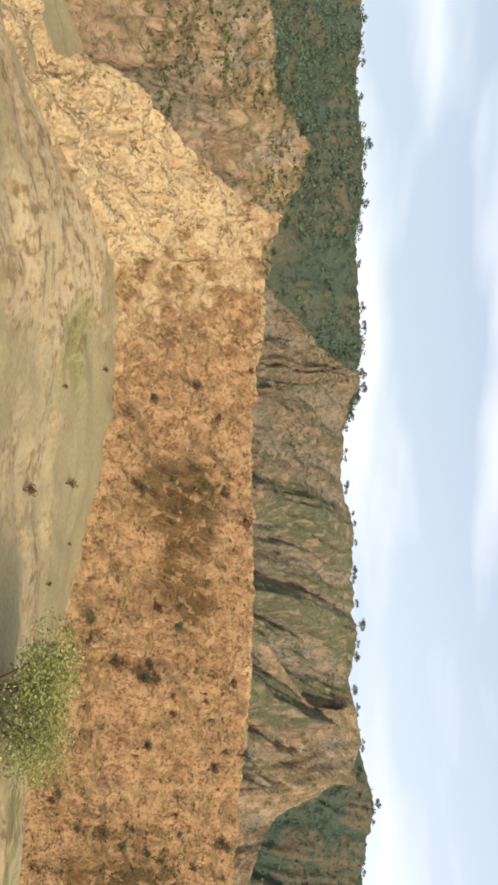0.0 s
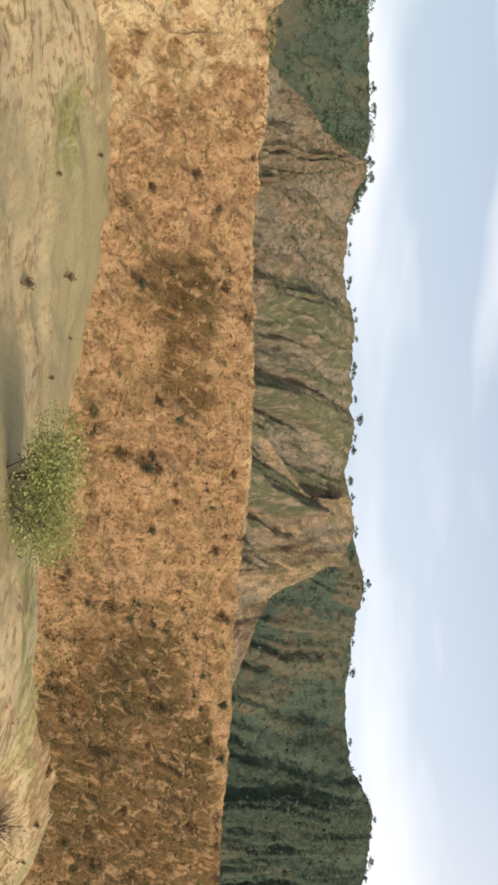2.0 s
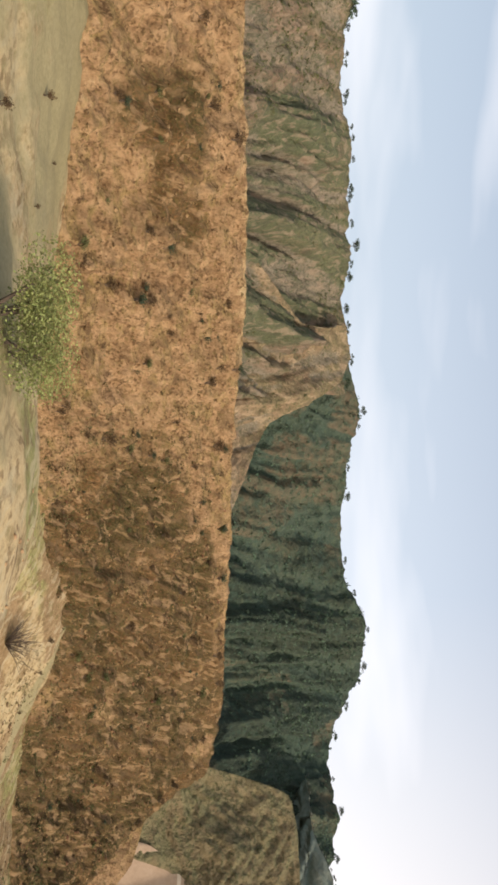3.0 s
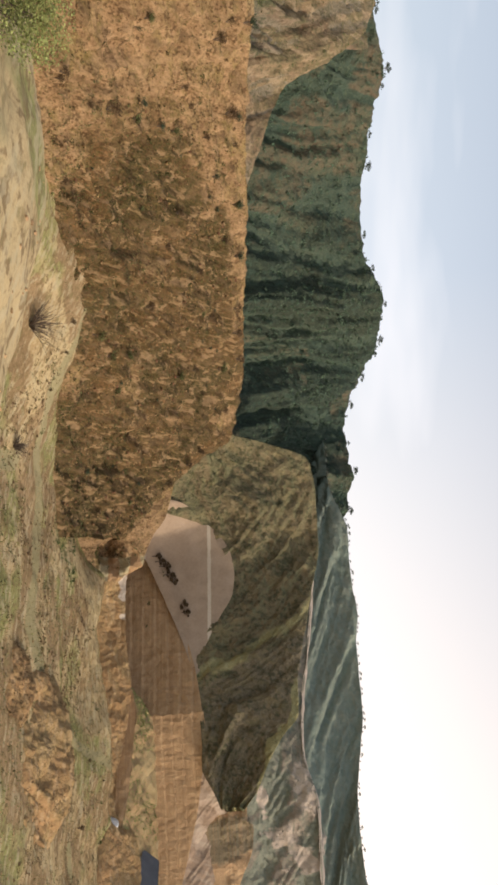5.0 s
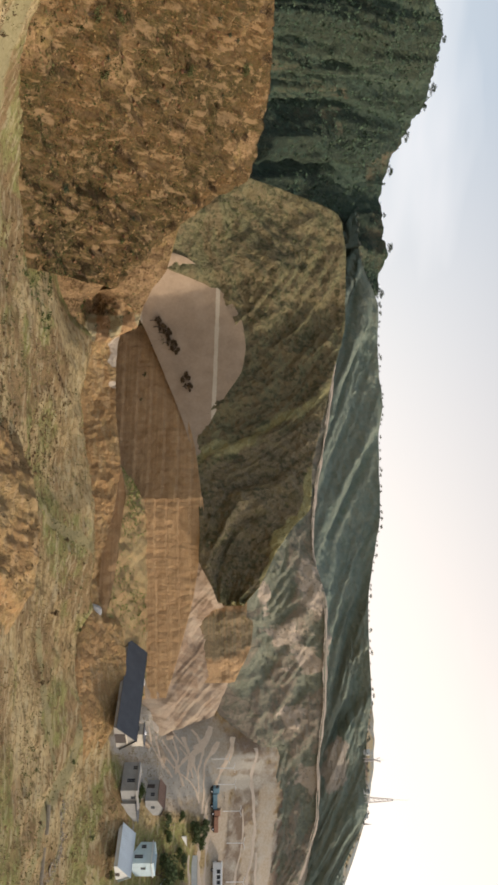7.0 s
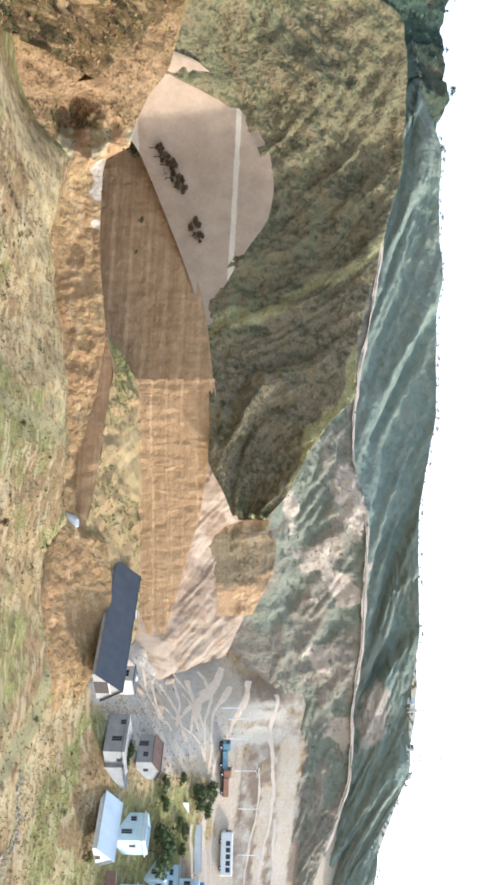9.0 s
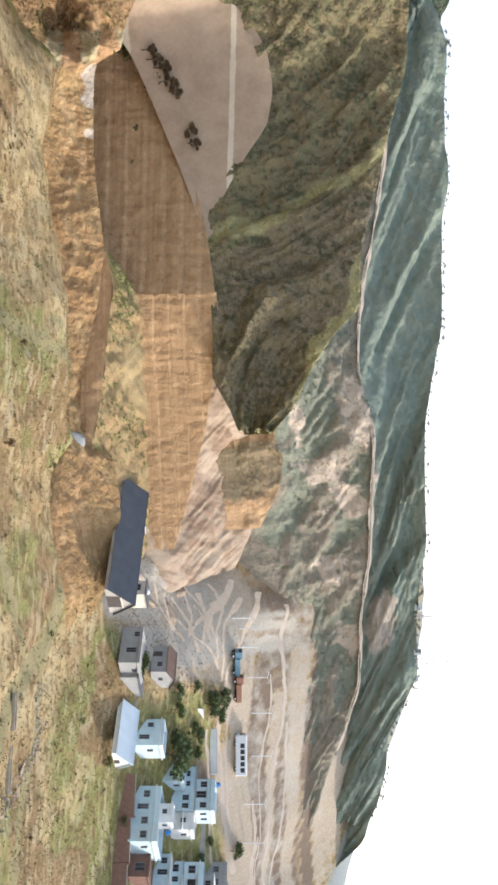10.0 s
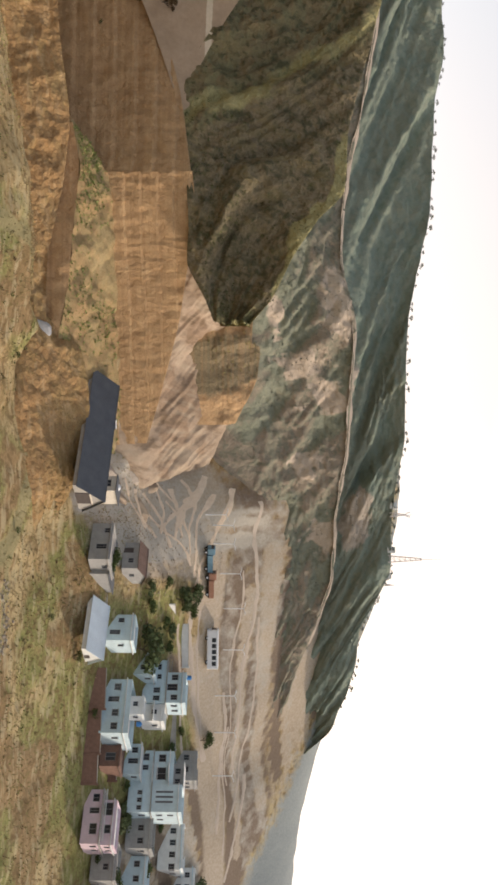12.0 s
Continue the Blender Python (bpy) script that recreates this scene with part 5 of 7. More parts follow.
clumps("knoll_scrub", pick(knoll_front, 500, 35, lambda p: zone(p, 245.3, 87.8, 5, 6.5)), 0.2, 0.6, M_FIELDLEAF, "dull scrub on the knoll", 36, leaf=0.35, count=14)
clumps("hill_scrub", pick(green_front, 12000, 27, lambda p: patchy(0.06, -0.5, 0.4)(p) * np.where((p[:, 0] > 213) & (p[:, 1] < 128), 0.35, 1)), 0.12, 0.5, M_OLIVE, "olive scrub over the hill", 28, leaf=0.45)
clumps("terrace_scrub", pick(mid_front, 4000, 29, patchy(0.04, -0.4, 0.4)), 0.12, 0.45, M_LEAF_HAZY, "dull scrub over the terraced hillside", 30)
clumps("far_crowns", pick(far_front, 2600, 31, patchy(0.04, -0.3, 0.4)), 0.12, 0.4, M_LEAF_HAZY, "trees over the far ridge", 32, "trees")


blades("field_grass", over_ground(60000, 76, 254, 0, 132, 41, patchy(0.07, -0.5, 0.3)), 0.1, 0.34, M_STRAW, "short dry grass over the field", 42, width=0.09)
blades("field_tufts", over_ground(30000, 150, 250, -4, 118, 49, patchy(0.12, -0.3, 0.3, 6.0)), 0.14, 0.42, M_TUFT, "rough tan and brown tufts over the near field", 50, count=5, width=0.10, spread=0.8)
blades("green_grass", over_ground(17000, 96, 254, -6, 126, 43, lambda p: np.maximum(0.6 * patchy(0.05, 0.0, 0.5, 3.0)(p), np.max([zone(p, 239, 25, 14, 27), zone(p, 112, 97, 6, 8), zone(p, 113, 78, 7, 7), zone(p, 115, 66, 5, 8), zone(p, 150, 126, 6, 8), zone(p, 160, 96, 4, 9)], axis=0))), 0.12, 0.36, M_LEAF_BRIGHT, "green grass in patches over the field", 44, width=0.13)
clumps("field_scrub", over_ground(6400, 90, 252, 0, 128, 45, patchy(0.04, 0.0, 0.6, 8.0)), 0.08, 0.34, M_FIELDLEAF, "low dusty scrub over the field", 46)
clods("field_clods", over_ground(4200, 30, 226, 5, 114, 47, patchy(0.05, -0.1, 0.5, 2.0)), 0.05, 0.25, M_CUT, "clods of orange earth over the field", 48)

LUMPY = lambda p: patchy(0.055, -0.1, 0.35, 11.0)(p) * np.clip((p[:, 0] - 84) / 14, 0, 1) * np.clip((212 - p[:, 0]) / 14, 0.06, 1)
clumps("dry_clumps", over_ground(13000, 90, 246, 2, 120, 91, LUMPY), 0.15, 0.5, M_CLOD, "clumps of dry brown scrub over the rough field", 92, leaf=0.4, count=12)
clumps("olive_clumps", over_ground(7000, 90, 250, 0, 118, 93, patchy(0.06, -0.05, 0.4, 23.0)), 0.16, 0.55, M_OLIVE, "clumps of olive scrub over the rough field", 94, leaf=0.4, count=12)
clods("brown_clods", over_ground(4400, 96, 236, 4, 116, 95, LUMPY), 0.12, 0.42, M_CLOD, "brown clods of broken earth over the rough field", 96, flat=0.5)

# ---- things: tools ----
M_GARDENLEAF = plain("garden_leaf", (0.13, 0.165, 0.075), 0.8, 0.3, 0.8, per_piece=0.35)
M_WHITE = plain("white_limewash", (0.74, 0.75, 0.73), 0.8, 0.08, 0.7)
M_BLUEWALL = plain("pale_blue_paint", (0.55, 0.68, 0.73), 0.75, 0.08, 0.7)
M_PINK = plain("faded_pink_paint", (0.68, 0.54, 0.60), 0.75, 0.08, 0.7)
M_CREAM = plain("cream_plaster", (0.70, 0.64, 0.54), 0.8, 0.1, 0.7)
M_GREYWALL = plain("grey_cement", (0.36, 0.36, 0.35), 0.85, 0.12, 0.7)
M_CONCRETE = plain("weathered_concrete", (0.42, 0.40, 0.37), 0.85, 0.14, 0.6)
M_BLUEROOF = plain("light_blue_sheet_metal", (0.68, 0.77, 0.82), 0.5, 0.06, 0.5)
M_GREYROOF = plain("dark_grey_roofing", (0.135, 0.145, 0.16), 0.75, 0.1, 0.5)
M_BROWNROOF = plain("brown_rusted_roofing", (0.20, 0.135, 0.11), 0.8, 0.15, 0.6)
M_BRICK = plain("brown_brick_wall", (0.25, 0.15, 0.115), 0.85, 0.15, 1.2)
M_FRAME = plain("grey_window_frame", (0.30, 0.31, 0.33), 0.6, 0.05, 1.0)
M_DARKFRAME = plain("dark_door", (0.10, 0.085, 0.08), 0.6, 0.1, 1.0)
M_STEEL = plain("galvanised_steel", (0.55, 0.56, 0.57), 0.5, 0.06, 2.0, metal=0.4)
M_MAST = plain("pale_mast_paint", (0.62, 0.58, 0.56), 0.6, 0.06, 2.0)
M_TYRE = plain("black_rubber", (0.03, 0.03, 0.03), 0.85, 0.1, 3.0)
M_BUS = plain("white_coach_paint", (0.80, 0.81, 0.82), 0.4, 0.04, 1.0)
M_TRUCKBLUE = plain("blue_truck_paint", (0.17, 0.30, 0.38), 0.5, 0.1, 1.0)
M_TRUCKRED = plain("orange_truck_paint", (0.40, 0.21, 0.14), 0.5, 0.1, 1.0)
M_TARP = plain("white_tarpaulin", (0.80, 0.80, 0.80), 0.6, 0.04, 1.0)
M_STONE = plain("grey_rubble_stone", (0.40, 0.345, 0.27), 0.9, 0.2, 1.0, per_piece=0.25)
M_BLUETANK = plain("blue_plastic", (0.06, 0.22, 0.50), 0.5, 0.06, 1.0)
M_GLASS, _nt, _b = blank("dark_window_glass", 0.15)
_b.inputs["Base Color"].default_value = (0.03, 0.035, 0.045, 1)
_b.inputs["Specular IOR Level"].default_value = 0.5


def raw(name, v, f, mat, parent=None, label="", smooth=False):
    ob = new(name, mesh_of(name, v, f, mat, smooth))
    ob.parent = parent
    if label:
        ob["label"] = label
    return ob


def part(name, bm, mat, parent, label="", smooth=False):
    me = bpy.data.meshes.new(name)
    bm.to_mesh(me)
    bm.free()
    me.materials.append(mat)
    if smooth:
        me.polygons.foreach_set("use_smooth", [True] * len(me.polygons))
    ob = new(name, me)
    ob.parent = parent
    if label:
        ob["label"] = label
    return ob


def bar(bm, lo, hi, bevel=0.0):
    """A box from its two corners, with its edges taken off."""
    lo, hi = Vector(lo), Vector(hi)
    r = bmesh.ops.create_cube(bm, size=1.0, matrix=Matrix.Translation((lo + hi) / 2) @ Matrix.Diagonal((*(hi - lo), 1)))
    if bevel:
        edges = list({e for q in r["verts"] for e in q.link_edges})
        bmesh.ops.bevel(bm, geom=edges, offset=bevel, segments=1, affect="EDGES")


def box(name, lo, hi, mat, parent, label="", bevel=0.03):
    bm = bmesh.new()
    bar(bm, lo, hi, bevel)
    return part(name, bm, mat, parent, label)


def rod(bm, a, b, r1, r2=None, sides=8):
    a, b = Vector(a), Vector(b)
    d = b - a
    m = Matrix.Translation((a + b) / 2) @ d.to_track_quat("Z", "Y").to_matrix().to_4x4()
    bmesh.ops.create_cone(bm, cap_ends=True, segments=sides, radius1=r1, radius2=r1 if r2 is None else r2, depth=d.length, matrix=m)


def thing(name, m, label, category, group=""):
    ob = new(name)
    ob.matrix_world = m
    return tagged(ob, label, category, group)


def at(x, y, z, a):
    """A pose whose x runs along a front seen from the field, y away from it; a: degrees by which the front's left end stands back."""
    s, c = math.sin(radians(a)), math.cos(radians(a))
    return Matrix(((-s, c, 0, x), (-c, -s, 0, y), (0, 0, 1, z), (0, 0, 0, 1)))


def panel(w, h, holes, thick=0.22):
    """A wall panel in the x-z plane with openings cut right through it. holes: (x, z, width, height)."""
    xs = sorted({0.0, w, *[q for x, z, a, b in holes for q in (x, x + a)]})
    zs = sorted({0.0, h, *[q for x, z, a, b in holes for q in (z, z + b)]})
    v, f = [], []

    def quad(*p):
        k = len(v)
        v.extend(p)
        f.append((k, k + 1, k + 2, k + 3))
    for x0, x1 in zip(xs[:-1], xs[1:]):
        for z0, z1 in zip(zs[:-1], zs[1:]):
            cx, cz = (x0 + x1) / 2, (z0 + z1) / 2
            if any(x < cx < x + a and z < cz < z + b for x, z, a, b in holes):
                continue
            quad((x0, 0, z0), (x1, 0, z0), (x1, 0, z1), (x0, 0, z1))
            quad((x1, thick, z0), (x0, thick, z0), (x0, thick, z1), (x1, thick, z1))
    for x, z, a, b in holes:
        quad((x, 0, z), (x, thick, z), (x + a, thick, z), (x + a, 0, z))
        quad((x, 0, z + b), (x + a, 0, z + b), (x + a, thick, z + b), (x, thick, z + b))
        quad((x, 0, z), (x, 0, z + b), (x, thick, z + b), (x, thick, z))
        quad((x + a, 0, z), (x + a, thick, z), (x + a, thick, z + b), (x + a, 0, z + b))
    quad((0, 0, h), (w, 0, h), (w, thick, h), (0, thick, h))
    quad((0, 0, 0), (0, 0, h), (0, thick, h), (0, thick, 0))
    quad((w, 0, 0), (w, thick, 0), (w, thick, h), (w, 0, h))
    return v, f


def face(ob_parent, m, w, h, holes, mat, shades=True):
    """One wall of a house with its windows; the hole reaching the floor is a door."""
    v, f = panel(w, h, holes)
    wall = raw("wall", [m @ Vector(p) for p in v], f, mat, ob_parent)
    for x, z, a, b in holes:
        door = z < 0.05
        top = raw("door" if door else "window", *_slab(m, x + 0.04, 0.10, z + 0.03, a - 0.08, 0.04, b - 0.06), M_DARKFRAME if door else M_GLASS, ob_parent)
        if not door:
            bm = bmesh.new()
            for lo, hi in (((x, 0.03, z), (x + 0.07, 0.12, z + b)), ((x + a - 0.07, 0.03, z), (x + a, 0.12, z + b)), ((x + 0.07, 0.03, z), (x + a - 0.07, 0.12, z + 0.07)), ((x + 0.07, 0.03, z + b - 0.07), (x + a - 0.07, 0.12, z + b)),
                           ((x + a / 2 - 0.03, 0.04, z + 0.07), (x + a / 2 + 0.03, 0.095, z + b - 0.07))):
                bar(bm, lo, hi)
            bm.transform(m)
            part("frame", bm, M_FRAME, top)
            if shades:
                raw("sunshade", *_slab(m, x - 0.15, -0.45, z + b + 0.12, a + 0.3, 0.44, 0.09), mat, ob_parent)
    return wall


def _slab(m, x, y, z, w, d, h):
    p = [(x, y, z), (x + w, y, z), (x + w, y + d, z), (x, y + d, z), (x, y, z + h), (x + w, y, z + h), (x + w, y + d, z + h), (x, y + d, z + h)]
    return [m @ Vector(q) for q in p], [(0, 3, 2, 1), (4, 5, 6, 7), (0, 1, 5, 4), (1, 2, 6, 5), (2, 3, 7, 6), (3, 0, 4, 7)]


def shell(ob, x, y, z, w, d, h, mat, front=(), side=(), roof=M_CONCRETE, parapet=0.7, trim=None, shades=True):
    """Four walls, a roof slab that juts out and a parapet, at x, y, z of the house."""
    base = Matrix.Translation((x, y, z))
    face(ob, base, w, h, list(front), mat, shades)
    face(ob, base @ Matrix.Translation((w, 0.22, 0)) @ Matrix.Rotation(radians(90), 4, "Z"), d - 0.44, h, list(side), mat, shades)
    face(ob, base @ Matrix.Translation((w, d, 0)) @ Matrix.Rotation(radians(180), 4, "Z"), w, h, [], mat)
    face(ob, base @ Matrix.Translation((0, d - 0.22, 0)) @ Matrix.Rotation(radians(-90), 4, "Z"), d - 0.44, h, [], mat)
    raw("roof", *_slab(base, -0.3, -0.3, h + 0.004, w + 0.6, d + 0.6, 0.16), trim or roof, ob)
    if parapet:
        for q in ((0, 0, w, 0.14), (0, d - 0.14, w, 0.14), (0, 0.15, 0.14, d - 0.30), (w - 0.14, 0.15, 0.14, d - 0.30)):
            raw("parapet", *_slab(base, q[0], q[1], h + 0.17, q[2], q[3], parapet), mat, ob)


def row(x, z, n, step, a, b):
    return [(x + k * step, z, a, b) for k in range(n)]


def tank(x, y, z, mat, label, r=0.6, h=1.1):
    ob = thing("water_tank", pose(x, y, z) @ NEAT, label, "water tank")
    bm = bmesh.new()
    rod(bm, (0, 0, 0), (0, 0, h * 0.85), r, r, 14)
    rod(bm, (0, 0, h * 0.85), (0, 0, h), r, r * 0.45, 14)
    part("drum", bm, mat, ob, smooth=False)
    bm = bmesh.new()
    rod(bm, (0, 0, h), (0, 0, h + 0.08), r * 0.42, r * 0.42, 12)
    part("lid", bm, mat, ob)
    return ob


# ---- village ----
A = 25.0
NEAT = Matrix.Diagonal((0.9, 0.9, 0.9, 1))


def house_blue_two(x, y, z):
    ob = thing("house", at(x, y, z, A) @ NEAT, "two-storey pale blue house with flat roof and balcony", "house", "village houses")
    shell(ob, 0, 0, -1.5, 9.6, 7.5, 4.9, M_BLUEWALL, [(0.9, 2.3, 1.3, 1.4), (3.2, 1.5, 1.1, 2.3), (6.2, 2.3, 1.2, 1.4), (8.0, 2.3, 1.1, 1.4)], [(1.2, 2.3, 1.1, 1.3), (4.2, 2.3, 1.1, 1.3)], parapet=0)
    shell(ob, 2.6, 0.4, 3.6, 6.8, 6.6, 3.2, M_BLUEWALL, [(0.5, 0.9, 1.3, 1.4), (2.6, 0.05, 1.5, 2.2), (5.0, 0.9, 1.2, 1.4)], [(1.0, 0.9, 1.1, 1.3), (3.6, 0.9, 1.1, 1.3)], trim=M_WHITE)
    shell(ob, 0.2, -4.6, -3.2, 5.2, 4.5, 4.0, M_BLUEWALL, [(0.8, 2.2, 1.2, 1.2), (3.0, 1.4, 1.1, 2.1)], [(1.4, 2.2, 1.0, 1.2)], parapet=0.5, trim=M_WHITE)
    shell(ob, 9.7, 0.6, -1.5, 3.6, 5.0, 4.2, M_WHITE, [(1.1, 2.2, 1.0, 1.1)], [(1.8, 2.2, 1.0, 1.1)], parapet=0.6, trim=M_WHITE)
    raw("porch_roof", *_slab(Matrix.Identity(4), 9.5, -1.2, 1.2, 4.2, 1.75, 0.14), M_WHITE, ob)
    bm = bmesh.new()
    for k in range(13):
        rod(bm, (0.1 + k * 0.2, 0.08, 3.58), (0.1 + k * 0.2, 0.08, 4.4), 0.02, sides=5)
    bar(bm, (0, 0.04, 4.4), (2.6, 0.12, 4.48))
    part("balcony_rail", bm, M_FRAME, ob)
    return ob


def house_blue_three(x, y, z):
    ob = thing("house", at(x, y, z, A) @ NEAT, "three-storey light blue house with slotted stair wall", "house", "village houses")
    shell(ob, 0, 0, -1.5, 12.6, 9, 4.7, M_BLUEWALL, [(0.6, 2.3, 1.5, 1.5), (3.0, 1.5, 1.1, 2.3), (8.2, 1.9, 0.9, 1.0), (9.7, 1.9, 0.9, 1.0), (11.2, 1.9, 0.9, 1.0)], [(1.5, 2.2, 1.1, 1.3), (4.5, 2.2, 1.1, 1.3)], parapet=0)
    shell(ob, 0, 0.3, 3.4, 7.0, 8.4, 3.2, M_BLUEWALL, [(0.7, 0.9, 1.6, 1.5), (3.4, 0.6, 2.6, 2.0)], [(2.0, 0.9, 1.1, 1.3)], parapet=0.8, trim=M_WHITE)
    shell(ob, 7.02, 0.0, 3.4, 5.5, 8.4, 5.4, M_BLUEWALL, row(1.3, 0.8, 3, 1.0, 0.42, 3.6), [(1.6, 0.9, 1.1, 1.3), (4.6, 0.9, 1.1, 1.3), (1.6, 3.2, 1.1, 1.3)], parapet=0.6, trim=M_WHITE, shades=False)
    shell(ob, 1.6, 3.2, 6.8, 5.0, 4.2, 2.7, M_GREYWALL, [(1.0, 0.9, 1.2, 1.2), (3.2, 0.9, 1.0, 1.2)], [(1.2, 0.9, 1.0, 1.1)], parapet=0, trim=M_WHITE)
    shell(ob, 0.2, -4.4, -3.0, 6.2, 4.3, 3.9, M_BLUEWALL, [(0.7, 2.0, 1.2, 1.3), (3.0, 1.4, 1.1, 2.1)], [(1.3, 2.0, 1.0, 1.2)], parapet=0, trim=M_WHITE)
    raw("canopy", *_slab(Matrix.Identity(4), 3.0, -1.4, 6.6, 3.6, 1.36, 0.14), M_WHITE, ob)
    bm = bmesh.new()
    for k in range(20):
        rod(bm, (3.1 + k * 0.18, -1.3, 3.36), (3.1 + k * 0.18, -1.3, 4.3), 0.02, sides=5)
    bar(bm, (3.0, -1.36, 4.3), (6.6, -1.24, 4.38))
    bar(bm, (3.0, -1.4, 3.22), (6.6, -0.04, 3.34))
    part("balcony", bm, M_WHITE, ob)
    return ob


def house_long(x, y, z):
    ob = thing("house", at(x, y, z, A) @ NEAT, "long low white and blue house with roof room", "house", "village houses")
    shell(ob, 0, 0, -1.2, 11, 9.5, 4.6, M_BLUEWALL, [(0.9, 2.2, 1.4, 1.3), (3.6, 1.2, 1.1, 2.2), (6.2, 2.2, 1.4, 1.3), (8.9, 2.2, 1.4, 1.3)], [(2, 2.2, 1.1, 1.3), (6, 2.2, 1.1, 1.3)], parapet=0.9, trim=M_WHITE)
    shell(ob, 1.6, 4.5, 3.56, 3.8, 3.4, 2.7, M_WHITE, [(1.1, 0.9, 1.0, 1.0)], [(0.9, 0.9, 1.0, 1.0)], parapet=0.3, trim=M_WHITE)
    return ob


def house_pink(x, y, z):
    ob = thing("house", at(x, y, z, A) @ NEAT, "two-storey faded pink house with balustrade", "house", "village houses")
    shell(ob, 0, 0, -1.2, 10, 7.5, 3.5, M_PINK, [(0.8, 1.6, 1.5, 1.3), (3.4, 1.2, 1.1, 1.9), (6.3, 1.5, 2.0, 1.4)], [(1.2, 1.6, 1.1, 1.2), (4, 1.6, 1.1, 1.2)], parapet=0)
    shell(ob, 1.6, 1.2, 2.5, 8.3, 6.2, 1.9, M_PINK, [(0.5, 0.1, 2.4, 1.7), (4.6, 0.5, 1.6, 1.2)], [(1.0, 0.5, 1.0, 1.1), (3.4, 0.5, 1.0, 1.1)], parapet=0.5, trim=M_WHITE)
    bm = bmesh.new()
    for k in range(34):
        rod(bm, (0.2 + k * 0.28, -0.2, 2.46), (0.2 + k * 0.28, -0.2, 3.05), 0.05, 0.035, 6)
    bar(bm, (0.0, -0.3, 3.05), (9.6, -0.1, 3.17))
    part("balustrade", bm, M_WHITE, ob)
    return ob


def house_small(x, y, z, w, d, h, mat, label, front, side=(), parapet=0.5, trim=None):
    ob = thing("house", at(x, y, z, A) @ NEAT, label, "house", "village houses")
    shell(ob, 0, 0, -1.2, w, d, h + 1.2, mat, [(q[0], q[1] + 1.2 if q[1] > 0.05 else 1.2, q[2], q[3]) for q in front], [(q[0], q[1] + 1.2, q[2], q[3]) for q in side], parapet=parapet, trim=trim)
    return ob


def gable_shed(x, y, z, a, w, d, eave, ridge, wall, roof, label, front=(), side=(), name="shed", lap=0.4, skew=0.5):
    """A shed with a pitched roof of corrugated sheets; the gable end stands to the front's right."""
    ob = thing(name, at(x, y, z, a) @ NEAT, label, name)
    I = Matrix.Identity(4)
    face(ob, I, w, eave, list(front), wall, False)
    face(ob, Matrix.Translation((w, d, 0)) @ Matrix.Rotation(radians(180), 4, "Z"), w, eave, [], wall)
    for xx, turn, n in ((w, 90, list(side)), (0.22, 90, [])):
        m = Matrix.Translation((xx, 0.22, 0)) @ Matrix.Rotation(radians(turn), 4, "Z")
        face(ob, m, d - 0.44, eave, n, wall, False)
        v = [(xx - 0.22, 0, eave), (xx - 0.22, d, eave), (xx - 0.22, d * skew, ridge), (xx, 0, eave), (xx, d, eave), (xx, d * skew, ridge)]
        raw("gable", v, [(0, 2, 1), (3, 4, 5), (0, 3, 5, 2), (1, 2, 5, 4), (0, 1, 4, 3)], wall, ob)
    n = int(w / 0.22)
    for y0, z0, y1, z1 in ((-lap, eave - lap * (ridge - eave) / (d * skew), d * skew, ridge), (d + lap, eave - lap * (ridge - eave) / (d - d * skew), d * skew, ridge)):
        v, f = [], []
        for k in range(2 * n + 1):
            xx = -lap + (w + 2 * lap) * k / (2 * n)
            up = 0.05 if k % 2 else 0.0
            v += [(xx, y0, z0 + 0.05 + up), (xx, y1, z1 + 0.05 + up), (xx, y0, z0 + 0.01 + up), (xx, y1, z1 + 0.01 + up)]
        for k in range(2 * n):
            q = 4 * k
            f += [(q, q + 4, q + 5, q + 1), (q + 2, q + 3, q + 7, q + 6), (q, q + 2, q + 6, q + 4)]
        raw("roof_sheet", v, f, roof, ob)
    bm = bmesh.new()
    rod(bm, (-lap, d * skew, ridge + 0.06), (w + lap, d * skew, ridge + 0.06), 0.12, sides=6)
    part("ridge_cap", bm, roof, ob)
    return ob


house_blue_two(264.6, 33.5, -19.1)
house_blue_three(265.3, 16.7, -21.0)
house_long(253.2, 30.0, -25.4)
house_pink(253.3, 11.2, -27.7)
gable_shed(240.5, 43.7, -28.0, A, 10.6, 5.4, 1.1, 3.5, M_WHITE, M_BLUEROOF, "white shed with a light blue sheet roof", [], [(2.4, 0.0, 1.5, 1.08)], skew=0.75)
house_small(248.7, 41.3, -25.1, 5.6, 5.5, 4.2, M_BLUEWALL, "small pale blue block beside the shed", [(0.7, 1.5, 1.0, 1.2), (3.3, 0, 1.0, 2.1)], [(1.5, 1.5, 1.0, 1.2)], trim=M_WHITE)
house_small(238.4, 56.2, -26.5, 8, 7, 2.4, M_GREYWALL, "low grey cement block with flat roof", [(1.0, 1.2, 1.1, 1.1), (4.6, 0, 1.1, 2.0)], [(2.0, 1.0, 1.1, 1.1)], parapet=0.3)
gable_shed(246.9, 54.1, -23.2, A, 6, 6, 3.4, 4.6, M_GREYWALL, M_BROWNROOF, "cement shed with a rusty brown roof", [(1.2, 0.0, 1.2, 2.1), (3.6, 1.2, 1.1, 1.1)], [(2.0, 1.2, 1.1, 1.1)])
barn = gable_shed(229.3, 80.8, -27.9, 22.5, 26, 7.5, 1.0, 4.9, M_CONCRETE, M_GREYROOF, "long farm building with a dark grey roof and stone gable", name="farm_building", skew=0.62)
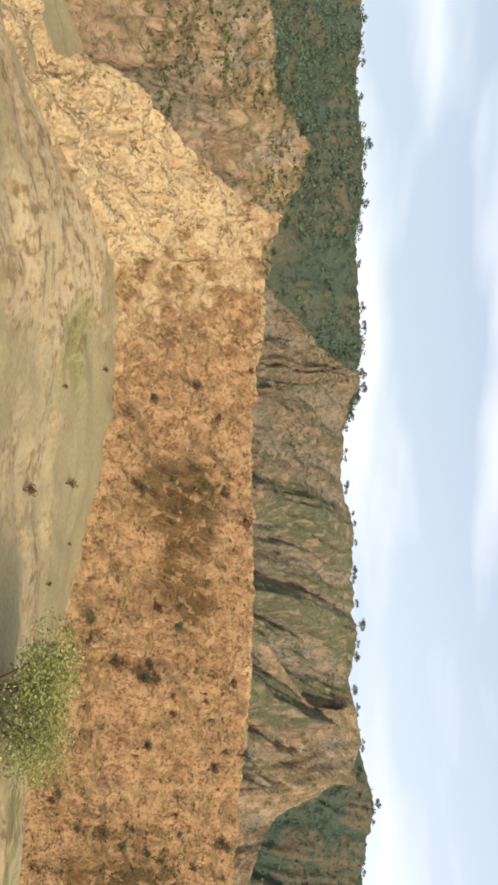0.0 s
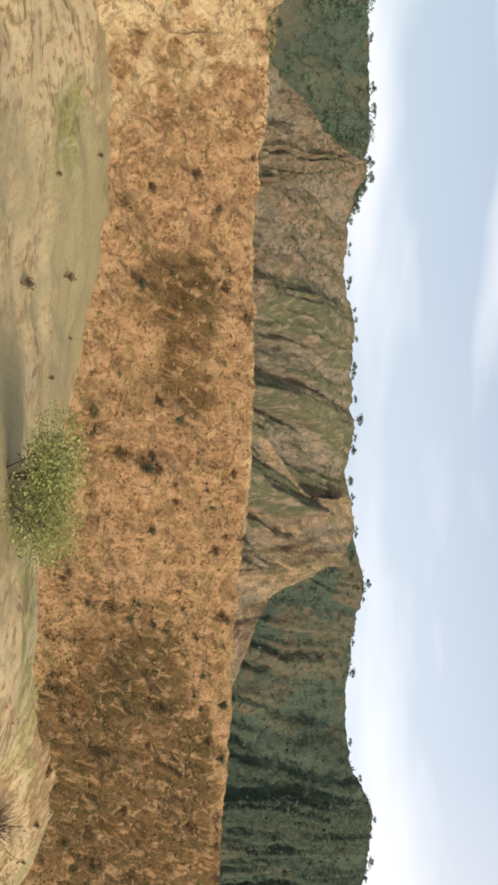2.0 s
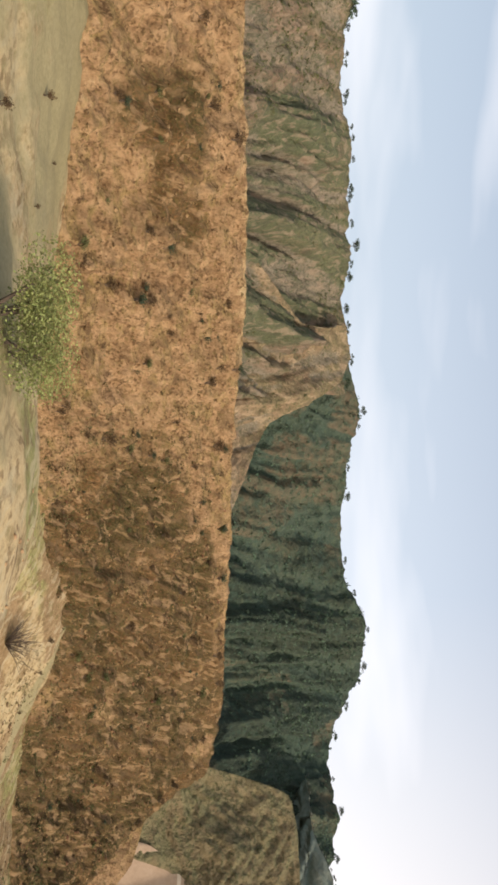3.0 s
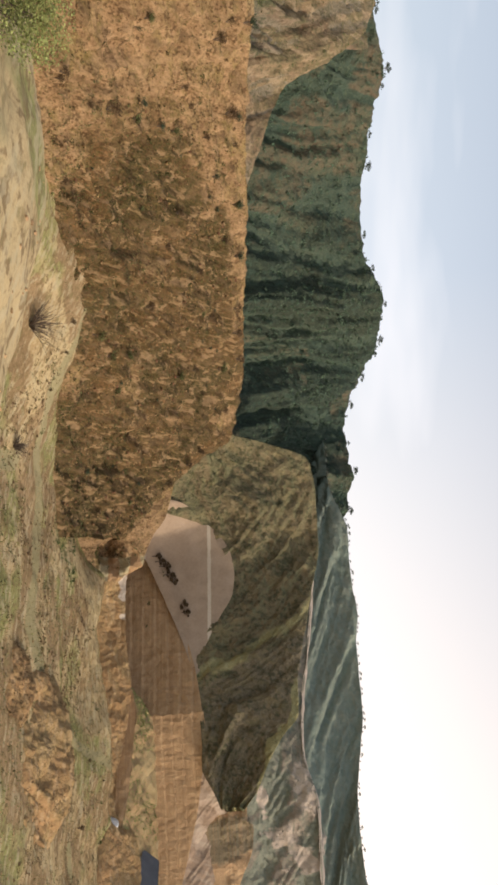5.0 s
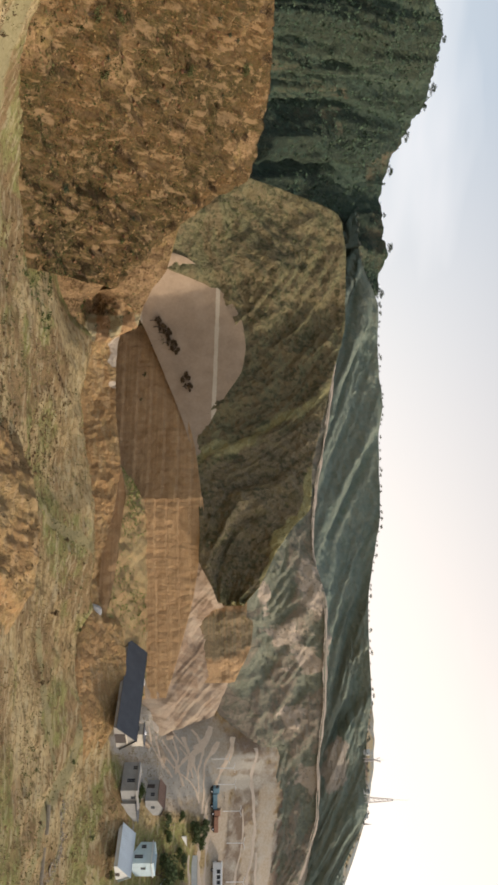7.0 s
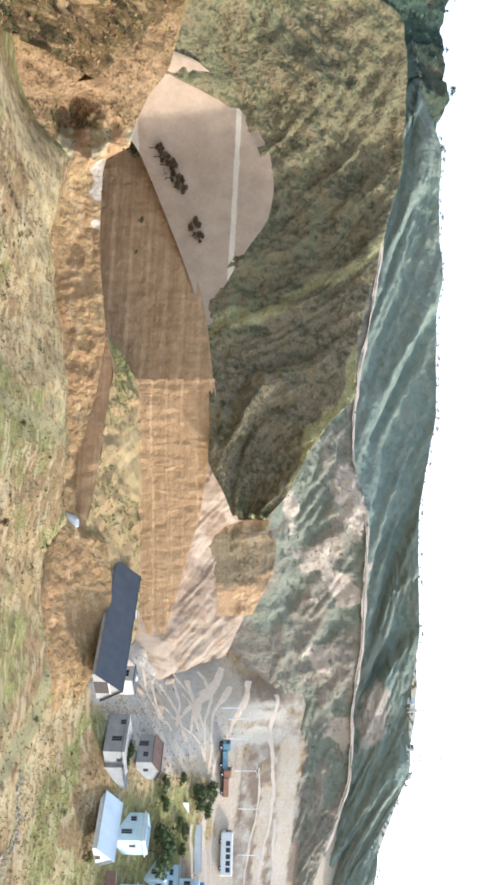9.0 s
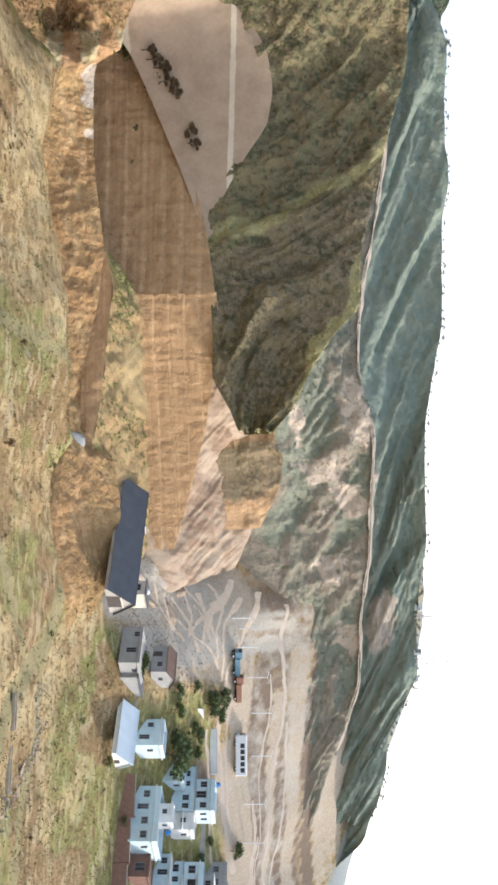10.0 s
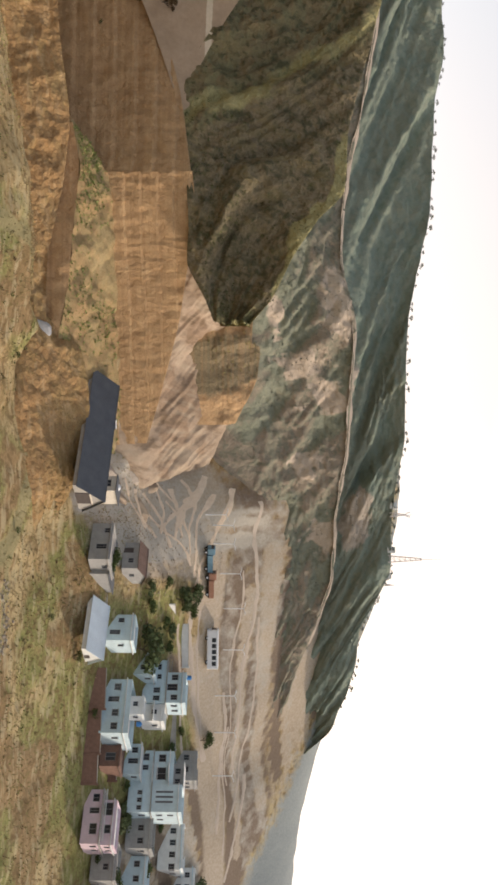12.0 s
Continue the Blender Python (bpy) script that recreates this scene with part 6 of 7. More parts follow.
# dark panel set on the gable in place of the doorway's unlit inside
box("doorway_shade", (26.01, 2.3, 0.0), (26.1, 5.6, 2.5), M_DARKFRAME, barn, "dark panel for the unlit open doorway in the gable")
box("lintel", (26.01, 2.0, 2.504), (26.14, 5.9, 2.75), M_CREAM, barn)
house_small(235.8, 64.0, -26.1, 3.4, 4.4, 3.0, M_CREAM, "small cream wing behind the long building", [(0.8, 1.2, 1.6, 0.8)], parapet=0, trim=M_GREYROOF)
tank(237.3, 62.3, -25.0, M_TARP, "white water tank beside the cream wing", 0.8, 2.2)
house_small(254.8, 20.5, -25.6, 6.5, 6, 2.6, M_BRICK, "low brown brick outhouse", row(0.8, 0, 2, 3.0, 1.6, 2.0), parapet=0.2, trim=M_BROWNROOF)
house_small(264.8, 6.6, -21.5, 8, 6.5, 3.6, M_GREYWALL, "grey cement house beyond the blue one", row(0.9, 1.2, 3, 2.5, 1.2, 1.2), [(1.5, 1.2, 1.1, 1.2)])
house_small(273.6, 2.4, -16.2, 9, 7, 3.6, M_WHITE, "white flat-roofed house near the road", row(0.9, 1.2, 4, 2.4, 1.2, 1.3), row(1.2, 1.2, 2, 3.0, 1.1, 1.2), trim=M_BLUEWALL)
house_small(239.8, 50.6, -27.4, 3.8, 7, 3.2, M_GREYWALL, "narrow grey block with a dark roof beside the shed", [(1.2, 1.2, 1.1, 1.1)], parapet=0, trim=M_GREYROOF)
house_small(273.5, 16.0, -14.0, 6.5, 6.0, 3.6, M_GREYWALL, "grey house behind the three-storey blue one", row(0.9, 1.2, 2, 2.6, 1.2, 1.2), row(1.2, 1.2, 2, 2.6, 1.1, 1.2), trim=M_GREYWALL)
house_small(255.4, -6.0, -28.8, 6, 6, 2.8, M_CREAM, "small cream cottage at the field's edge", [(0.8, 1.1, 1.1, 1.1), (3.4, 0, 1.0, 2.0)], trim=M_CREAM)
house_small(257.4, 1.9, -26.6, 7, 6, 3.2, M_GREYWALL, "plain grey house behind the pink one", row(0.9, 1.2, 2, 3.0, 1.2, 1.1), trim=M_CONCRETE)
house_small(262.2, -7.7, -24.9, 8, 6, 3.6, M_CREAM, "cream house with a flat roof among the trees", row(0.9, 1.2, 3, 2.5, 1.2, 1.2), row(1.5, 1.2, 2, 2.4, 1.0, 1.2), trim=M_WHITE)
house_small(265.8, -2.0, -22.2, 7, 6, 3.4, M_BLUEWALL, "pale blue low house with a white roof edge", row(0.9, 1.2, 2, 2.8, 1.2, 1.2), [(1.5, 1.2, 1.0, 1.2)], trim=M_WHITE)
house_small(277.2, -6.3, -14.8, 8, 6.5, 4.4, M_WHITE, "white two-storey house beyond the lane", row(0.9, 0.9, 3, 2.4, 1.1, 1.1) + row(0.9, 2.8, 3, 2.4, 1.1, 1.1), row(1.2, 1.2, 2, 2.6, 1.0, 1.1), trim=M_BLUEWALL)
house_small(266.7, -12.1, -22.3, 6, 6, 5.0, M_GREYWALL, "grey unplastered house with open upper floor", row(0.8, 0.8, 2, 2.6, 1.3, 1.3) + row(0.8, 3.0, 2, 2.6, 1.6, 1.5), row(1.2, 3.0, 2, 2.4, 1.3, 1.4), trim=M_CONCRETE)
house_small(272.3, -8.7, -18.2, 8, 7, 4.6, M_GREYWALL, "unfinished grey house of bare cement", row(0.9, 1.2, 3, 2.5, 1.3, 1.3), row(1.5, 1.2, 2, 2.6, 1.0, 1.2))
tank(266.4, 30.2, -12.3, M_BLUETANK, "blue plastic water tank on the house roof", 0.5, 1.0)
tank(255.7, 22.1, -20.6, M_BLUETANK, "blue plastic water tank on the long roof", 0.5, 1.0)


def yard_wall(points, h, mat, label):
    for (ax, ay), (bx, by) in zip(points[:-1], points[1:]):
        d = math.hypot(bx - ax, by - ay)
        z = min(float(ground_z([(ax, ay)], False)[0]), float(ground_z([(bx, by)], False)[0]))
        ob = thing("yard_wall", pose(ax, ay, z - 0.6, 0, 0, math.degrees(math.atan2(by - ay, bx - ax))), label, "wall", "yard walls")
        box("wall_run", (0, -0.12, 0), (d - 0.25, 0.12, h + 0.6), mat, ob)
        box("coping", (-0.02, -0.17, h + 0.604), (d - 0.23, 0.17, h + 0.70), M_CONCRETE, ob)
        box("post", (d - 0.24, -0.2, 0), (d + 0.1, 0.2, h + 0.85), mat, ob)


yard_wall([(248.7, 32), (249, 24.9), (249.6, 17.4), (250.1, 12.4)], 2.8, M_BRICK, "brown brick yard wall at the field's edge")
yard_wall([(257.1, 24.3), (256.8, 18.3), (257, 12.1)], 1.5, M_BRICK, "brown brick wall between the yards")
yard_wall([(260.8, 44.1), (266.4, 40.6), (269.2, 32.2)], 1.0, M_WHITE, "low white wall round the garden")
yard_wall([(269.6, 24.3), (270.6, 16.3), (271.5, 9)], 1.0, M_CONCRETE, "low concrete wall along the lane")
yard_wall([(244.4, 45.3), (244.8, 39)], 1.4, M_CREAM, "cream yard wall behind the shed")


def wheel(ob, x, y, z, r, w):
    bm = bmesh.new()
    rod(bm, (x - w / 2, y, z), (x + w / 2, y, z), r, sides=16)
    ty = part("wheel", bm, M_TYRE, ob)
    bm = bmesh.new()
    rod(bm, (x - w / 2 - 0.02, y, z), (x + w / 2 + 0.02, y, z), r * 0.5, sides=10)
    part("rim", bm, M_STEEL, ty)


def bus(x, y, z, turn):
    """A coach whose length runs along its y."""
    ob = thing("bus", pose(x, y, z, 0, 0, turn) @ NEAT, "white coach with dark windows parked on the sand road", "bus")
    bm = bmesh.new()
    bar(bm, (-1.2, -4.5, 0.45), (1.2, 4.5, 3.05), 0.16)
    part("body", bm, M_BUS, ob)
    for s in (-1, 1):
        for k in range(5):
            bm = bmesh.new()
            bar(bm, (s * 1.205 - 0.02, -3.7 + k * 1.35, 1.6), (s * 1.205 + 0.02, -2.7 + k * 1.35, 2.55))
            part("window", bm, M_GLASS, ob)
        for yy in (-2.9, 2.6):
            wheel(ob, s * 1.0, yy, 0.5, 0.5, 0.35)
    for yy in (-4.51, 4.51):
        bm = bmesh.new()
        bar(bm, (-1.0, yy - 0.02, 1.5), (1.0, yy + 0.02, 2.7))
        part("windscreen", bm, M_GLASS, ob)
    box("bumper", (-1.15, 4.5, 0.42), (1.15, 4.66, 0.75), M_FRAME, ob)
    return ob


def truck(x, y, z, turn, mat, load, label):
    ob = thing("truck", pose(x, y, z, 0, 0, turn) @ NEAT, label, "truck", "parked trucks")
    box("chassis", (-0.9, -2.9, 0.55), (0.9, 2.9, 0.8), M_TYRE, ob)
    bm = bmesh.new()
    bar(bm, (-1.05, 1.4, 0.8), (1.05, 3.0, 2.5), 0.12)
    cab = part("cab", bm, mat, ob)
    bm = bmesh.new()
    bar(bm, (-0.9, 2.99, 1.6), (0.9, 3.02, 2.3))
    part("windscreen", bm, M_GLASS, cab)
    bm = bmesh.new()
    for lo, hi in (((-1.15, -2.9, 0.82), (1.15, 1.3, 0.95)), ((-1.15, -2.9, 0.95), (-1.05, 1.3, 1.9)), ((1.05, -2.9, 0.95), (1.15, 1.3, 1.9)), ((-1.04, -2.9, 0.95), (1.04, -2.8, 1.9)), ((-1.04, 1.2, 0.95), (1.04, 1.3, 2.1))):
        bar(bm, lo, hi)
    part("cargo_bed", bm, load, ob)
    for s in (-1, 1):
        for yy in (-2.0, 2.1):
            wheel(ob, s * 0.9, yy, 0.48, 0.48, 0.3)
    return ob


def gz1(x, y):
    return float(ground_z([(x, y)])[0])


bus(272.8, 36.0, gz1(272.8, 36.0) + 0.02, 16)
truck(264.6, 53.4, gz1(264.6, 53.4) + 0.02, 35, M_TRUCKBLUE, M_TRUCKBLUE, "blue tipper truck parked on the sand road")
truck(266.9, 48.5, gz1(266.9, 48.5) + 0.02, 30, M_TRUCKRED, M_TRUCKRED, "orange tipper truck parked on the sand road")


def car(x, y, z, turn, mat, label):
    ob = thing("car", pose(x, y, z, 0, 0, turn), label, "car")
    bm = bmesh.new()
    bar(bm, (-0.85, -2.1, 0.35), (0.85, 2.1, 0.9), 0.14)
    part("body", bm, mat, ob)
    bm = bmesh.new()
    r = bmesh.ops.create_cube(bm, size=1, matrix=Matrix.Translation((0, -0.2, 1.16)) @ Matrix.Diagonal((1.5, 2.3, 0.52, 1)))
    for v in r["verts"]:
        if v.co.z > 1.2:
            v.co.x *= 0.82
            v.co.y = -0.2 + (v.co.y + 0.2) * 0.68
    part("cabin", bm, M_GLASS, ob)
    box("roof_panel", (-0.6, -0.95, 1.424), (0.6, 0.55, 1.47), mat, ob)
    for s in (-1, 1):
        for yy in (-1.3, 1.3):
            wheel(ob, s * 0.78, yy, 0.32, 0.32, 0.2)
    return ob


car(233.1, 72.7, -25.1, 20, M_BUS, "white car parked behind the long farm building")


def lamp(x, y, z, turn):
    ob = thing("street_lamp", pose(x, y, z, 0, 0, turn) @ NEAT, "pale steel street lamp with two arms", "street lamp", "street lamps")
    bm = bmesh.new()
    rod(bm, (0, 0, -0.3), (0, 0, 4.6), 0.12, 0.09, 8)
    part("pole", bm, M_BUS, ob)
    for s in (-1, 1):
        bm = bmesh.new()
        rod(bm, (0, 0, 4.5), (0, s * 1.0, 4.85), 0.08, 0.06, 6)
        arm = part("arm", bm, M_BUS, ob)
        bm = bmesh.new()
        bar(bm, (-0.18, s * 1.0 - 0.35, 4.76), (0.18, s * 1.0 + 0.35, 4.92), 0.03)
        part("lamp_head", bm, M_TARP, arm)
    return ob


for x, y in ((262.9, 62.1), (264.3, 60.2), (265.6, 56.6), (268.8, 50.9), (272.7, 44.1), (276.3, 35.8), (277.5, 26.5), (279.3, 19.1), (281.3, 10.4)):
    lamp(x, y, gz1(x, y), 12)


def mast(x, y, z, h, w, label, dishes=0):
    """A lattice mast: four legs drawn together, rings and crossed braces, and a spike."""
    ob = thing("radio_mast", pose(x, y, z) @ Matrix.Diagonal((0.84, 0.84, 0.84, 1)), label, "mast", "ridge masts")
    body, n = h * 0.62, 6
    ring = lambda k: (w * (1 - 0.72 * k / n), body * k / n)
    for sx, sy in ((-1, -1), (1, -1), (1, 1), (-1, 1)):
        bm = bmesh.new()
        r0, z0 = ring(0)
        r1, z1 = ring(n)
        rod(bm, (sx * r0, sy * r0, z0 - 0.5), (sx * r1, sy * r1, z1), 0.09, 0.06, 5)
        part("leg", bm, M_MAST, ob)
    for k in range(n + 1):
        bm = bmesh.new()
        r, zz = ring(k)
        c = [(-r, -r, zz), (r, -r, zz), (r, r, zz), (-r, r, zz)]
        for i in range(4):
            rod(bm, c[i], c[(i + 1) % 4], 0.06, sides=4)
            if k < n:
                q, z2 = ring(k + 1)
                d = [(-q, -q, z2), (q, -q, z2), (q, q, z2), (-q, q, z2)]
                rod(bm, c[i], d[(i + 1) % 4], 0.04, sides=4)
        part("brace", bm, M_MAST, ob)
    bm = bmesh.new()
    rod(bm, (0, 0, body - 0.3), (0, 0, h), 0.09, 0.03, 6)
    part("spike", bm, M_STEEL, ob)
    for k in range(dishes):
        bm = bmesh.new()
        a = 2.1 * k
        rod(bm, (0.5 * math.cos(a), 0.5 * math.sin(a), body - 0.2), (0.75 * math.cos(a), 0.75 * math.sin(a), body + 1.0), 0.14, sides=6)
        part("antenna", bm, M_TARP, ob)
    box("hut", (-0.9, 1.6, -0.5), (0.9, 3.2, 1.6), M_WHITE, ob)
    return ob


mast(286.2, 56.4, 31.6, 14.0, 0.9, "pale lattice radio mast with a spike on the ridge")
mast(281.9, 65.8, 31.7, 6.4, 0.5, "short lattice mast with antennas on the ridge", 3)
mast(289.0, 50.8, 31.0, 2.6, 0.3, "small mast at the ridge's end", 1)


# ---- trees and shrubs ----
def tree(h, spread, seed, leaf, name="tree", label="small broad tree on the ridge", count=70, group=""):
    """A tapered trunk, forked limbs and an uneven crown of leaf sprays, standing at the origin."""
    r = np.random.default_rng(seed)
    ob = thing(name, Matrix.Identity(4), label, "tree", group)
    bm = bmesh.new()
    lean = r.normal(size=2) * 0.06 * h
    top = Vector((lean[0], lean[1], h * 0.42))
    rod(bm, (0, 0, -0.4), top, 0.045 * h, 0.025 * h, 7)
    part("trunk", bm, M_BARK, ob)
    tips = []
    for k in range(6):
        a = k * 1.05 + r.random() * 0.6
        end = Vector((math.cos(a) * spread * (0.3 + 0.35 * r.random()), math.sin(a) * spread * (0.3 + 0.35 * r.random()), h * (0.40 + 0.45 * r.random())))
        bm = bmesh.new()
        rod(bm, top * (0.65 + 0.3 * r.random()), end, 0.016 * h, 0.007 * h, 5)
        part("limb", bm, M_BARK, ob)
        tips.append(end)
    tips.append(Vector((lean[0], lean[1], h * 0.9)))
    places = np.array([t[:] for t in tips])
    v, f = leaf_cloud(places, np.full(len(places), spread * 0.36) * (0.7 + 0.6 * r.random(len(places))), r, count, 0.7, 0.26)
    raw("crown", v, f, leaf, ob)
    return ob


def shrub(size, seed, leaf, label, name="shrub", count=60, group="bank shrubs", blade=0.22):
    r = np.random.default_rng(seed)
    ob = thing(name, Matrix.Identity(4), label, "shrub", group)
    tips = []
    for k in range(7):
        bm = bmesh.new()
        a = k * 0.9 + r.random()
        end = Vector((math.cos(a) * size * 0.5 * r.random(), math.sin(a) * size * 0.5 * r.random(), size * (0.35 + 0.4 * r.random())))
        rod(bm, (0, 0, -0.2), end, 0.03 * size, 0.012 * size, 5)
        part("stem", bm, M_BARK, ob)
        tips.append(end[:])
    v, f = leaf_cloud(np.array(tips), np.full(7, size * 0.34) * (0.7 + 0.6 * r.random(7)), r, count, 0.8, blade)
    raw("foliage", v, f, leaf, ob)
    return ob


def along(points, s):
    return rail(points, 400)[int(s * 399)]


TREES = [tree(2.0, 2.1, 101 + k, M_LEAF_DARK, group="ridge trees", label="small dark tree standing on the ridge line") for k in range(4)]
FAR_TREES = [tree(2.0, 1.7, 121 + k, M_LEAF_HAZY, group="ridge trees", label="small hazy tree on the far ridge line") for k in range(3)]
r_tree = random.Random(5)


def plant(models, k, place, scale, turn):
    """The first use of a model moves it into place; later ones are copies."""
    m = Matrix.Translation(place) @ Matrix.Rotation(turn, 4, "Z")
    ob = models[k]
    if not ob.get("set"):
        ob["set"] = 1
        ob.matrix_world = m @ Matrix.Diagonal((scale, scale, scale, 1))
        return ob
    q = copy_thing(ob, m)
    q.scale = (scale, scale, scale)
    return q


for sheet, a, n, lo, hi in ((brown_front, 0.26, 24, 0.6, 1.3), (wood_front, 0.0, 16, 0.6, 1.2), (forest_front, 0.0, 14, 0.8, 1.5), (gully_front, 0.2, 6, 0.5, 0.9)):
    for k in range(n):
        p = sheet[int((a + (1 - a) * (k + 0.1 + 0.8 * r_tree.random()) / n) * (len(sheet) - 1)), -1]
        plant(TREES, r_tree.randrange(4), (p[0], p[1], p[2] - 0.25), lo + (hi - lo) * r_tree.random() ** 1.5, r_tree.random() * 6.3)
for k in range(110):
    p = far_front[int((0.1 + 0.74 * (k + r_tree.random()) / 110) * (len(far_front) - 1)), -1]
    plant(FAR_TREES, r_tree.randrange(3), (p[0], p[1], p[2] - 0.25), 0.26 + 0.36 * r_tree.random() ** 2, r_tree.random() * 6.3)

GARDEN = [tree(4.6, 5.2, 141, M_GARDENLEAF, label="broad dark green tree in the village garden", count=150, group="village trees"), tree(3.4, 3.2, 142, M_LEAF, label="dull green tree beside the village houses", count=120, group="village trees")]
for k, x, y, s in ((0, 257.1, 35.8, 1.02), (0, 262.0, 45.3, 0.62), (0, 264.3, 46.2, 0.58), (1, 264.7, 43.3, 0.71), (1, 276.4, 17.7, 0.71), (1, 241.9, 50.4, 0.67), (1, 241.2, 48.7, 0.58), (1, 254.2, 43.4, 0.62), (1, 256.5, 47.8, 0.53), (1, 254.7, 7.6, 0.71), (0, 260.6, 5.2, 0.62),
                   (1, 260.3, -5.2, 0.80), (1, 267.2, -4.2, 0.71), (0, 280.5, -11.5, 0.62), (1, 259.1, -13.8, 0.71), (1, 260.7, 10.9, 0.42), (0, 269.7, 16.5, 0.36), (1, 263.8, 36.0, 0.5), (1, 268.6, -1.4, 0.45), (0, 263.0, 39.0, 0.4), (1, 260.5, 40.5, 0.5), (1, 271.0, 20.0, 0.4), (0, 253.0, 46.5, 0.4), (1, 270.0, 2.5, 0.45), (1, 256.4, -0.8, 0.45)):
    plant(GARDEN, k, (x, y, gz1(x, y) - 0.1), s, r_tree.random() * 6.3)

SHRUBS = [shrub(1.7, 201 + k, (M_LEAF_DARK, M_DRYLEAF, M_DRYLEAF, M_OLIVE)[k], ("dark green shrub rooted in the earth bank", "dry brown shrub rooted in the earth bank", "dry brown shrub rooted in the earth bank", "olive shrub rooted in the earth bank")[k]) for k in range(4)]


def on_sheet(front, u, v):
    nu, nv = front.shape[:2]
    return front[int(u * (nu - 1)), int(v * (nv - 1))]


for k in range(110):
    u, v = 0.30 + 0.66 * r_tree.random(), 0.06 + 0.88 * r_tree.random() ** 0.8
    p = on_sheet(bank_front, u, v)
    plant(SHRUBS, r_tree.randrange(4), (p[0], p[1], p[2] - 0.15), 0.5 + 0.9 * r_tree.random() ** 1.5, r_tree.random() * 6.3)
# shrubs on the brow of the bank
for u in (0.505, 0.56, 0.615, 0.66, 0.70, 0.76, 0.83):
    p = on_sheet(bank_front, u, 0.93)
    plant(SHRUBS, 0 if u < 0.7 else 2, (p[0], p[1], p[2] - 0.1), 1.0 + 0.4 * r_tree.random(), r_tree.random() * 6.3)
FIELD_SHRUBS = [shrub(1.0, 221, M_DRYLEAF, "small dark shrub alone in the pale field", group="field shrubs"), shrub(1.1, 222, M_LEAF, "small green shrub in the rough grass", group="field shrubs")]
for k, x, y, s in ((0, 4.5, 76, 1.2), (0, 4.6, 91, 1.1), (0, -8, 100, 0.7), (0, -5, 84, 0.6), (0, 14, 84, 0.6), (0, 12, 100, 0.5), (0, 93, 122, 1.1), (0, 98, 120, 0.9), (0, 103, 116, 0.8), (1, 241, 33.7, 1.5), (1, 249, 24.4, 1.6), (1, 232, 40, 1.0), (1, 220.3, 83.3, 1.2), (1, 222, 105, 1.0), (0, 190.2, 72.4, 1.4), (0, 190.2, 59.5, 1.1), (1, 219, 98.5, 1.2)):
    plant(FIELD_SHRUBS, k, (x, y, gz1(x, y) - 0.05), s, r_tree.random() * 6.3)
for k in range(40):
    x, y = 90 + 130 * r_tree.random(), 5 + 90 * r_tree.random()
    plant(FIELD_SHRUBS, r_tree.randrange(2), (x, y, gz1(x, y) - 0.05), 0.4 + 0.7 * r_tree.random() ** 2, r_tree.random() * 6.3)

# the leafy bush and the bare bush at the field's edge
green_bush = shrub(6.6, 231, M_BUSHLEAF, "large fresh green leafy bush in the dry field", "leafy_bush", count=2200, group="", blade=0.045)
green_bush.matrix_world = pose(17.4, 58.4, gz1(17.4, 58.4) - 2.2) @ Matrix.Diagonal((1.35, 1.35, 1.05, 1))


def bare_bush(x, y, size, seed, label):
    r = np.random.default_rng(seed)
    ob = thing("bare_bush", pose(x, y, gz1(x, y) - 0.1), label, "bush")
    for k in range(40):
        bm = bmesh.new()
        a, e = r.random() * 6.28, 0.5 + 0.9 * r.random()
        d = Vector((math.cos(a) * math.cos(e), math.sin(a) * math.cos(e), math.sin(e))) * size * (0.6 + 0.5 * r.random())
        rod(bm, (0, 0, 0), d * 0.55, 0.07, 0.045, 5)
        for q in range(3):
            s = d * (0.45 + 0.1 * q)
            rod(bm, s, s + d * 0.42 + Vector(r.normal(size=3)) * 0.16 * size, 0.04, 0.015, 4)
        part("twig", bm, M_BARK, ob)
    return ob


bare_bush(84.1, 110.1, 5.2, 241, "bare brown thorn bush in the dry field")
bare_bush(103.3, 102.6, 2.6, 242, "small bare brown bush beside the track")

BOWL_TREES = [tree(5.0, 2.6, 251, M_DRYLEAF, "small_tree", "small dusty brown tree on the graded slope", 240, "slope trees")]
# trees at the foot of the graded slope and bushes on the cut
for k, (x, y, z, s) in enumerate(((203.9, 152.2, -23.0, 0.34), (204.8, 151.1, -22.0, 0.38), (205.8, 148.9, -21.2, 0.42), (206.5, 147.2, -20.2, 0.4), (209.2, 140.4, -17.5, 0.4), (210.0, 138.4, -16.5, 0.36), (202.9, 153.5, -23.8, 0.3))):
    plant(BOWL_TREES, 0, (x, y, z - 0.2), s * 1.7, k * 1.3)
for x, y, z, s in ((205.8, 156.4, -29.3, 1.6), (207.6, 149.4, -23.6, 2.6), (209.4, 141.6, -26.0, 0.6), (210.8, 135.0, -26.7, 0.6)):
    plant(SHRUBS, 3, (x, y, z), s, x)

# shelter of white tarpaulin on the lip of the trench
tarp = thing("tarpaulin_shelter", pose(215.5, 82.6, -32.8, 0, 0, 25), "white tarpaulin shelter on the edge of the trench", "shelter")
bm = bmesh.new()
sag = lambda i, j: (-1.1 + 2.2 * i / 8, -1.7 + 3.4 * j / 14, 2.0 * (1 - abs(i / 4 - 1) ** 2.6) * (1 - 0.9 * abs(j / 7 - 1) ** 3) - 0.9 + 0.05 * math.sin(i * 2.3 + j * 1.7))
grid = [[bm.verts.new(sag(i, j)) for j in range(15)] for i in range(9)]
for i in range(8):
    for j in range(14):
        bm.faces.new((grid[i][j], grid[i + 1][j], grid[i + 1][j + 1], grid[i][j + 1]))
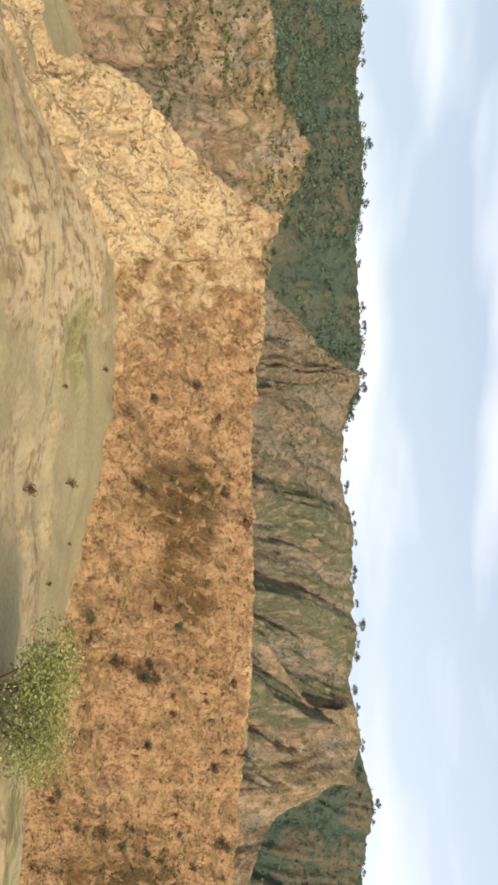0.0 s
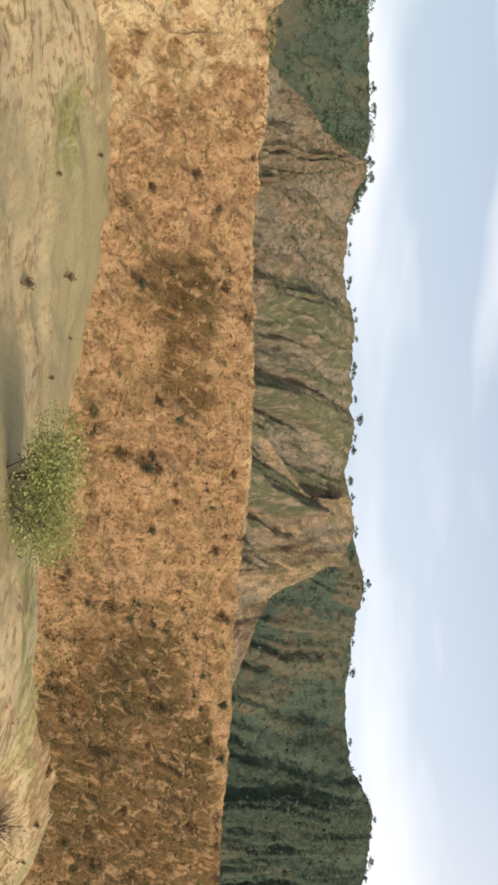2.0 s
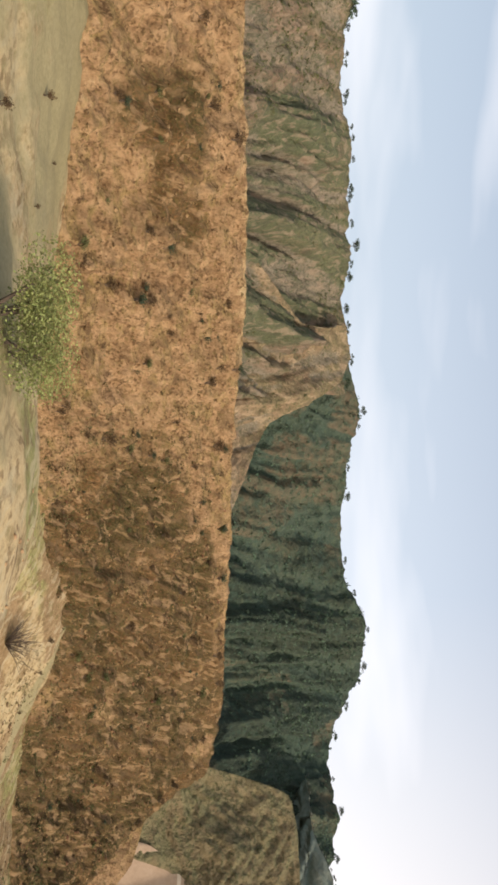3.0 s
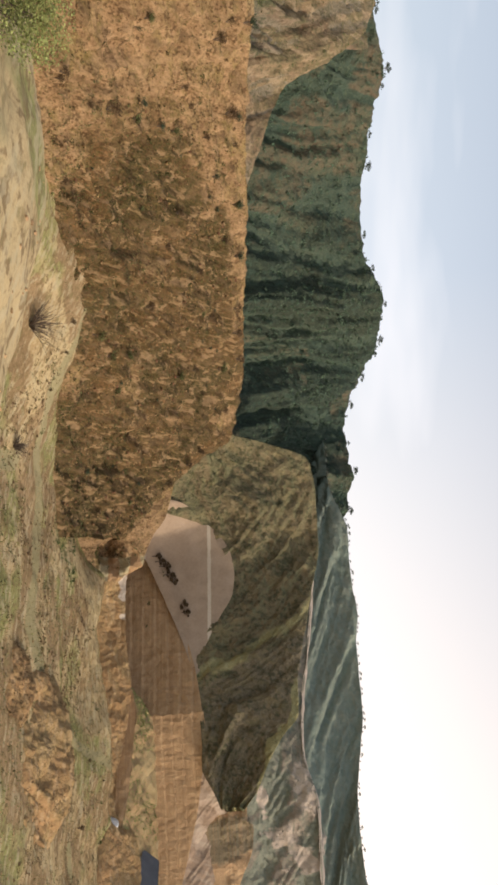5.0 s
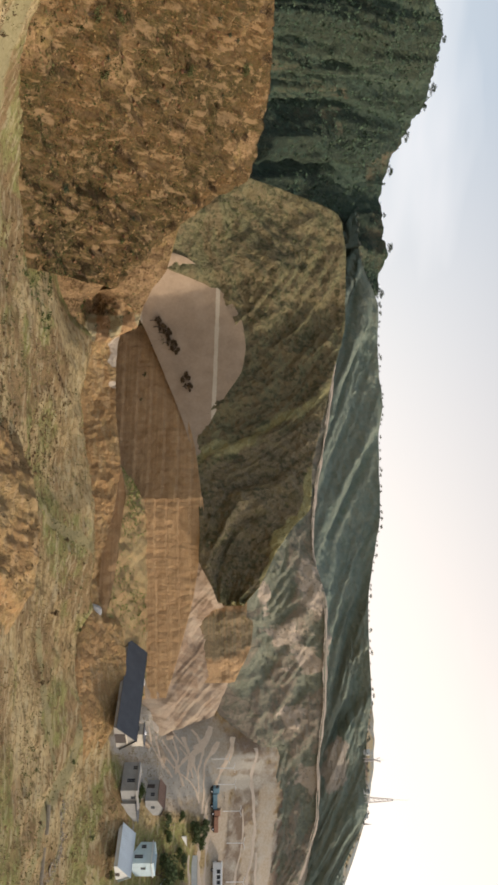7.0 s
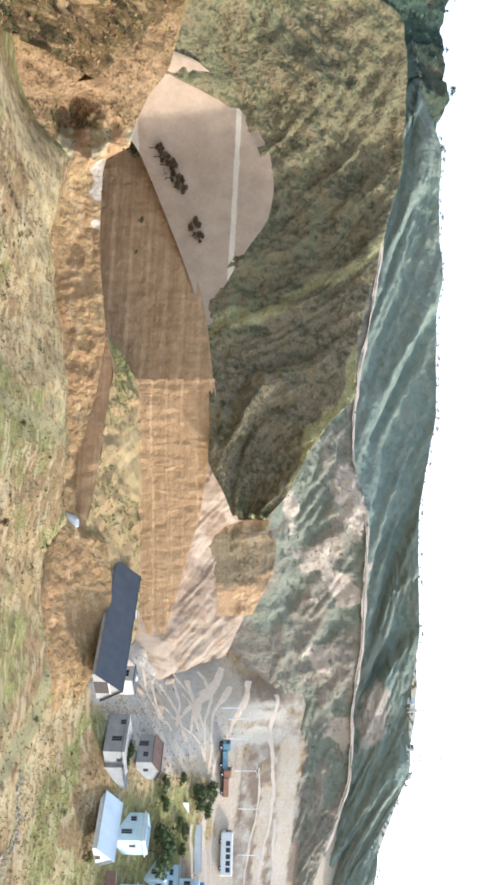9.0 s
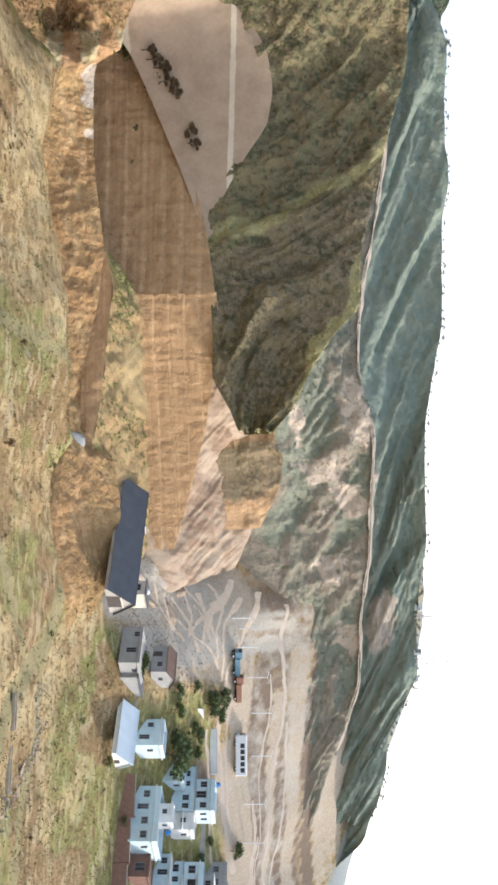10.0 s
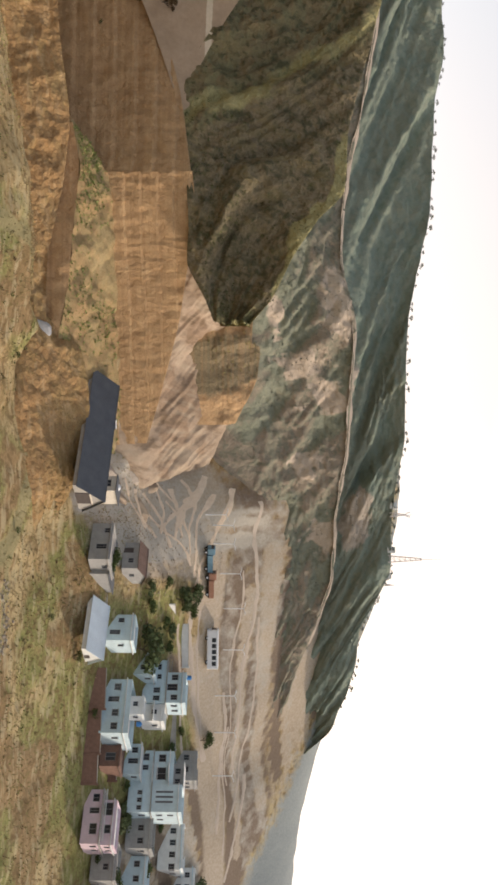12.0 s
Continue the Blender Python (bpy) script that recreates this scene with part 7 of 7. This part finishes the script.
bmesh.ops.solidify(bm, geom=bm.faces[:], thickness=0.03)
part("sheet", bm, M_TARP, tarp)
for x, y in ((-0.4, -1.2), (0.4, -1.2), (-0.4, 1.2), (0.4, 1.2)):
    bm = bmesh.new()
    rod(bm, (x, y, -0.4), (x, y * 0.6, 0.8), 0.04, sides=6)
    part("pole", bm, M_BARK, tarp)

# ruined field wall: two rows of rubble, a fallen slab and a length of ditch lining
ruin = [(216, 43), (217.6, 36.5), (213, 32), (208.5, 27.3), (203, 19), (205, 6)]
line = rail([(x, y, 0) for x, y in ruin], 60)[:, :2]
spread = np.repeat(line, 7, axis=0) + np.random.default_rng(71).normal(size=(420, 2)) * np.array([1.1, 1.3])
clods("wall_rubble", np.concatenate([spread, ground_z(spread)[:, None]], 1), 0.08, 0.32, M_STONE, "grey rubble of a ruined field wall", 72, "rubble", flat=0.8)
for x, y, turn, w in ((206.3, 39.5, 100, 5.0), (207.6, 32.0, 98, 6.0), (211.4, 13.3, 80, 4.0), (222.2, 64.8, 75, 4.0)):
    ob = thing("ditch_kerb", pose(x, y, gz1(x, y) - 0.15, 0, 0, turn), "weathered concrete kerb of a dry ditch", "kerb", "ditch kerbs")
    for s in (-0.45, 0.45):
        box("kerb_side", (-w / 2, s - 0.1, 0), (w / 2, s + 0.1, 0.5), M_STONE, ob)
    box("ditch_bed", (-w / 2, -0.35, 0.02), (w / 2, 0.35, 0.1), M_STONE, ob)
slab = thing("fallen_slab", pose(212.4, 32.1, gz1(212.4, 32.1) + 0.1, 6, 4, 40), "grey concrete slab lying in the grass", "slab")
box("slab_body", (-0.9, -0.6, -0.1), (0.9, 0.6, 0.1), M_STONE, slab)

# mound of orange earth with a hollow in the field
MOUND_LOW = [(135, 85, -37.2), (135.5, 76, -37.2), (137, 68.5, -37.2), (140, 61, -37.2), (146, 54.5, -37.2)]
MOUND_TOP = [(152, 87, -36.2), (153, 79, -33), (156.5, 72, -31.8), (160, 65, -32.6), (163, 58.5, -36.4)]
mound, mound_front = slope_sheet("orange_mound", [MOUND_LOW, MOUND_TOP], 110, 50, M_LIP, "mound of orange earth in the rough field", "mound", rough=0.6, grain=0.25, gully=0.7, pitch=0.5, back=8, drop=-38, fine=0.6, toe=3.0)
HEAP_LOW = [(123, 78, -37.2), (124, 72.5, -37.2), (125.5, 66.5, -37.2)]
HEAP_TOP = [(130.5, 79, -36), (131.5, 73, -34.2), (132.5, 67, -36)]
heap, heap_front = slope_sheet("earth_heap", [HEAP_LOW, HEAP_TOP], 70, 34, M_LIP, "low heap of orange earth beside the track", "mound", rough=0.5, grain=0.3, back=6, drop=-38, fine=0.45, toe=2.0)

clumps("mound_scrub", np.concatenate([pick(mound_front, 900, 155, patchy(0.12, -0.2, 0.5)), pick(heap_front, 300, 156)]), 0.15, 0.5, M_CLOD, "dry brown scrub over the orange mounds", 157, leaf=0.36, count=12)

# hollow with scrub below the end of the bank
hollow = pick(lip_front, 1500, 81, lambda p: zone(p, 185.8, 141.8, 3.8, 3.6) * 0.7)
clumps("hollow_scrub", np.concatenate([hollow, over_ground(420, 140, 162, 114, 134, 82)]), 0.15, 0.55, M_LEAF, "dense green scrub in the hollow", 83)
